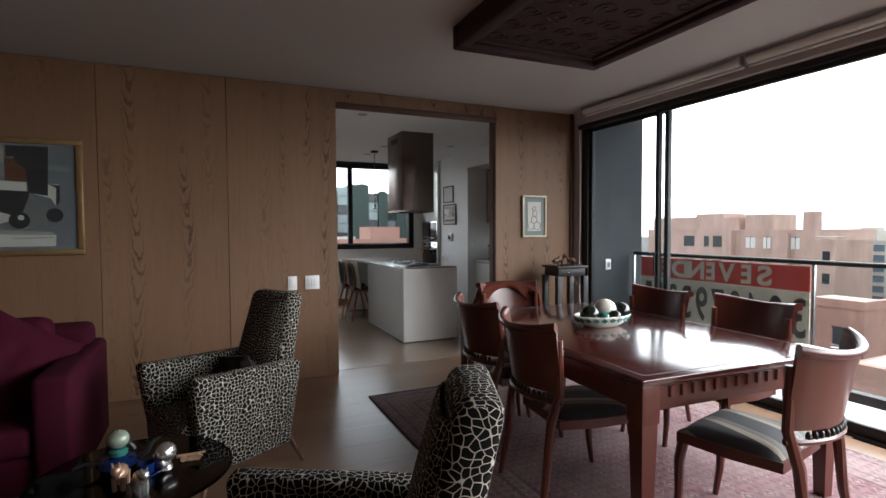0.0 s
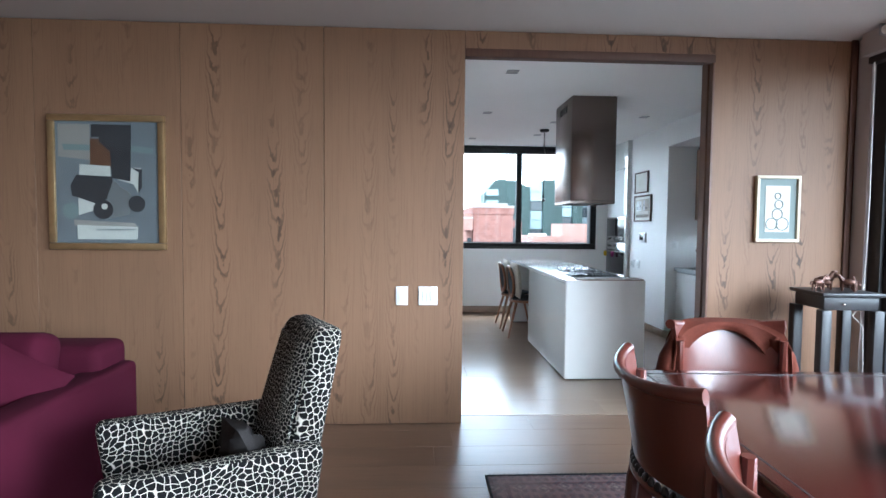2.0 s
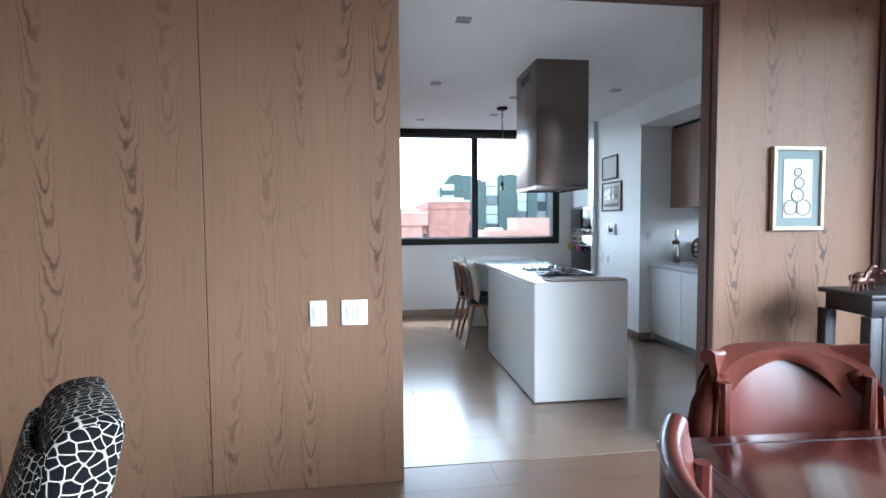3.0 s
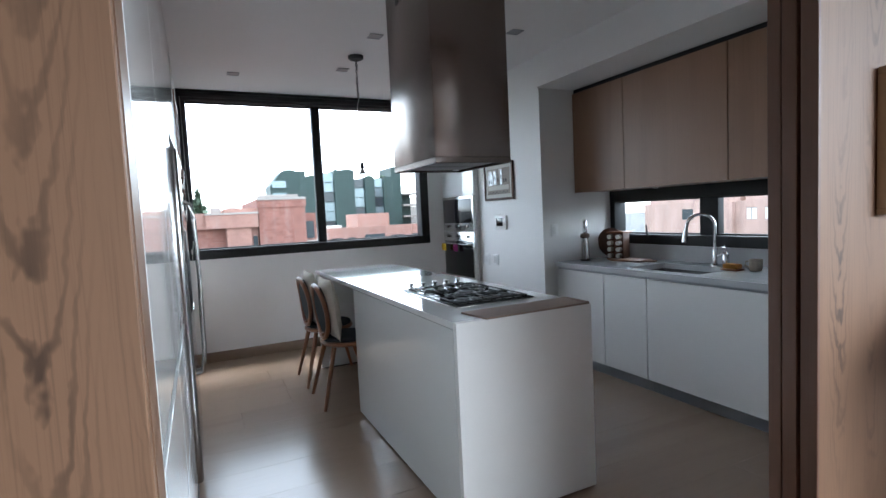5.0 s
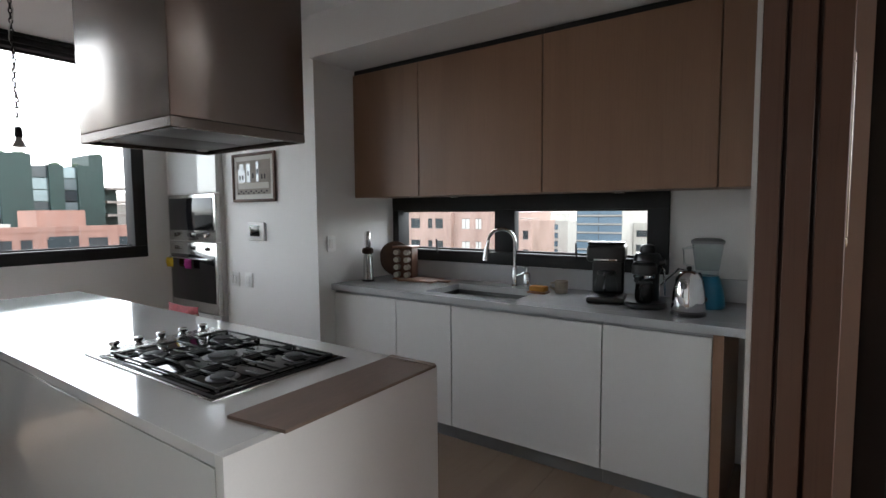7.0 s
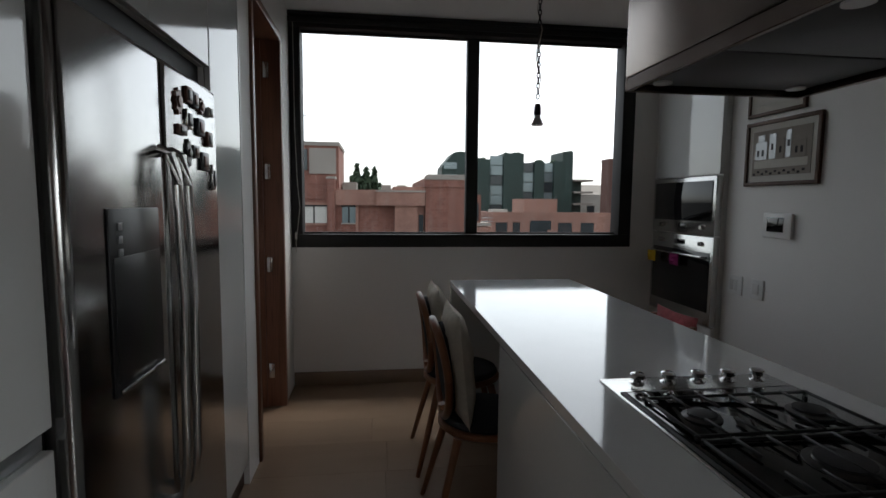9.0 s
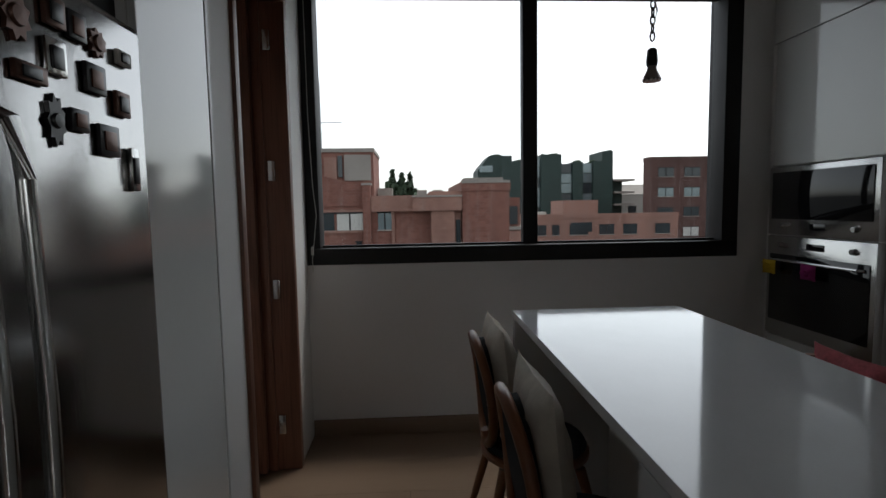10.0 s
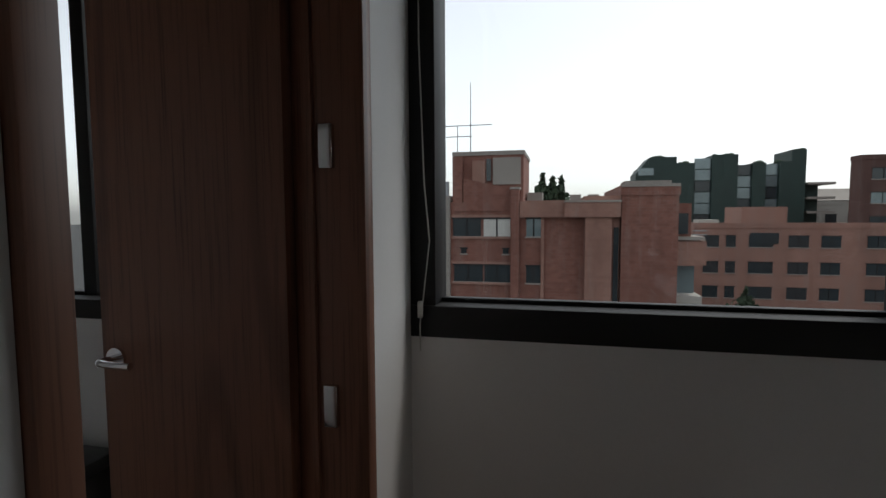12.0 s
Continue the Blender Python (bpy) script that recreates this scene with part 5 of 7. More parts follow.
coffee_maker("black drip coffee maker with glass carafe", pose(4.52, 6.25, 0.9005, 0, 0, 12), 0.32, 0.1)
esp = thing("espresso_machine", "rounded black espresso machine with a small glass carafe", "coffee maker", pose(4.46, 6.03, 0.9005, 0, 0, 16))
part("base", lathe(bmesh.new(), [(0.10, 0), (0.105, 0.006), (0.105, 0.022), (0.095, 0.03), (0.001, 0.03)], (-0.02, 0, 0), 26), BLACK_PLASTIC, esp)
part("tower", lathe(bmesh.new(), [(0.062, 0.0305), (0.06, 0.17), (0.07, 0.19), (0.072, 0.25), (0.06, 0.275), (0.045, 0.28)], (0.04, -0.01, 0), 22), BLACK_PLASTIC, esp)
part("cap", lathe(bmesh.new(), [(0.038, 0.2805), (0.04, 0.30), (0.034, 0.318), (0.02, 0.324), (0.001, 0.324)], (0.04, -0.01, 0), 20), BLACK_PLASTIC, esp)
part("brew_head", lathe(bmesh.new(), [(0.05, 0.175), (0.062, 0.18), (0.062, 0.225), (0.05, 0.24), (0.001, 0.242)], (-0.065, 0.01, 0), 22), BLACK_PLASTIC, esp)
part("bridge", box((-0.06, -0.035, 0.185), (0.0, 0.035, 0.235), 0.012, 3), BLACK_PLASTIC, esp)
part("head_ring", lathe(bmesh.new(), [(0.05, 0.158), (0.053, 0.162), (0.053, 0.174), (0.04, 0.1745)], (-0.065, 0.01, 0), 22), CHROME, esp)
part("filter_handle", rod(bmesh.new(), (-0.11, 0.02, 0.167), (-0.20, 0.05, 0.162), 0.011, 0.014, 10), BLACK_PLASTIC, esp)
part("carafe", lathe(bmesh.new(), [(0.034, 0.0305), (0.044, 0.045), (0.045, 0.09), (0.038, 0.118), (0.04, 0.128)], (-0.065, 0.01, 0), 20), SMOKE, esp, "small smoked glass carafe")
part("carafe_lid", lathe(bmesh.new(), [(0.041, 0.1285), (0.041, 0.14), (0.02, 0.146), (0.001, 0.146)], (-0.065, 0.01, 0), 20), BLACK_PLASTIC, esp)
part("carafe_handle", tube(bmesh.new(), [(-0.105, 0.02, 0.125), (-0.135, 0.03, 0.115), (-0.135, 0.03, 0.06), (-0.108, 0.02, 0.05)], 0.007, 8), BLACK_PLASTIC, esp)
part("steam_pipe", tube(bmesh.new(), [(-0.03, -0.065, 0.22), (-0.05, -0.085, 0.2), (-0.055, -0.09, 0.07)], 0.005, 8), CHROME, esp)
part("steam_knob", rod(bmesh.new(), (0.0, -0.065, 0.23), (-0.005, -0.095, 0.235), 0.02, 0.018, 14), BLACK_PLASTIC, esp)
cable = single("power_cable", tube(bmesh.new(), [(4.57, 5.98, 1.0), (4.62, 5.90, 1.09), (4.66, 5.87, 1.08), (4.68, 5.86, 0.99), (4.66, 5.88, 0.912), (4.58, 5.92, 0.907)], 0.005, 8), BLACK_PLASTIC, "black power cable looped behind the espresso machine", "cable")
kettle = thing("kettle", "polished steel kettle with dark base ring", "kettle", pose(4.33, 5.80, 0.9005))
part("body", lathe(bmesh.new(), [(0.072, 0.022), (0.076, 0.03), (0.071, 0.11), (0.058, 0.175), (0.04, 0.205), (0.02, 0.216), (0.001, 0.218)], (0, 0, 0), 28), CHROME, kettle)
part("base_ring", lathe(bmesh.new(), [(0.075, 0), (0.08, 0.004), (0.08, 0.018), (0.074, 0.0215)], (0, 0, 0), 28), BLACK_PLASTIC, kettle)
part("knob", ball(bmesh.new(), (0, 0, 0.226), (0.013, 0.013, 0.011)), BLACK_PLASTIC, kettle)
part("handle", tube(bmesh.new(), [(0.045, -0.015, 0.18), (0.09, -0.03, 0.19), (0.115, -0.04, 0.14), (0.10, -0.035, 0.06), (0.074, -0.02, 0.05)], 0.011, 10), BLACK_PLASTIC, kettle)
part("spout", rod(bmesh.new(), (-0.05, 0.01, 0.14), (-0.085, 0.015, 0.175), 0.018, 0.012, 14), STEEL_SMOOTH, kettle)
ble = thing("blender", "glass-jug blender with a turquoise base", "blender", pose(4.60, 5.76, 0.9005))
part("base", lathe(bmesh.new(), [(0.085, 0), (0.088, 0.02), (0.078, 0.09), (0.06, 0.15), (0.055, 0.165)], (0, 0, 0), 26), BLUE_PLASTIC, ble)
part("jug", lathe(bmesh.new(), [(0.052, 0.166), (0.055, 0.19), (0.075, 0.33), (0.072, 0.33), (0.052, 0.195), (0.001, 0.19)], (0, 0, 0), 26), CLEAR, ble)
part("lid", lathe(bmesh.new(), [(0.078, 0.331), (0.08, 0.345), (0.06, 0.357), (0.03, 0.36), (0.001, 0.361)], (0, 0, 0), 26), GREY_METAL, ble)
part("handle", tube(bmesh.new(), [(0.0, 0.07, 0.31), (0.0, 0.115, 0.30), (0.0, 0.11, 0.22), (0.0, 0.06, 0.20)], 0.009, 8), CLEAR, ble)
part("dial", rod(bmesh.new(), (-0.075, 0, 0.05), (-0.09, 0, 0.053), 0.018, 0.016, 14), BLACK_PLASTIC, ble)
gr = thing("pepper_mill", "tall steel pepper mill with a dark collar", "mill", pose(4.40, 7.97, 0.9005))
part("body", lathe(bmesh.new(), [(0.04, 0), (0.042, 0.012), (0.036, 0.02), (0.032, 0.17), (0.026, 0.19), (0.028, 0.20)], (0, 0, 0), 22), STEEL_SMOOTH, gr)
part("foot", lathe(bmesh.new(), [(0.046, 0.0), (0.046, 0.011), (0.043, 0.013)], (0, 0, 0), 22), BLACK_PLASTIC, gr)
part("collar", lathe(bmesh.new(), [(0.031, 0.201), (0.042, 0.21), (0.042, 0.235), (0.03, 0.245)], (0, 0, 0), 22), OAK_DARK, gr)
part("neck", lathe(bmesh.new(), [(0.016, 0.246), (0.022, 0.26), (0.022, 0.35), (0.016, 0.365), (0.001, 0.365)], (0, 0, 0), 18), CHROME, gr)
rack = thing("spice_rack", "wooden carousel spice rack with white-capped jars", "spice rack", pose(4.64, 7.80, 0.9005, 0, 0, 12))
part("frame", box((-0.07, -0.085, 0), (0.07, 0.085, 0.012), 0.003), BEECH, rack)
part("frame", box((-0.07, -0.085, 0.236), (0.07, 0.085, 0.25), 0.003), BEECH, rack)
part("core", box((-0.05, -0.07, 0.0125), (0.05, 0.07, 0.2355), 0.003), JAMB_OAK, rack)
for i in range(4):
    for y in (-0.042, 0.042):
        jar = part("jar", rod(bmesh.new(), (-0.052, y, 0.04 + 0.055 * i), (-0.085, y, 0.04 + 0.055 * i), 0.021, seg=16), STONEWARE, rack)
        part("cap", rod(bmesh.new(), (-0.0855, y, 0.04 + 0.055 * i), (-0.096, y, 0.04 + 0.055 * i), 0.019, seg=16), PORCELAIN, jar)
plate = thing("round_tray", "dark round tray leaning beside the spice rack", "tray", pose(4.70, 7.96, 1.04) @ pose(0, 0, 0, 0, 84, 20))
part("disc", lathe(bmesh.new(), [(0.10, 0), (0.137, 0.006), (0.137, 0.014), (0.10, 0.01), (0.001, 0.01)], (0, 0, 0), 32), OAK_DARK, plate)
boards = thing("serving_board", "dark wooden serving board lying on the worktop", "board", pose(4.60, 7.66, 0.9005, 0, 0, 8))
part("slab", box((-0.09, -0.17, 0), (0.09, 0.13, 0.016), 0.006), WALNUT, boards)
part("grip", box((-0.025, -0.26, 0.001), (0.025, -0.171, 0.015), 0.006), WALNUT, boards)

for y0, y1 in ((7.482, 8.080), (6.592, 7.478), (5.70, 6.588), (5.48, 5.696)):
    c = thing("wall_cabinet", "walnut veneer wall cabinet under the soffit", "cabinet", pose(4.39, y0, 1.51), "walnut wall cabinets over the window")
    part("carcass", box((0.022, 0, 0.004), (0.435, y1 - y0, 0.885)), WALNUT, c)
    part("door", box((0, 0.001, 0), (0.02, y1 - y0 - 0.001, 0.882), 0.002, 1), WALNUT, c)
    # Solid black strip stands for the shade between cabinet top and soffit.
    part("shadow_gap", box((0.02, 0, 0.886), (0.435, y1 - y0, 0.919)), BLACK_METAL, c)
for y in (6.2, 7.3):
    lt = thing("cabinet_light", "tiny round light under the wall cabinets", "lamp", pose(4.55, y, 1.498))
    part("ring", lathe(bmesh.new(), [(0.03, 0), (0.03, 0.012)], (0, 0, 0), 18), STEEL_SMOOTH, lt)

# Ceiling fittings
for x, y in ((1.65, 6.03), (1.65, 7.58), (1.66, 9.31), (2.55, 8.04), (2.54, 8.93), (3.5, 7.64)):
    s = thing("downlight", "small square recessed downlight, switched off", "lamp", pose(x, y, KIT_H), "kitchen downlights")
    for a, c in (((-0.05, -0.05, -0.006), (0.05, -0.038, -0.0005)), ((-0.05, 0.038, -0.006), (0.05, 0.05, -0.0005)), ((-0.05, -0.038, -0.006), (-0.038, 0.038, -0.0005)), ((0.038, -0.038, -0.006), (0.05, 0.038, -0.0005))):
        part("bezel", box(a, c, 0.0015, 1), GREY_METAL, s)
    part("lens", box((-0.037, -0.037, -0.003), (0.037, 0.037, -0.0005)), GREY_METAL, s)
pend = thing("pendant_light", "small spot pendant on a twisted chain", "lamp", pose(2.545, 8.53, KIT_H))
part("canopy", lathe(bmesh.new(), [(0.001, -0.03), (0.05, -0.03), (0.062, -0.02), (0.062, -0.0005)], (0, 0, 0), 24), BLACK_METAL, pend)
ch = bmesh.new()
for k in range(34):
    z = -0.035 - k * 0.0235
    pts = [(0.007 * math.cos(a) * (1 if k % 2 else 0), 0.007 * math.cos(a) * (0 if k % 2 else 1), z - 0.014 + 0.015 * math.sin(a)) for a in [j * math.pi / 4 for j in range(9)]]
    tube(ch, pts, 0.0028, 5)
part("chain", ch, BLACK_METAL, pend)
part("cable", tube(bmesh.new(), [(0.012 * math.sin(k * 1.3), 0.012 * math.cos(k * 1.3), -0.03 - k * 0.045) for k in range(18)], 0.003, 6), BLIND_WHITE, pend)
part("socket", lathe(bmesh.new(), [(0.009, -0.86), (0.014, -0.865), (0.017, -0.90), (0.015, -0.912)][::-1], (0, 0, 0), 16), BLACK_METAL, pend)
part("bulb", lathe(bmesh.new(), [(0.001, -0.96), (0.026, -0.958), (0.028, -0.952), (0.015, -0.925), (0.013, -0.913)], (0, 0, 0), 20), STEEL_SMOOTH, pend)

# ---- living room ----
rug = thing("rug", "worn red and grey patterned wool rug under the dining table", "rug", pose(1.27, 0.9, 0.0005))
part("field", box((0, 0, 0), (2.45, 3.62, 0.009), 0.003), RUG, rug)
part("border", box((-0.012, -0.012, 0), (0.0, 3.632, 0.011), 0.003), CHARCOAL_CLOTH, rug)
part("border", box((0.0, 3.6205, 0), (2.45, 3.634, 0.011), 0.003), CHARCOAL_CLOTH, rug)
fr_b = bmesh.new()
for k in range(240):
    x = 0.01 + k * 0.0101
    tube(fr_b, [(x, 3.634, 0.004), (x + 0.004 * math.sin(k), 3.655 + 0.01 * math.sin(k * 2.3), 0.002)], 0.0015, 4)
part("fringe", fr_b, CHARCOAL_CLOTH, rug)
RUG_Z = 0.0098

# Dining table
tb = thing("dining_table", "polished mahogany dining table with inlaid edge", "table", pose(2.42, 2.94, RUG_Z, 0, 0, -3.0))
TW, TLN = 0.655, 0.985
part("top", box((-TW, -TLN, 0.732), (TW, TLN, 0.762), 0.006, 3), MAHOGANY_TOP, tb)
for a, c in (((-TW + 0.05, -TLN + 0.05, 0.7622), (TW - 0.05, -TLN + 0.056, 0.7628)), ((-TW + 0.05, TLN - 0.056, 0.7622), (TW - 0.05, TLN - 0.05, 0.7628)), ((-TW + 0.05, -TLN + 0.056, 0.7622), (-TW + 0.056, TLN - 0.056, 0.7628)), ((TW - 0.056, -TLN + 0.056, 0.7622), (TW - 0.05, TLN - 0.056, 0.7628))):
    part("inlay_line", box(a, c), BLACK_LACQUER, tb)
for s in (-1, 1):
    part("apron", box((-TW + 0.06, s * (TLN - 0.055), 0.61), (TW - 0.06, s * (TLN - 0.03), 0.7315), 0.003), MAHOGANY, tb)
    part("apron", box((s * (TW - 0.055), -TLN + 0.06, 0.61), (s * (TW - 0.03), TLN - 0.06, 0.7315), 0.003), MAHOGANY, tb)
    for k in range(17):
        nb = bmesh.new()
        x = -TW + 0.12 + k * (2 * TW - 0.24) / 16
        prism(nb, [(x - 0.018, s * (TLN - 0.0295)), (x + 0.018, s * (TLN - 0.0295)), (x + 0.012, s * (TLN - 0.018)), (x - 0.012, s * (TLN - 0.018))][::s], 0.665, 0.715)
        part("carved_block", nb, MAHOGANY, tb)
    for t in (-1, 1):
        lb = bmesh.new()
        x, y = s * (TW - 0.055), t * (TLN - 0.055)
        bx(lb, (x - 0.048, y - 0.048, 0.56), (x + 0.048, y + 0.048, 0.7315), 0.004)
        vs = bmesh.ops.create_cube(lb, size=1)["verts"]
        for v in vs:
            k = 0.042 if v.co.z > 0 else 0.028
            v.co = Vector((x + math.copysign(k, v.co.x), y + math.copysign(k, v.co.y), 0.5595 if v.co.z > 0 else 0.001))
        lg = part("leg", lb, MAHOGANY, tb)


# Dining chairs: local +y is where the sitter looks
def dining_chair(label, m):
    c = thing("dining_chair", label, "chair", m, "chairs round the dining table")
    R = 0.38

    def back(u, v):
        a = (2 * u - 1) * 0.76
        flare = 1.0 + 0.08 * v * v
        return Vector((R * flare * math.sin(a), -0.22 + R * flare * (math.cos(0.76) - math.cos(a)) - 0.05 * v, 0.60 + 0.30 * v + 0.10 * (1 - math.cos(a)) * v))
    part("back_panel", sheet(bmesh.new(), back, 18, 6, 0.022), MAHOGANY, c)
    part("top_roll", tube(bmesh.new(), [back(k / 18, 1.0) + Vector((0, 0, 0.004)) for k in range(19)], [0.017 + 0.007 * abs(2 * k / 18 - 1) for k in range(19)], 10), MAHOGANY, c)
    for k in range(3, 16):
        p = back(k / 18, 0.0)
        part("bead", ball(bmesh.new(), (p.x, p.y, p.z - 0.022), (0.012, 0.012, 0.018), 8, 6), BLACK_LACQUER, c)
    part("lower_rail", tube(bmesh.new(), [back(k / 18, 0.0) + Vector((0, 0, -0.045)) for k in range(19)], 0.014, 8), MAHOGANY, c)
    for s in (-1, 1):
        lp = back(0.5 + s * 0.47, 0.0)
        part("back_leg", tube(bmesh.new(), [(lp.x, lp.y, 0.86), (lp.x, lp.y + 0.005, 0.60), (lp.x * 0.9, lp.y - 0.03, 0.45), (lp.x * 0.9, lp.y - 0.05, 0.25), (lp.x * 0.98, lp.y - 0.09, 0.0)], [0.018, 0.022, 0.024, 0.021, 0.014], 8), MAHOGANY, c)
        part("front_leg", tube(bmesh.new(), [(s * 0.20, 0.21, 0.44), (s * 0.205, 0.235, 0.30), (s * 0.205, 0.235, 0.15), (s * 0.20, 0.255, 0.0)], [0.026, 0.023, 0.019, 0.014], 8), MAHOGANY, c)
    fb = prism(bmesh.new(), [(-0.205, -0.2), (0.205, -0.2), (0.235, 0.0), (0.23, 0.235), (-0.23, 0.235), (-0.235, 0.0)], 0.40, 0.445)
    part("seat_frame", fb, MAHOGANY, c)
    seat = bmesh.new()
    sheet(seat, lambda u, v: Vector(((2 * u - 1) * (0.20 + 0.03 * v), -0.19 + 0.42 * v, 0.446 + 0.052 * ((1 - (2 * u - 1) ** 4) * (1 - (2 * v - 1) ** 4)) ** 0.5)), 14, 14)
    sheet(seat, lambda u, v: Vector(((2 * u - 1) * (0.20 + 0.03 * v), -0.19 + 0.42 * v, 0.4455)), 14, 14)
    bmesh.ops.remove_doubles(seat, verts=seat.verts, dist=0.0012)
    part("seat", seat, STRIPES, c, "upholstered seat in black and beige stripes")
    return c


LAB = "red mahogany barrel-back dining chair with striped seat"
chair = dining_chair(LAB, pose(1.86, 2.62, RUG_Z, 0, 0, -97))
copy_thing(chair, pose(1.95, 3.37, RUG_Z, 0, 0, -92))
copy_thing(chair, pose(2.90, 3.25, RUG_Z, 0, 0, 88))
copy_thing(chair, pose(2.95, 2.55, RUG_Z, 0, 0, 88))
copy_thing(chair, pose(2.33, 1.93, RUG_Z, 0, 0, 12))
copy_thing(chair, pose(2.37, 3.86, RUG_Z, 0, 0, 178))
jk = thing("leather_jacket", "brown leather jacket draped over a dining chair back", "jacket", pose(2.37, 3.86, 0, 0, 0, 178))


def drape(u, v):
    a = (2 * u - 1) * 1.0
    s = 2 * v - 1
    fold = 0.009 * math.sin(u * 19 + v * 3) * abs(s) + 0.012 * noise.noise((u * 5, v * 4, 1.0))
    drop = abs(s) ** 1.4
    y = -0.285 - 0.10 * (1 - (2 * u - 1) ** 2) + (0.068 if s > 0 else -0.045) * min(1, abs(s) * 3) + (fold if s > 0 else -fold)
    side = 1 + 0.22 * drop * abs(2 * u - 1)
    low = (0.40 if s < 0 else 0.05 + 0.40 * abs(2 * u - 1) ** 2.4)
    return Vector((0.31 * math.sin(a) * side, y, 0.955 - 0.025 * abs(2 * u - 1) ** 4 - drop * low))


part("shell", sheet(bmesh.new(), drape, 36, 24, 0.008), LEATHER, jk)
for s in (-1, 1):
    part("sleeve", tube(bmesh.new(), [(s * 0.235, -0.285, 0.88), (s * 0.285, -0.27, 0.78), (s * 0.315, -0.26, 0.66), (s * 0.32, -0.26, 0.54)], [0.035, 0.045, 0.045, 0.04], 12), LEATHER, jk)

# Fruit bowl
bw = thing("ceramic_bowl", "oval white ceramic bowl with a green diamond band", "bowl", pose(2.40, 3.0, 0.7725) @ Matrix.Diagonal((1.25, 0.8, 1, 1)))
part("shell", lathe(bmesh.new(), [(0.09, 0.0005), (0.10, 0.006), (0.155, 0.045), (0.168, 0.075), (0.162, 0.078), (0.148, 0.05), (0.095, 0.014), (0.001, 0.012)], (0, 0, 0), 36), PORCELAIN, bw)
for k in range(22):
    a = 2 * math.pi * k / 22
    q = bmesh.new()
    loz = [(-0.021, 0.055), (0.0, 0.039), (0.021, 0.055), (0.0, 0.071)]
    vs = [[q.verts.new((r0 + 0.45 * (pz - 0.055), py, pz)) for py, pz in loz] for r0 in (-0.003, 0.004)]
    q.faces.new(vs[1])
    q.faces.new(vs[0][::-1])
    for i in range(4):
        q.faces.new((vs[0][i], vs[0][(i + 1) % 4], vs[1][(i + 1) % 4], vs[1][i]))
    d = part("diamond", q, TEAL_BAND, bw)
    d.matrix_basis = pose(0.162 * math.cos(a), 0.162 * math.sin(a), 0, 0, 0, math.degrees(a))
for x, y, z, r, mm, lab in ((0.03, 0.01, 0.082, 0.07, PORCELAIN, "cream ceramic ball in the bowl"), (-0.12, -0.02, 0.066, 0.057, BOTTLE_GREEN, "dark green glazed ball in the bowl"), (0.135, -0.02, 0.068, 0.06, BOTTLE_GREEN, "dark green glazed ball in the bowl"), (0.035, -0.075, 0.05, 0.04, BOTTLE_GREEN, "dark green glazed ball in the bowl"), (-0.05, -0.075, 0.045, 0.034, TEAL_BAND, "teal glazed ball in the bowl"), (-0.05, 0.06, 0.05, 0.042, BRONZE, "brown glazed ball in the bowl")):
    single("ornamental_ball", ball(bmesh.new(), (0, 0, 0), (r * 1.08, r * 1.08, r * 1.04), 20, 14), mm, lab, "ornament", pose(2.40 + x, 3.0 + y, 0.7925 + z), "ornamental balls in the bowl")

# Carved panel hung under the ceiling
cp = thing("carved_ceiling_panel", "dark oxblood carved wooden panel hung below the ceiling", "ceiling panel", pose(2.14, 2.12, 2.6, 0, 0, -1.0))
part("field", box((-0.52, -1.32, 0.05), (0.52, 1.32, 0.08)), CANOPY_RED, cp)
for a, c in (((-0.59, -1.39, 0), (0.59, -1.31, 0.154)), ((-0.59, 1.31, 0), (0.59, 1.39, 0.154)), ((-0.59, -1.31, 0), (-0.51, 1.31, 0.154)), ((0.51, -1.31, 0), (0.59, 1.31, 0.154))):
    part("moulding", box(a, c, 0.012, 3), CANOPY_RED, cp)
for a, c in (((-0.50, -1.30, 0.03), (0.50, -1.26, 0.05)), ((-0.50, 1.26, 0.03), (0.50, 1.30, 0.05)), ((-0.50, -1.26, 0.03), (-0.46, 1.26, 0.05)), ((0.46, -1.26, 0.03), (0.50, 1.26, 0.05))):
    part("inner_moulding", box(a, c, 0.006), CANOPY_RED, cp)
sc = bmesh.new()
for i in range(5):
    for j in range(13):
        cx, cy = -0.38 + i * 0.19, -1.14 + j * 0.19
        r = 0.07 + 0.012 * ((i + j) % 2)
        tube(sc, [(cx + r * (1 - k / 20) * math.cos(k * 0.55 + i), cy + r * (1 - k / 20) * math.sin(k * 0.55 + i), 0.0485) for k in range(16)], 0.0045, 6)
part("carved_scrolls", sc, CANOPY_RED, cp)

# Tall black stand with figurines
st = thing("plant_stand", "tall black lacquered stand with carved apron", "stand", pose(3.60, 4.93, 0, 0, 0, -6))
part("top", box((-0.19, -0.17, 0.985), (0.19, 0.17, 1.01), 0.006), BLACK_LACQUER, st)
part("apron", box((-0.165, -0.145, 0.90), (0.165, 0.145, 0.9845), 0.006), BLACK_LACQUER, st)
for sx in (-1, 1):
    for sy in (-1, 1):
        part("leg", box((sx * 0.158 - 0.03, sy * 0.138 - 0.03, 0.001), (sx * 0.158 + 0.03, sy * 0.138 + 0.03, 0.8995), 0.005), BLACK_LACQUER, st)
part("shelf", box((-0.15, -0.13, 0.22), (0.15, 0.13, 0.24), 0.004), BLACK_LACQUER, st)
part("pull", ball(bmesh.new(), (-0.05, -0.152, 0.94), 0.009, 10, 8), CHROME, st)
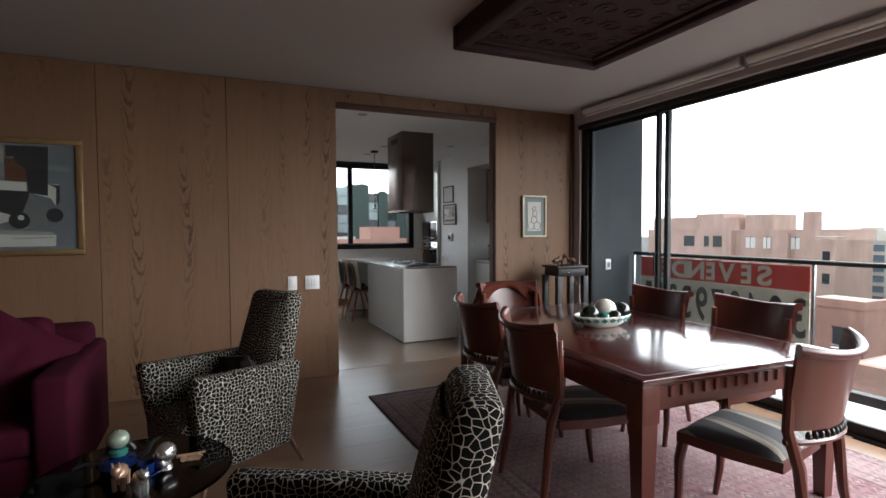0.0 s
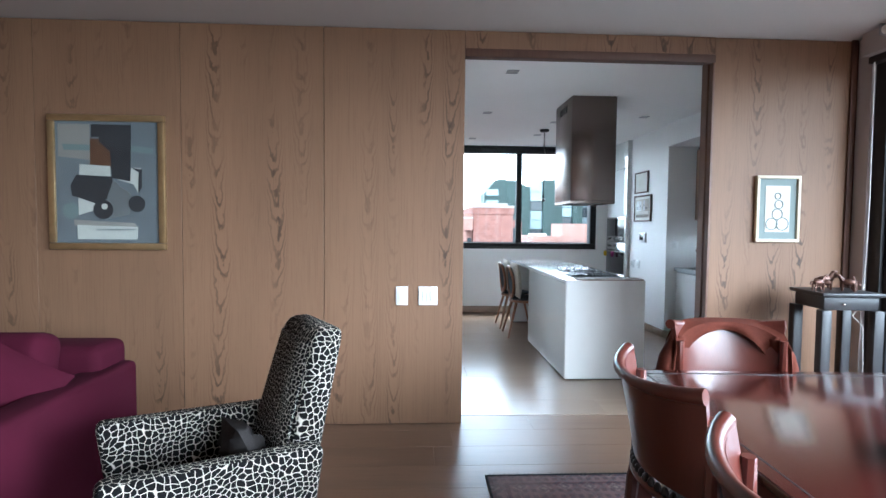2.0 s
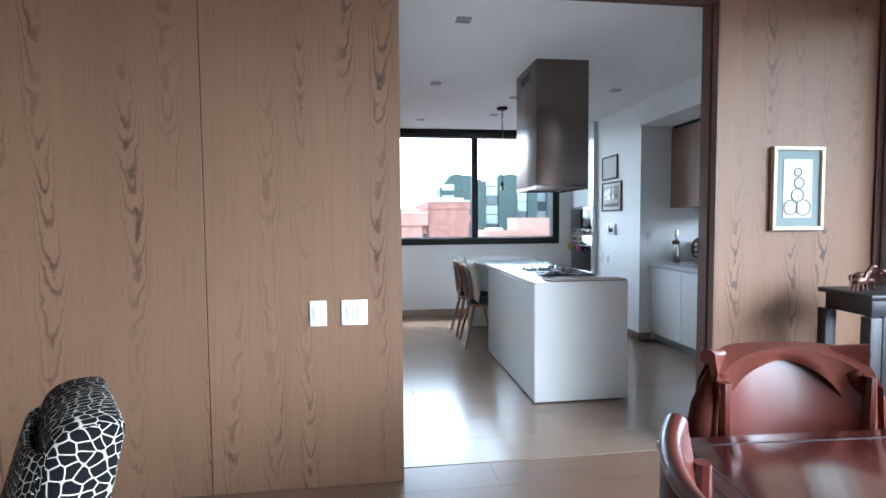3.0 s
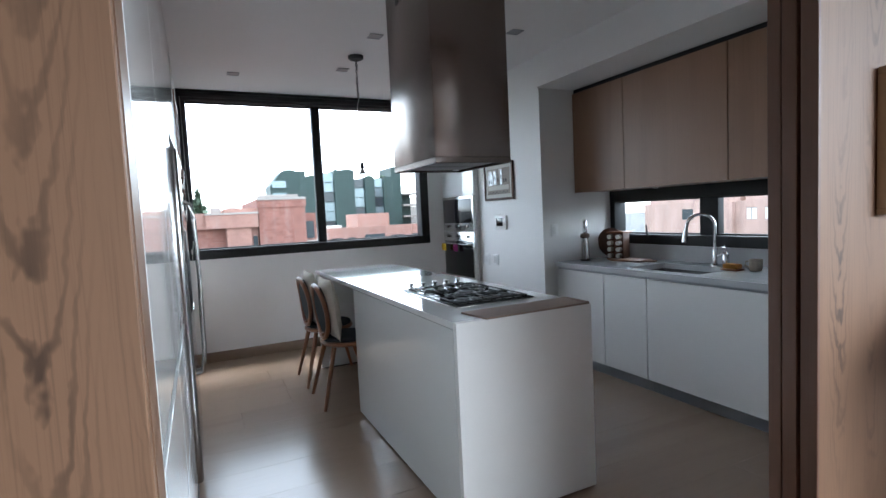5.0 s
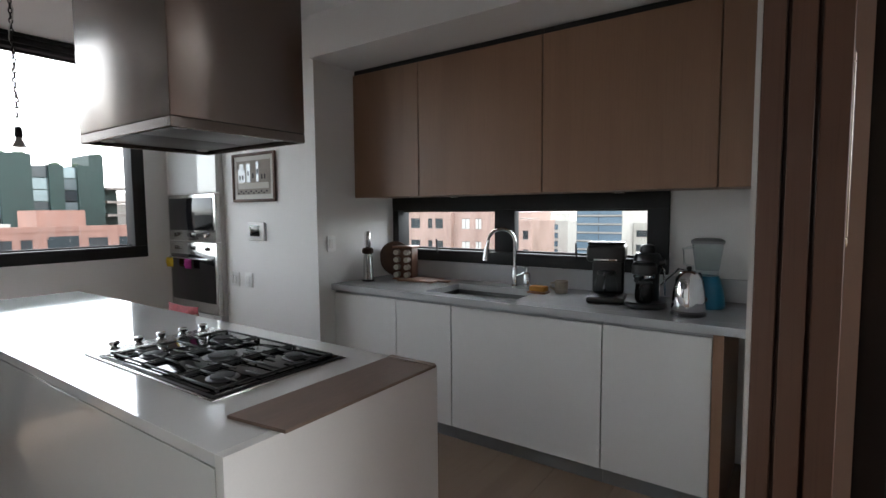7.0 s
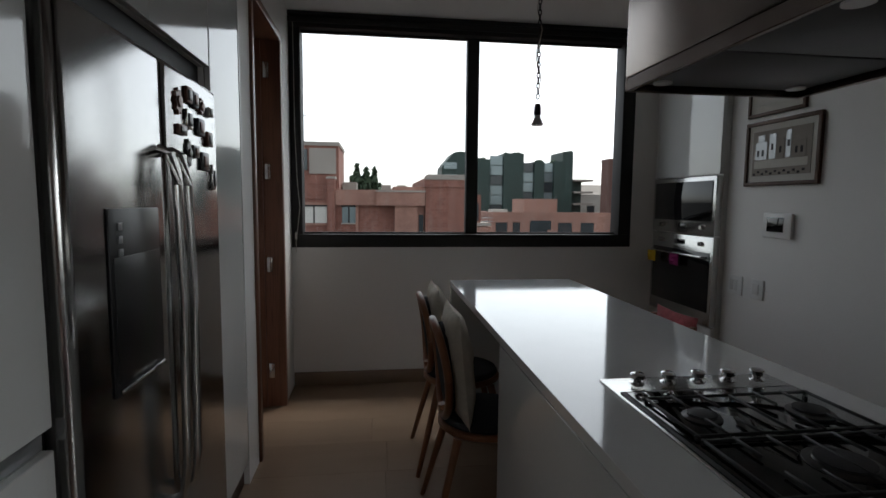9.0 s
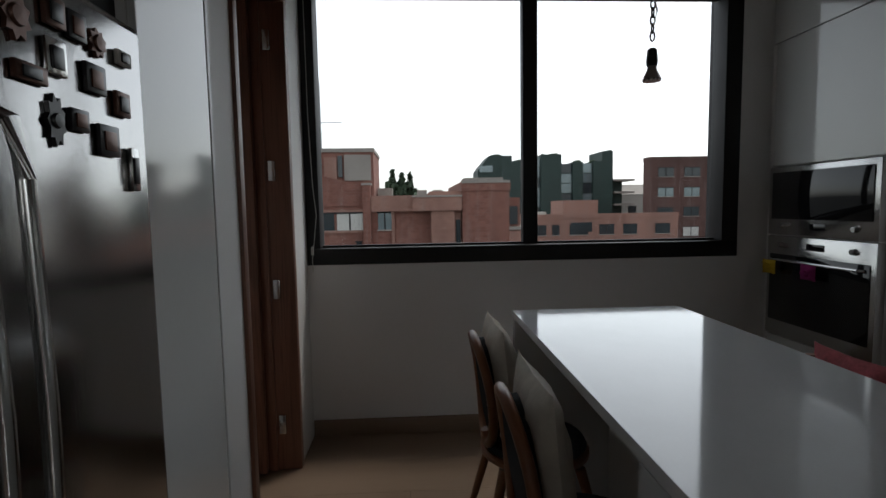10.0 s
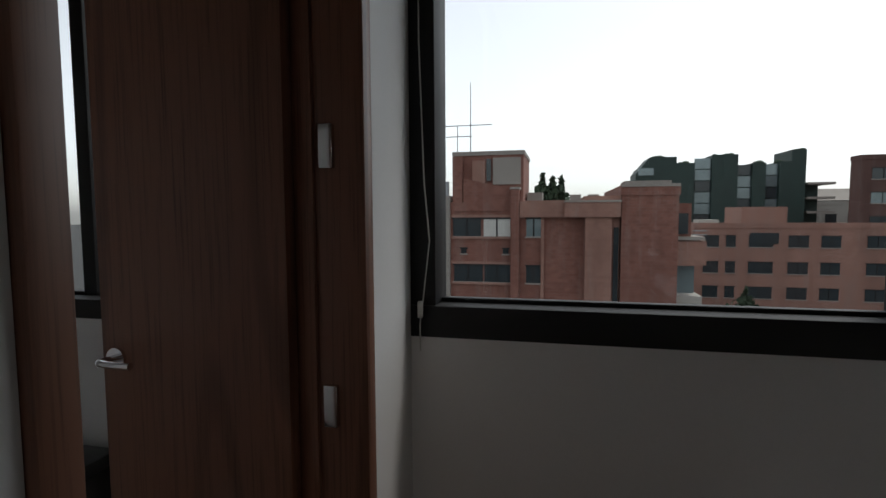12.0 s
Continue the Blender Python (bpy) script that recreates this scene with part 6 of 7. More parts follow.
for i, (x, y, a, k) in enumerate(((-0.13, -0.03, 10, 1.0), (-0.04, 0.03, -20, 0.9), (0.05, -0.04, 150, 1.05), (0.13, 0.02, 60, 0.85), (0.0, 0.11, 0, 1.15))):
    f = bmesh.new()
    ball(f, (0, 0, 0.052), (0.04, 0.019, 0.022), 12, 8)
    rod(f, (0.026, 0, 0.06), (0.046, 0, 0.092), 0.013, 0.009, 8)
    ball(f, (0.056, 0, 0.095), (0.018, 0.009, 0.010), 10, 6)
    for lx in (-0.026, 0.026):
        for ly in (-0.011, 0.011):
            rod(f, (lx, ly, 0.048), (lx * 1.15, ly, 0.0), 0.007, 0.005, 6)
    tube(f, [(-0.036, 0, 0.06), (-0.052, 0, 0.055), (-0.056, 0, 0.035)], 0.005, 6)
    single("animal_figurine", f, BRONZE, "small dark bronze animal figurine on the black stand", "figurine", pose(3.60, 4.93, 1.0105, 0, 0, -6) @ pose(x, y, 0, 0, 0, a) @ Matrix.Scale(k, 4), "figurines on the stand")
single("stand_cord", tube(bmesh.new(), [(3.84, 4.98, 2.5), (3.845, 4.975, 1.6), (3.83, 4.97, 1.05), (3.81, 4.96, 0.9), (3.74, 4.95, 0.84), (3.84, 4.975, 0.76), (3.86, 4.98, 0.4)], 0.003, 6), BLIND_WHITE, "thin white blind cord hanging by the pillar", "cord")

# Pictures on the panelling
big = framed("framed_painting", "large gilt-framed abstract painting in greys and browns", 0.76, 0.90, 0.045, 0.035, GILT, BLUE_GREY, BLUE_GREY, pose(-1.59, WALL_Y - 0.001, 1.225), 0.02)
def patch(outline, mat, layer):
    """A flat field of paint over an outline in x and z."""
    q = bmesh.new()
    y = -0.0207 - 0.0004 * layer
    f, k = [q.verts.new((x, y, z)) for x, z in outline], [q.verts.new((x, -0.0204, z)) for x, z in outline]
    q.faces.new(f)
    q.faces.new(k[::-1])
    for i in range(len(f)):
        q.faces.new((f[i], f[(i + 1) % len(f)], k[(i + 1) % len(f)], k[i]))
    part("colour_field", q, mat, big)


patch([(0.065, 0.62), (0.27, 0.60), (0.27, 0.835), (0.065, 0.835)], CONCRETE, 1)
patch([(0.10, 0.665), (0.27, 0.66), (0.27, 0.70), (0.09, 0.705)], MAT_GREEN, 2)
patch([(0.52, 0.66), (0.68, 0.645), (0.68, 0.685), (0.52, 0.70)], MAT_GREEN, 2)
patch([(0.27, 0.55), (0.41, 0.55), (0.41, 0.74), (0.27, 0.74)], RUST_OIL, 3)
patch([(0.28, 0.75), (0.54, 0.77), (0.54, 0.835), (0.28, 0.835)], INK, 4)
patch([(0.33, 0.72), (0.40, 0.66), (0.41, 0.48), (0.53, 0.46), (0.54, 0.78), (0.33, 0.78)], INK, 5)
patch([(0.20, 0.50), (0.40, 0.49), (0.40, 0.56), (0.20, 0.57)], PAPER, 4)
patch([(0.45, 0.47), (0.55, 0.44), (0.58, 0.38), (0.60, 0.55), (0.54, 0.55)], PAPER, 3)
patch([(0.58, 0.38), (0.605, 0.42), (0.605, 0.54), (0.54, 0.55), (0.585, 0.52)], INK, 6)
patch([(0.15, 0.36), (0.30, 0.31), (0.42, 0.36), (0.41, 0.49), (0.18, 0.50), (0.14, 0.43)], INK, 6)
patch([(0.19, 0.23), (0.31, 0.27), (0.30, 0.33), (0.19, 0.35)], PAPER, 5)
patch([(0.36, 0.20), (0.52, 0.24), (0.53, 0.38), (0.47, 0.42), (0.42, 0.47), (0.38, 0.36)], GREY_METAL, 7)
patch([(0.16, 0.20), (0.55, 0.18), (0.57, 0.155), (0.16, 0.16)], CONCRETE, 7)
patch([(0.18, 0.07), (0.57, 0.07), (0.575, 0.155), (0.18, 0.165)], PAPER, 8)
patch([(0.30, 0.128), (0.56, 0.133), (0.56, 0.14), (0.30, 0.136)], GREY_METAL, 9)
for x, z, r, mm, k in ((0.35, 0.27, 0.065, INK, 9), (0.36, 0.29, 0.02, PAPER, 10), (0.57, 0.31, 0.055, INK, 8), (0.14, 0.26, 0.055, MAT_GREEN, 3)):
    patch([(x + r * math.cos(i * math.pi / 9), z + r * math.sin(i * math.pi / 9)) for i in range(18)], mm, k)
gl_b = part("glass", box((0.046, -0.028, 0.046), (0.714, -0.0265, 0.854)), CLEAR, big)
gl_b.visible_shadow = False
small = framed("framed_print", "small pale-framed ink print with grey-green mount", 0.325, 0.475, 0.022, 0.03, PALE_GILT, MAT_GREEN, PAPER, pose(3.283, WALL_Y + 0.003, 1.312), 0.05)
for x, z, r in ((0.12, 0.13, 0.042), (0.20, 0.13, 0.045), (0.16, 0.20, 0.038), (0.17, 0.27, 0.03), (0.16, 0.33, 0.022)):
    part("ink_ring", tube(bmesh.new(), [(x + r * math.cos(k * math.pi / 8), -0.0195, z + r * math.sin(k * math.pi / 8)) for k in range(17)], 0.0035, 5), MAT_GREEN, small)

# Sofa
so = thing("sofa", "burgundy wool sofa with sloping arms", "sofa", pose(-1.92, 3.95, 0))
SW = 1.36
part("base", box((-SW + 0.16, -0.46, 0.11), (SW - 0.16, 0.42, 0.30), 0.025, 3), BURGUNDY, so)
for s in (-1, 1):
    arm = bmesh.new()
    bx(arm, (s * (SW - 0.17), -0.50, 0.09), (s * SW, 0.46, 0.70), 0.035, 3)
    for v in arm.verts:
        if v.co.z > 0.4:
            v.co.z += 0.012 * max(0, (v.co.y + 0.3) / 0.76)
    part("arm", arm, BURGUNDY, so)
    for y in (-0.42, 0.38):
        part("foot", rod(bmesh.new(), (s * (SW - 0.1), y, 0.0), (s * (SW - 0.1), y, 0.095), 0.022, 0.03, 10), OAK_DARK, so)
bk = box((-SW + 0.06, 0.22, 0.28), (SW - 0.06, 0.48, 0.825), 0.05, 3)
part("backrest", bk, BURGUNDY, so)
for s in (-1, 1):
    part("seat_cushion", box((0.003 if s > 0 else -SW + 0.175, -0.48, 0.302), (SW - 0.175 if s > 0 else -0.003, 0.25, 0.45), 0.04, 3), BURGUNDY, so)
    bc = part("back_cushion", box((-0.565, -0.10, -0.23), (0.565, 0.10, 0.235), 0.07, 4), BURGUNDY, so)
    bc.matrix_basis = pose(s * 0.575, 0.135, 0.675, -12, 0, 0)
single("cushion", pillow(0.48, 0.48, 0.16, 16, 0.02, 3), BURGUNDY, "burgundy cushion propped on edge on the sofa", "cushion", pose(-0.90, 3.84, 0.69) @ pose(0, 0, 0, -20, 34, 14))
single("cushion", pillow(0.46, 0.42, 0.15, 16, 0.035, 9), GOLD_SATIN, "shiny gold satin cushion on the burgundy sofa", "cushion", pose(-1.27, 3.62, 0.665) @ pose(0, 0, 0, -30, -14, -6))
single("cushion", pillow(0.44, 0.42, 0.15, 16, 0.035, 12), GOLD_SATIN, "shiny gold satin cushion on the burgundy sofa", "cushion", pose(-1.80, 3.72, 0.64) @ pose(0, 0, 0, -34, -6, 6))


# Spotted armchairs: local +y is where the sitter looks
def armchair(label, m):
    c = thing("armchair", label, "armchair", m, "spotted velvet armchairs")
    part("seat_cushion", box((-0.21, -0.22, 0.26), (0.21, 0.36, 0.44), 0.045, 3), SPOTTED_FINE, c)
    part("seat_base", box((-0.205, -0.26, 0.16), (0.205, 0.33, 0.2595), 0.02), SPOTTED, c)
    for s in (-1, 1):
        am = bmesh.new()
        bx(am, (s * 0.215, -0.30, 0.15), (s * 0.31, 0.36, 0.65), 0.028, 3)
        for v in am.verts:
            if v.co.z < 0.35:
                v.co.x -= s * 0.05 * (0.35 - v.co.z) / 0.2
                v.co.y -= 0.06 if v.co.y > 0.1 else -0.05
            else:
                v.co.z += 0.03 * max(0, v.co.y) / 0.36
        part("arm", am, SPOTTED, c)

    bb = bmesh.new()
    bx(bb, (-0.235, -0.37, 0.18), (0.235, -0.25, 1.02), 0.04, 3)
    for v in bb.verts:
        k = (v.co.z - 0.18) / 0.84
        v.co.x *= 1.02 - 0.22 * k
        v.co.y += 0.14 * (1 - k) - 0.06 * k * k
        v.co.z += 0.02 * math.cos(v.co.x * 8) * k
    part("backrest", bb, SPOTTED, c)
    fc = bmesh.new()
    sheet(fc, lambda u, v: Vector(((2 * u - 1) * (0.205 - 0.045 * v), -0.25 + 0.14 * (1 - (0.30 + 0.66 * v)) - 0.06 * (0.3 + 0.66 * v) ** 2 + 0.028 * (1 - (2 * u - 1) ** 4) + 0.004, 0.43 + 0.55 * v)), 10, 14, 0.01)
    part("back_facing", fc, SPOTTED_FINE, c)
    for sx in (-1, 1):
        part("leg", rod(bmesh.new(), (sx * 0.22, 0.25, 0.16), (sx * 0.24, 0.30, 0.0), 0.02, 0.011, 10), OAK_DARK, c)
        part("leg", rod(bmesh.new(), (sx * 0.2, -0.26, 0.2), (sx * 0.23, -0.36, 0.0), 0.02, 0.011, 10), OAK_DARK, c)
    return c


arm_1 = armchair("tall-backed armchair in black and cream spotted velvet", pose(0.145, 3.59, 0, 0, 0, 121))
copy_thing(arm_1, pose(0.35, 1.69, 0, 0, 0, 67))
single("cushion", pillow(0.30, 0.24, 0.11, 12, 0.04, 21), DARK_FUR, "small dark shaggy cushion on the spotted armchair", "cushion", pose(0.145, 3.59, 0, 0, 0, 121) @ pose(0.0, -0.10, 0.565, -24, 8, 0))

# Round glass side table with ornaments
gt = thing("side_table", "round smoked-glass side table on a wooden pedestal", "table", pose(-0.21, 2.74, 0))
part("top", lathe(bmesh.new(), [(0.355, 0.438), (0.36, 0.442), (0.36, 0.448), (0.355, 0.452), (0.001, 0.452)], (0, 0, 0), 48), SMOKE, gt)
part("pedestal", box((-0.13, -0.13, 0.0), (0.13, 0.13, 0.40), 0.01), WALNUT, gt)
part("collar", box((-0.16, -0.16, 0.402), (0.16, 0.16, 0.437), 0.006), BLACK_LACQUER, gt)
TZ = 0.4525
teapot = thing("glass_teapot", "cobalt blue glass vessel with curling dark handles", "ornament", pose(-0.27, 2.78, TZ))
part("body", lathe(bmesh.new(), [(0.03, 0), (0.065, 0.012), (0.075, 0.03), (0.06, 0.05), (0.02, 0.06), (0.001, 0.061)], (0, 0, 0), 24), COBALT, teapot)
part("handle", tube(bmesh.new(), [(0.06, 0.02, 0.03), (0.10, 0.03, 0.05), (0.115, 0.04, 0.08), (0.145, 0.045, 0.095)], [0.012, 0.009, 0.006, 0.004], 8), BLACK_LACQUER, teapot)
part("spout", tube(bmesh.new(), [(-0.06, 0, 0.03), (-0.11, 0, 0.045), (-0.15, -0.01, 0.035)], [0.012, 0.007, 0.004], 8), BLACK_LACQUER, teapot)
part("stem", lathe(bmesh.new(), [(0.02, 0.055), (0.034, 0.066), (0.036, 0.082), (0.026, 0.09), (0.001, 0.09)], (0, 0, 0), 18), TEAL_BAND, teapot)
for sx, lean in ((-1, 0.4), (1, 1.0)):
    part("curl", tube(bmesh.new(), [(sx * (0.03 + 0.02 * math.cos(k * 0.6) * (1 - k / 14)), 0.02 * lean, 0.07 + 0.006 * k + 0.014 * math.sin(k * 0.6)) for k in range(9)], [0.011 - 0.0008 * k for k in range(9)], 8), BLACK_LACQUER, teapot)
pearl = single("shell_ball", ball(bmesh.new(), (0, 0, 0), (0.041, 0.041, 0.037), 20, 14), PEARL, "iridescent shell ball resting on the blue glass vessel", "ornament", pose(-0.27, 2.78, TZ + 0.126))


def trinket(name, label, kind, x, y, mat, k):
    f = bmesh.new()
    if kind == "skull":
        ball(f, (0, 0, 0.062), (0.036, 0.042, 0.038), 16, 12)
        bx(f, (-0.02, -0.035, 0.01), (0.02, 0.01, 0.045), 0.008)
        for s in (-1, 1):
            ball(f, (s * 0.016, -0.037, 0.06), (0.010, 0.006, 0.011), 8, 6)
        rod(f, (0, 0, 0), (0, 0, 0.02), 0.026, 0.02, 12)
    elif kind == "animal":
        ball(f, (0, 0, 0.055), (0.05, 0.026, 0.03), 14, 10)
        ball(f, (0.05, 0, 0.085), (0.026, 0.02, 0.022), 12, 8)
        rod(f, (0.06, 0.008, 0.10), (0.062, 0.012, 0.12), 0.006, 0.002, 6)
        rod(f, (0.06, -0.008, 0.10), (0.062, -0.012, 0.12), 0.006, 0.002, 6)
        for lx in (-0.03, 0.03):
            for ly in (-0.014, 0.014):
                rod(f, (lx, ly, 0.05), (lx, ly, 0), 0.011, 0.009, 8)
    elif kind == "cup":
        lathe(f, [(0.022, 0), (0.03, 0.006), (0.034, 0.05), (0.03, 0.05), (0.024, 0.01), (0.001, 0.009)], (0, 0, 0), 18)
        tube(f, [(0.05 * math.cos(k * 0.5), 0.05 * math.sin(k * 0.5), 0.005) for k in range(14)], 0.004, 6)
    else:
        bx(f, (-0.02, -0.015, 0), (0.02, 0.015, 0.018), 0.004)
        rod(f, (-0.06, 0, 0.024), (0.06, 0.01, 0.026), 0.008, 0.005, 10)
        rod(f, (-0.05, 0.02, 0.02), (0.05, -0.02, 0.022), 0.006, 0.004, 8)
        for s in (-1, 1):
            rod(f, (s * 0.03, -0.014, 0.014), (s * 0.03, 0.014, 0.014), 0.014, seg=12)
    return single(name, f, mat, label, "ornament", pose(x, y, TZ, 0, 0, 40 * x * 10) @ Matrix.Scale(k, 4), "ornaments on the side table")


trinket("skull_ornament", "engraved silver skull ornament on the glass table", "skull", -0.10, 2.72, SILVER, 1.05)
trinket("animal_ornament", "pink and gold enamel animal ornament", "animal", -0.24, 2.62, COPPER_PINK, 1.0)
trinket("animal_ornament", "engraved silver animal ornament", "animal", -0.17, 2.55, SILVER, 0.9)
trinket("glass_cup", "small dark blue glass cup with a metal ring", "cup", -0.165, 2.70, COBALT, 0.9)
trinket("toy_cannon", "small brass and steel toy cannon", "cannon", -0.01, 2.76, COPPER_PINK, 0.9)

ct = thing("coffee_table", "low red-brown wooden coffee table before the sofa", "table", pose(-1.42, 2.72, 0))
part("top", box((-0.52, -0.38, 0.40), (0.52, 0.38, 0.45), 0.008), MAHOGANY_TOP, ct)
for sx in (-1, 1):
    for sy in (-1, 1):
        part("leg", box((sx * 0.47 - 0.045, sy * 0.33 - 0.045, 0), (sx * 0.47 + 0.045, sy * 0.33 + 0.045, 0.3995), 0.006), MAHOGANY, ct)
for sy in (-1, 1):
    part("apron", box((-0.425, sy * 0.36 - 0.012, 0.30), (0.425, sy * 0.36 + 0.012, 0.3995), 0.004), MAHOGANY, ct)
for sx in (-1, 1):
    part("apron", box((sx * 0.49 - 0.012, -0.285, 0.30), (sx * 0.49 + 0.012, 0.285, 0.3995), 0.004), MAHOGANY, ct)

# ---- outside ----
setting("ground", box((-1500, -1500, -32.5), (1500, 1500, -32)), ASPHALT, "street level far below", "ground")


def building(name, label, x0, x1, y0, y1, top, material, face, rows, base=-32.0, parapet=0.5, recess=0.25):
    """A block with a parapet roof. face: the side that shows (s: low y, w: low x). rows: (z0, z1, [(from, to, pane material), ...])."""
    h = thing(name, label, "building", pose((x0 + x1) / 2, (y0 + y1) / 2, base))
    cx, cy = (x0 + x1) / 2, (y0 + y1) / 2

    def at(a, b):
        return (a[0] - cx, a[1] - cy, a[2] - base), (b[0] - cx, b[1] - cy, b[2] - base)
    part("wall", box(*at((x0, y0, base), (x1, y1, top))), material, h)
    part("roof", box(*at((x0 + 0.3, y0 + 0.3, top), (x1 - 0.3, y1 - 0.3, top + 0.06))), CONCRETE, h)
    for a, b in (((x0 - 0.06, y0 - 0.06, top), (x1 + 0.06, y0 + 0.28, top + parapet)), ((x0 - 0.06, y0 + 0.28, top), (x0 + 0.28, y1, top + parapet))):
        part("parapet", box(*at(a, b)), material, h)
    for z0, z1, spans in rows:
        for p, q, mat in spans:
            if face == "s":
                lo, hi = (p, y0 - 0.05, z0), (q, y0 + 0.02, z1)
                fr = [((p - 0.06, y0 - 0.09, z0 - 0.08), (q + 0.06, y0 - 0.02, z0)), ((p - 0.06, y0 - 0.09, z1), (q + 0.06, y0 - 0.02, z1 + 0.08))]
                mid = ((p + q) / 2 - 0.04, y0 - 0.08, z0), ((p + q) / 2 + 0.04, y0 - 0.02, z1)
            else:
                lo, hi = (x0 - 0.05, p, z0), (x0 + 0.02, q, z1)
                fr = [((x0 - 0.09, p - 0.06, z0 - 0.08), (x0 - 0.02, q + 0.06, z0)), ((x0 - 0.09, p - 0.06, z1), (x0 - 0.02, q + 0.06, z1 + 0.08))]
                mid = (x0 - 0.08, (p + q) / 2 - 0.04, z0), (x0 - 0.02, (p + q) / 2 + 0.04, z1)
            w = part("window", box(*at(lo, hi)), mat, h)
            part("sill", box(*at(*fr[0])), CONCRETE, w)
            part("lintel", box(*at(*fr[1])), BLACK_METAL, w)
            part("mullion", box(*at(*mid)), BLACK_METAL, w)
    return h, at


FW, PW, BW = FAR_WINDOW, PALE_WINDOW, BLIND_WHITE
# Red-brick block facing the kitchen
h, at = building("brick_apartment_block", "red brick apartment block with stepped flat roofs", -4.4, 2.75, 36, 48, 1.45, BRICK_RED, "s",
                 [(0.1, 1.03, [(-4.25, -2.7, FW), (-2.55, -1.1, BW), (-0.25, 0.52, PW)]), (-2.4, -1.5, [(-4.2, -2.6, FW), (-2.5, -1.1, FW), (-0.25, 0.52, FW)]),
                  (-5.4, -4.4, [(-4.2, -2.6, FW), (-2.5, -0.95, BW), (0.1, 1.2, FW)]), (-0.85, -0.6, [(-3.8, -3.5, FW), (-1.5, -1.2, FW)])])
part("tower", box(*at((-4.3, 36.4, 1.5), (-0.45, 41, 4.5))), BRICK_RED, h)
part("tower_cap", box(*at((-4.36, 36.34, 4.5), (-0.4, 41.1, 4.72))), CONCRETE, h)
part("tower_panel", box(*at((-2.1, 36.3, 2.9), (-0.6, 36.42, 4.35))), CONCRETE, h, "weathered concrete panel")
part("tower_slot", box(*at((-2.45, 36.28, 3.1), (-2.2, 36.45, 4.3))), FW, h)
part("pier", box(*at((-1.05, 35.6, -20), (-0.62, 36.0, 2.6))), BRICK_RED, h)
part("pier_cap", box(*at((-1.1, 35.55, 2.6), (-0.57, 36.4, 2.72))), CONCRETE, h)
for z in (1.12, -0.05, -1.42, -2.55):
    part("string_course", box(*at((-4.42, 35.9, z), (-1.06, 36.0, z + 0.13))), BRICK_SALMON, h)
part("roof_beam", box(*at((-0.6, 35.7, 1.12), (2.75, 36.0, 2.0))), BRICK_SALMON, h)
part("pilaster", box(*at((0.52, 35.85, -20), (0.68, 36.0, 1.11))), BRICK_SALMON, h)
part("tower_pier", box(*at((-4.3, 36.1, 1.5), (-3.75, 36.4, 4.45))), BRICK_RED, h)
part("tower_pier", box(*at((-3.2, 36.15, 1.5), (-2.5, 36.4, 4.2))), BRICK_SALMON, h)
wedge = bmesh.new()
for v in prism(wedge, [(0, 0), (3.2, 0), (3.2, 0.25), (0, 0.25)], 0, 1.3).verts:
    v.co.z -= 0.75 * (v.co.x / 3.2) if v.co.z > 1 else 0.0
    v.co += Vector(at((-3.7, 36.1, 1.95), (0, 0, 0))[0])
part("lean_to", wedge, BRICK_RED, h)
part("roof_tank", box(*at((-0.35, 38, 1.9), (0.5, 39.5, 2.5))), CONCRETE, h)
part("mast_base", box(*at((-4.75, 36.2, 2.3), (-4.55, 36.4, 3.1))), GREY_METAL, h)
part("side_pier", box(*at((-4.95, 35.8, -20), (-4.4, 36.6, 2.3))), CONCRETE, h)
h, at = building("brick_stair_block", "red brick stair block with a tall blank wall", 2.75, 4.45, 35.7, 47, 1.7, BRICK_SALMON, "s", [])
part("shaft", box(*at((2.75, 35.35, -20), (4.05, 35.7, 1.1))), BRICK_SALMON, h)
part("corbel", box(*at((1.72, 35.2, 1.12), (4.45, 35.7, 1.88))), BRICK_SALMON, h)
part("corbel_cap", box(*at((1.68, 35.16, 1.88), (4.48, 35.9, 1.98))), CONCRETE, h)
part("slit_window", box(*at((4.15, 35.62, -6.0), (4.4, 35.72, 0.6))), FW, h)
for x in (2.0, 2.9):
    part("roof_vent", box(*at((x, 36.2, 1.98), (x + 0.55, 36.8, 2.3))), CONCRETE, h)
h, at = building("brick_end_block", "red brick end block with stacked corner balconies", 4.5, 7.15, 35.4, 46, 2.2, BRICK_RED, "s", [])
part("balcony", box(*at((7.15, 36.0, -1.3), (8.6, 39, -0.1))), BRICK_SALMON, h)
part("balcony_slab", box(*at((7.1, 35.9, -0.05), (8.5, 39.2, 0.12))), CONCRETE, h)
part("upper_wing", box(*at((7.15, 36.4, -0.05), (7.95, 40, 1.8))), BRICK_RED, h)
part("wing_window", box(*at((7.3, 36.3, 0.25), (7.8, 36.42, 1.3))), FW, h)
for z in (0.2, 0.4):
    part("balcony_rail", box(*at((7.95, 36.0, z), (8.6, 36.06, z + 0.05))), GREY_METAL, h)
part("cornice", box(*at((4.45, 35.3, 2.62), (7.2, 35.75, 2.76))), CONCRETE, h)
part("lower_balcony", box(*at((7.15, 36.2, -3.4), (8.5, 39, -2.9))), PALE_RENDER, h)
part("balcony_window", box(*at((7.2, 36.6, -2.8), (8.2, 36.7, -1.4))), PW, h)
part("vent_ledge", box(*at((4.7, 36, 2.75), (6.9, 38, 2.95))), CONCRETE, h)
for x in (4.9, 5.7, 6.6):
    part("vent_post", box(*at((x, 36.2, 2.6), (x + 0.15, 36.5, 2.76))), CONCRETE, h)
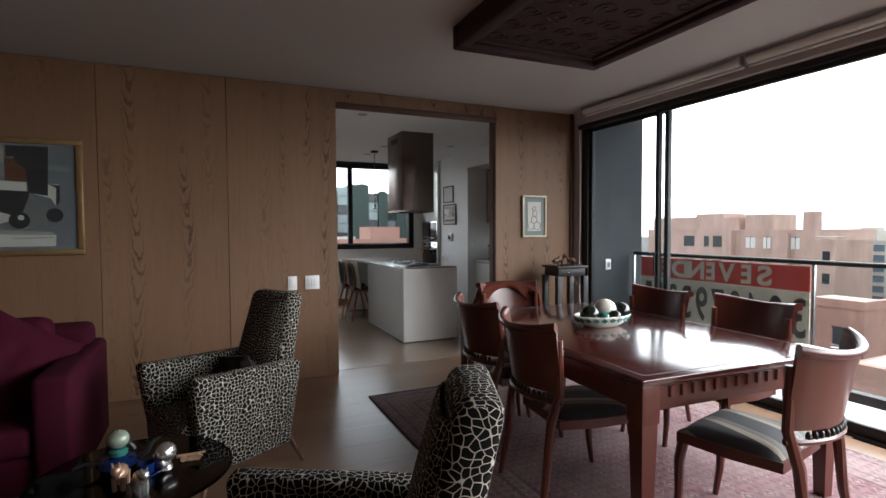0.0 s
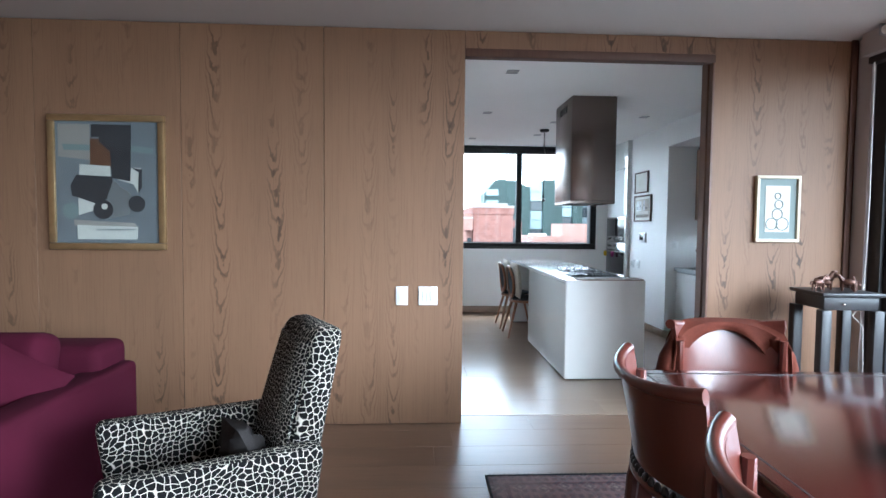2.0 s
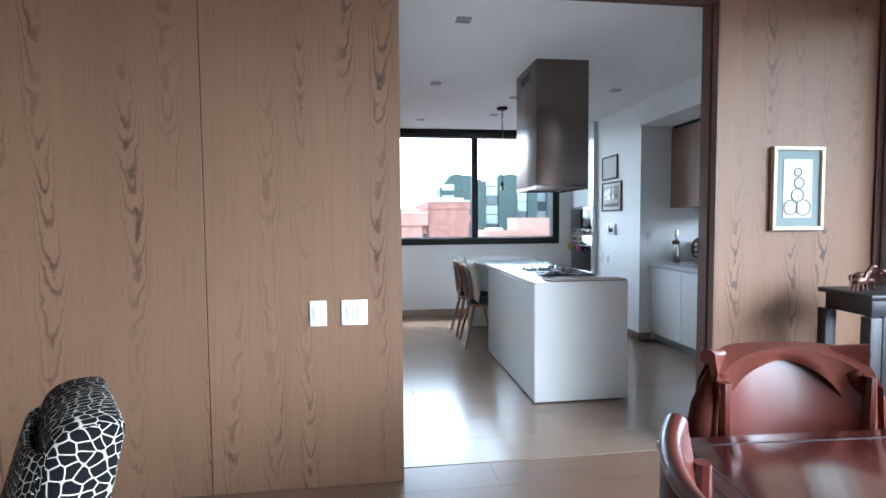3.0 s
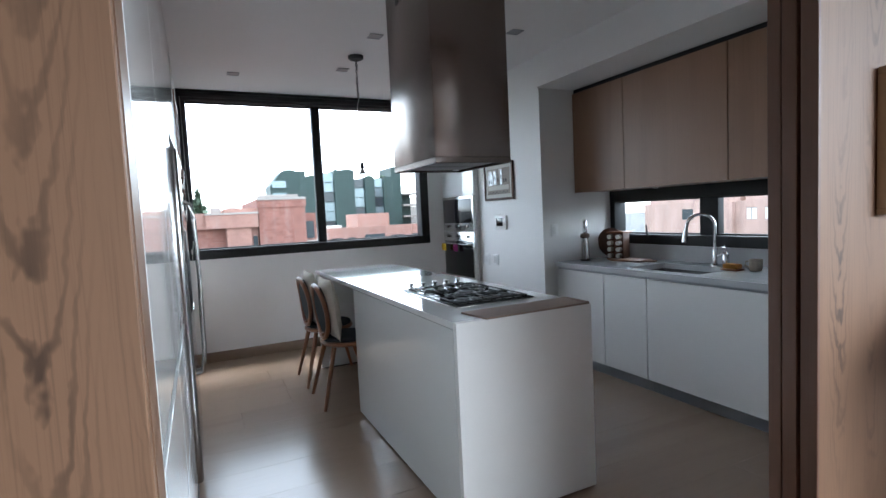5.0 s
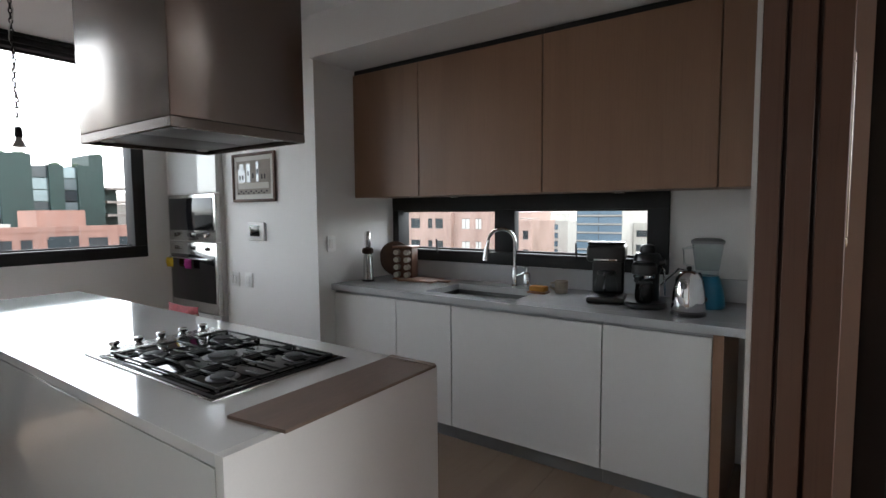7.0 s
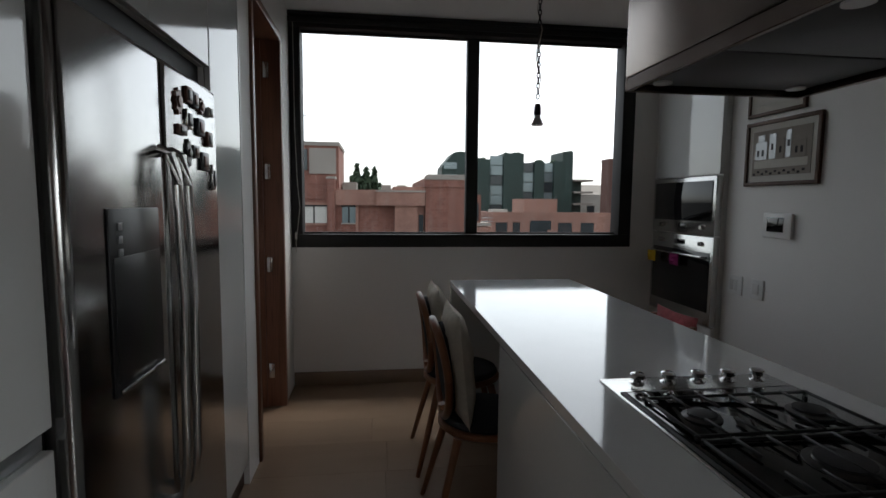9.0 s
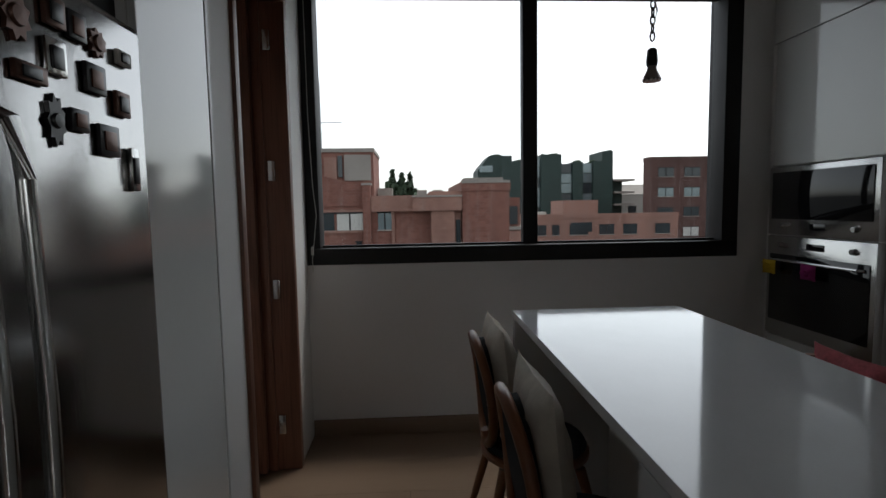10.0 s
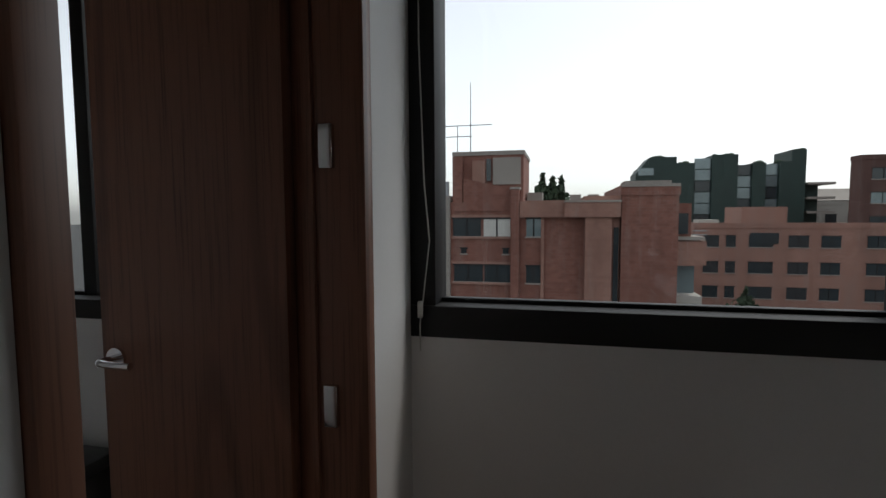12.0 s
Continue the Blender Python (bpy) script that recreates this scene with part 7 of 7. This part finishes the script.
antenna = thing("roof_antenna", "thin metal television antenna on the brick tower", "antenna", pose(-3.45, 37, 4.7))
part("mast", rod(bmesh.new(), (0, 0, 0), (0, 0, 3.9), 0.035, 0.02, 8), GREY_METAL, antenna)
for x0, x1, z in ((-1.5, 1.2, 1.55), (-1.4, 0.1, 0.95)):
    part("crossbar", rod(bmesh.new(), (x0, 0, z), (x1, 0, z), 0.025, seg=8), GREY_METAL, antenna)
part("stub", rod(bmesh.new(), (-0.75, 0, 0.0), (-0.75, 0, 1.55), 0.025, seg=8), GREY_METAL, antenna)

# Middle-distance brick housing
rows = [(z, z + 1.0, [(x, x + w, FW) for x, w in ((14.4, 1.3), (16.3, 0.8), (18.2, 2.0), (21.4, 1.6), (24.0, 1.5), (27.5, 1.6))]) for z in (-1.9, -4.3, -6.6, -9.0)]
h, at = building("brick_housing_row", "salmon brick housing with small dark windows", 13.6, 30, 60, 74, -0.2, BRICK_SALMON, "s", rows)
part("rooftop_room", box(*at((17.8, 61, -0.2), (21.6, 66, 1.75))), BRICK_SALMON, h)
part("window", box(*at((18.3, 59.9, -1.6), (20.6, 60.02, -0.6))), FW, h)
part("roof_tank", box(*at((14.4, 62, -0.1), (16.2, 64, 0.55))), PALE_RENDER, h)

# Dark green glass building
h, at = building("green_clad_offices", "dark green clad office block with glass bays", 12.2, 33, 86, 92, 7.0, GREEN_CLAD, "s", [])
for x0, x1, z in ((11.6, 13.4, 8.9), (13.4, 16.9, 8.9), (16.9, 19.2, 8.0), (21.4, 24.6, 9.0), (26.4, 28.0, 7.8), (29.6, 31.0, 7.9), (31.0, 32.7, 9.4)):
    o = bmesh.new()
    prism(o, [(x0, 0), (x1, 0), (x1, 6), (x0, 6)], -30, z)
    for v in o.verts:
        v.co = Vector((v.co.x - 22.6, v.co.y + 85.0 - 89, v.co.z + 32))
        if v.co.z > 20 and x0 < 12 and abs(v.co.x + 22.6 - x0) < 0.01:
            v.co.z -= 2.2
    part("fin", o, GREEN_CLAD, h)
for x0, x1, zt in ((17.0, 19.4, 7.2), (19.3, 21.4, 8.6), (24.7, 26.4, 7.6), (28.0, 29.6, 7.6)):
    for k in range(7):
        part("glass_bay", box(*at((x0, 85.55, zt - 1.55 * (k + 1) + 0.12), (x1, 85.7, zt - 1.55 * k))), PW if (k + int(x0)) % 3 else FW, h)
rnd = random.Random(7)
for x0, x1, z in ((13.8, 16.9, 8.9), (17.2, 19.0, 8.0), (21.6, 24.4, 9.0), (26.5, 27.8, 7.8), (29.7, 30.9, 7.9), (31.0, 32.7, 9.4)):
    for k in range(int((x1 - x0) * 2.2)):
        c = Vector(at((x0 + rnd.random() * (x1 - x0), 85.3 + rnd.random() * 2, z), (0, 0, 0))[0])
        q = rnd.uniform(0.15, 0.4)
        part("roof_planting", ball(bmesh.new(), c, (q * 1.6, q, q), 6, 4), LEAVES, h)
for z in (7.4, 5.6, 2.6):
    part("corner_window", box(*at((11.9, 84.8, z - 1.0), (13.9, 85.0, z))), PW, h)
for z in (1.0, 2.9, 4.8):
    part("terrace", box(*at((33.0, 85, z), (36.2, 92, z + 0.3))), CONCRETE, h)
    part("terrace_core", box(*at((33.0, 87, z - 1.7), (35.0, 91, z))), GREEN_CLAD, h)
h, at = building("pale_gabled_house", "pale rendered house between taller blocks", 37, 44, 92, 100, 2.2, PALE_RENDER, "s", [(-0.4, 0.8, [(38.2, 39.6, FW), (41, 42.2, FW)]), (-4, -2.6, [(38.2, 39.6, FW), (41, 42.2, FW)])])
rf = bmesh.new()
v = [rf.verts.new(q) for q in ((-3.8, -4, 34.8), (3.8, -4, 34.8), (3.8, 4, 34.8), (-3.8, 4, 34.8), (-3.8, 0, 36.6), (3.8, 0, 36.6))]
for f in ((0, 1, 5, 4), (2, 3, 4, 5), (1, 2, 5), (3, 0, 4), (3, 2, 1, 0)):
    rf.faces.new([v[i] for i in f])
part("gable_roof", rf, CONCRETE, h)

# Dark brick towers
rows = [(z, z + 1.1, [(x, x + 2.0, (FW, PW, FW, BW)[(int(x) + i) % 4]) for x in (32.6, 36.0, 39.0)]) for i, z in enumerate((4.6, 2.1, -0.4, -2.9, -5.4, -7.9))]
building("dark_brick_tower", "dark brown brick apartment tower with rows of windows", 31.6, 41.4, 70, 72, 6.6, BRICK_BROWN, "s", rows)
rows = [(z, z + 1.1, [(x, x + 1.9, (PW, FW, BW)[(int(x) + i) % 3]) for x in (43.2, 46.5, 50.5, 54)]) for i, z in enumerate((8.8, 6.3, 3.8, 1.3, -1.2, -3.7, -6.2))]
h, at = building("tall_brick_tower", "tall dark brown brick tower with a rooftop plant room", 41.6, 58, 69.5, 73, 11.2, BRICK_BROWN, "s", rows)
part("plant_room", box(*at((42.2, 70, 11.2), (45.6, 72.6, 13.0))), BRICK_BROWN, h)
part("aerial", rod(bmesh.new(), (-5.5, 0, 45), (-5.5, 0, 48.5), 0.05, seg=6), GREY_METAL, h)
building("low_brick_annexe", "low brick annexe in front of the towers", 31, 43, 62, 68, -3.4, BRICK_RED, "s", [(-5.2, -4.3, [(33, 35, FW), (38, 40, FW)])])

# Salmon brick blocks and offices to the east
sal = [(z, z + 2.0, [(y, y + w, m) for y, w, m in ((73.9, 2.5, FW), (70.6, 1.1, FW), (67.8, 1.9, FW), (61.1, 1.8, BW), (58.3, 1.3, BW), (53.4, 1.4, BW))]) for z in (-2.3, -7.0, -11.7)]
h, at = building("salmon_apartment_block", "salmon brick apartment block with roof boxes", 90, 108, 51.2, 86, 0.75, BRICK_HAZED, "w", sal, parapet=0.3)
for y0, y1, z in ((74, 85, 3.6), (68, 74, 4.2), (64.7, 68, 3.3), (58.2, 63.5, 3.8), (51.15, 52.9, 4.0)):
    part("roof_box", box(*at((89.9 if y0 < 52 else 90.6, y0, 0.8), (92 if y0 < 52 else 97, y1, z))), BRICK_HAZED, h)
part("bay", box(*at((88.9, 65, -30), (90, 66.8, 0.9))), BRICK_HAZED, h)
part("bay", box(*at((89.2, 54.9, -30), (90, 57.4, 0.5))), BRICK_HAZED, h)
h, at = building("salmon_stepped_block", "paler salmon brick block with a roof terrace", 75, 84, 40.1, 42.7, -0.75, BRICK_HAZED, "w", [(z, z + 1.3, [(40.7, 41.6, FW)]) for z in (-3.2, -6.2, -9.2)])
part("terrace_cover", box(*at((74.8, 40.1, 0.0), (78, 42.4, 0.12))), CONCRETE, h)
h, at = building("salmon_lower_block", "lower salmon brick block with terraces", 34, 40, 16.8, 21.8, -3.4, BRICK_SALMON, "w", [(-5.6, -4.6, [(17.4, 18.4, FW), (20, 21, FW)]), (-8.6, -7.6, [(17.4, 18.4, FW), (20, 21, FW)])])
building("salmon_near_block", "near salmon brick block beside the balcony", 22, 31, 8.0, 12.5, -4.2, BRICK_SALMON, "w", [(-6.4, -5.2, [(8.6, 9.6, FW), (10.6, 11.6, BW)]), (-9.4, -8.2, [(8.6, 9.6, FW), (10.6, 11.6, FW)])])
rows = [(z, z + 0.95, [(46.1, 53.4, BLUE_CURTAIN)]) for z in [-2.6 - 1.7 * k for k in range(9)]]
building("banded_office_block", "pale office block with blue ribbon windows", 100, 116, 44, 53.6, -1.3, PALE_RENDER, "w", rows)
rows = [(z, z + 0.85, [(24.8, 30.9, BLUE_CURTAIN)]) for z in [3.0 - 1.15 * k for k in range(12)]]
building("glass_office_tower", "blue-grey glass office tower with pale bands", 70, 84, 24.7, 31.0, 4.2, PALE_RENDER, "w", rows)
rows = [(z, z + 0.9, [(y, y + 1.2, FW) for y in (53.4, 55.2)]) for z in (-0.9, -2.9, -4.9)]
h, at = building("white_flats", "white stepped block of flats far off", 112, 124, 52.8, 57.4, 0.3, PALE_RENDER, "w", rows)
part("lift_house", box(*at((113, 54, 0.3), (117, 56, 1.3))), PALE_RENDER, h)
building("pale_flats", "low pale block of flats beside the office tower", 75, 88, 20.0, 24.6, -1.0, PALE_RENDER, "w", [(z, z + 0.8, [(20.4, 24.2, FW)]) for z in (-2.4, -4.4)])
for i, (x, y, w, d, z, m) in enumerate(((62, 8, 12, 14, -6, PALE_RENDER), (95, 12, 20, 12, -2, CONCRETE), (140, 62, 20, 24, -2.5, PALE_RENDER), (120, -12, 20, 22, -1, CONCRETE), (70, -16, 14, 18, -5, BRICK_SALMON), (-30, 70, 22, 20, -1, BRICK_RED), (-62, 110, 30, 20, 4, CONCRETE), (64, 120, 26, 20, 3, PALE_RENDER), (-16, 120, 24, 20, 1.5, PALE_RENDER))):
    f = "w" if x > 55 and y < 60 else "s"
    span = range(int(y), int(y + d) - 2, 4) if f == "w" else range(int(x), int(x + w) - 2, 4)
    building("far_apartment_block", "plain far-off block of flats with rows of windows", x, x + w, y, y + d, z, m, f, [(z - 2.4 - 3 * k, z - 1.2 - 3 * k, [(s + 0.6, s + 2.6, FW) for s in span]) for k in range(3)])


def tree(name, label, x, y, ground, height, spread, slim=False, seed=0):
    """A tapered trunk with limbs under a ragged crown of leaf clumps."""
    rnd = random.Random(seed)
    t = thing(name, label, "tree", pose(x, y, ground))
    tr = rod(bmesh.new(), (0, 0, 0), (0.1, 0, height * 0.85), 0.32, 0.06, 10)
    for k in range(7):
        a, z = rnd.uniform(0, 6.28), height * rnd.uniform(0.75, 0.85)
        rod(tr, (0, 0, z), (math.cos(a) * spread * 0.7, math.sin(a) * spread * 0.7, z + rnd.uniform(0.4, 1.4)), 0.09, 0.03, 6)
    part("trunk", tr, BARK, t)
    cr = bmesh.new()
    for k in range(900):
        h = rnd.uniform(0.74, 1.0)
        w = spread * ((1.01 - h) * 4.0 if slim else math.sin(math.pi * min(1, (h - 0.73) * 3.4 + 0.12))) * rnd.uniform(0.25, 1.0)
        a = rnd.uniform(0, 6.28)
        c = Vector((w * math.cos(a), w * math.sin(a), h * height + rnd.uniform(-0.4, 0.4)))
        s = rnd.uniform(0.16, 0.4)
        q = Euler((rnd.uniform(0, 6), rnd.uniform(0, 6), rnd.uniform(0, 6))).to_matrix()
        vs = [cr.verts.new(c + q @ Vector(p)) for p in ((s, 0, 0), (0, s * 0.6, s * 0.2), (-s, 0, 0), (0, -s * 0.6, s * 0.2))]
        cr.faces.new(vs)
    part("crown", cr, LEAVES, t)


tree("garden_tree", "dark bushy tree behind the brick roofs", 0.0, 51, -32, 36.2, 2.6, False, 3)
tree("garden_tree", "dark bushy tree behind the brick roofs", 1.5, 52, -32, 35.9, 2.8, False, 9)
tree("garden_tree", "dark bushy tree behind the brick roofs", 0.8, 51.4, -32, 36.0, 3.0, False, 14)
tree("street_tree", "dense dark street tree below the towers", 34.5, 58, -32, 31.2, 4.2, False, 4)
tree("street_tree", "dense dark street tree below the towers", 39.5, 59, -32, 31.6, 4.6, False, 5)
tree("street_tree", "bushy tree beside the brick housing", 16.5, 55, -32, 26.6, 3.5, False, 6)


# ---- floor boards and deck tiles ----
def boards(parent, x0, x1, y0, y1, width, length, material, seed):
    """Rows of planks along x with staggered ends and fine open joints."""
    rnd = random.Random(seed)
    meshes = {}
    n = max(1, round((y1 - y0) / width))
    w = (y1 - y0) / n
    for r in range(n):
        x = x0 - rnd.uniform(0.2, 0.9) * length
        while x < x1:
            a, e = max(x, x0), min(x + length, x1)
            x += length
            if e - a < 0.05:
                continue
            key = round(e - a, 3)
            if key not in meshes:
                meshes[key] = finished(box((0.0004, 0.0004, -0.0135), (key - 0.0004, w - 0.0004, 0.0), 0.0007, 1), "plank", material)
            piece("plank", meshes[key], parent, a, y0 + r * w, 0.0)


boards(floor_living, -4.6, 3.98, -3.6, 5.445, 0.26, 2.6, FLOOR_OAK, 4)
boards(floor_kitchen, 0.45, 4.83, 5.455, 9.985, 0.32, 2.9, FLOOR_KITCHEN, 8)
tile = finished(box((0.002, 0.002, -0.028), (0.298, 0.298, 0.0), 0.002, 1), "tile", DECK)
for i in range(2):
    for j in range(28):
        piece("tile", tile, balcony_floor, 4.16 + 0.3 * i, -3.4 + 0.3 * j, 0.0)
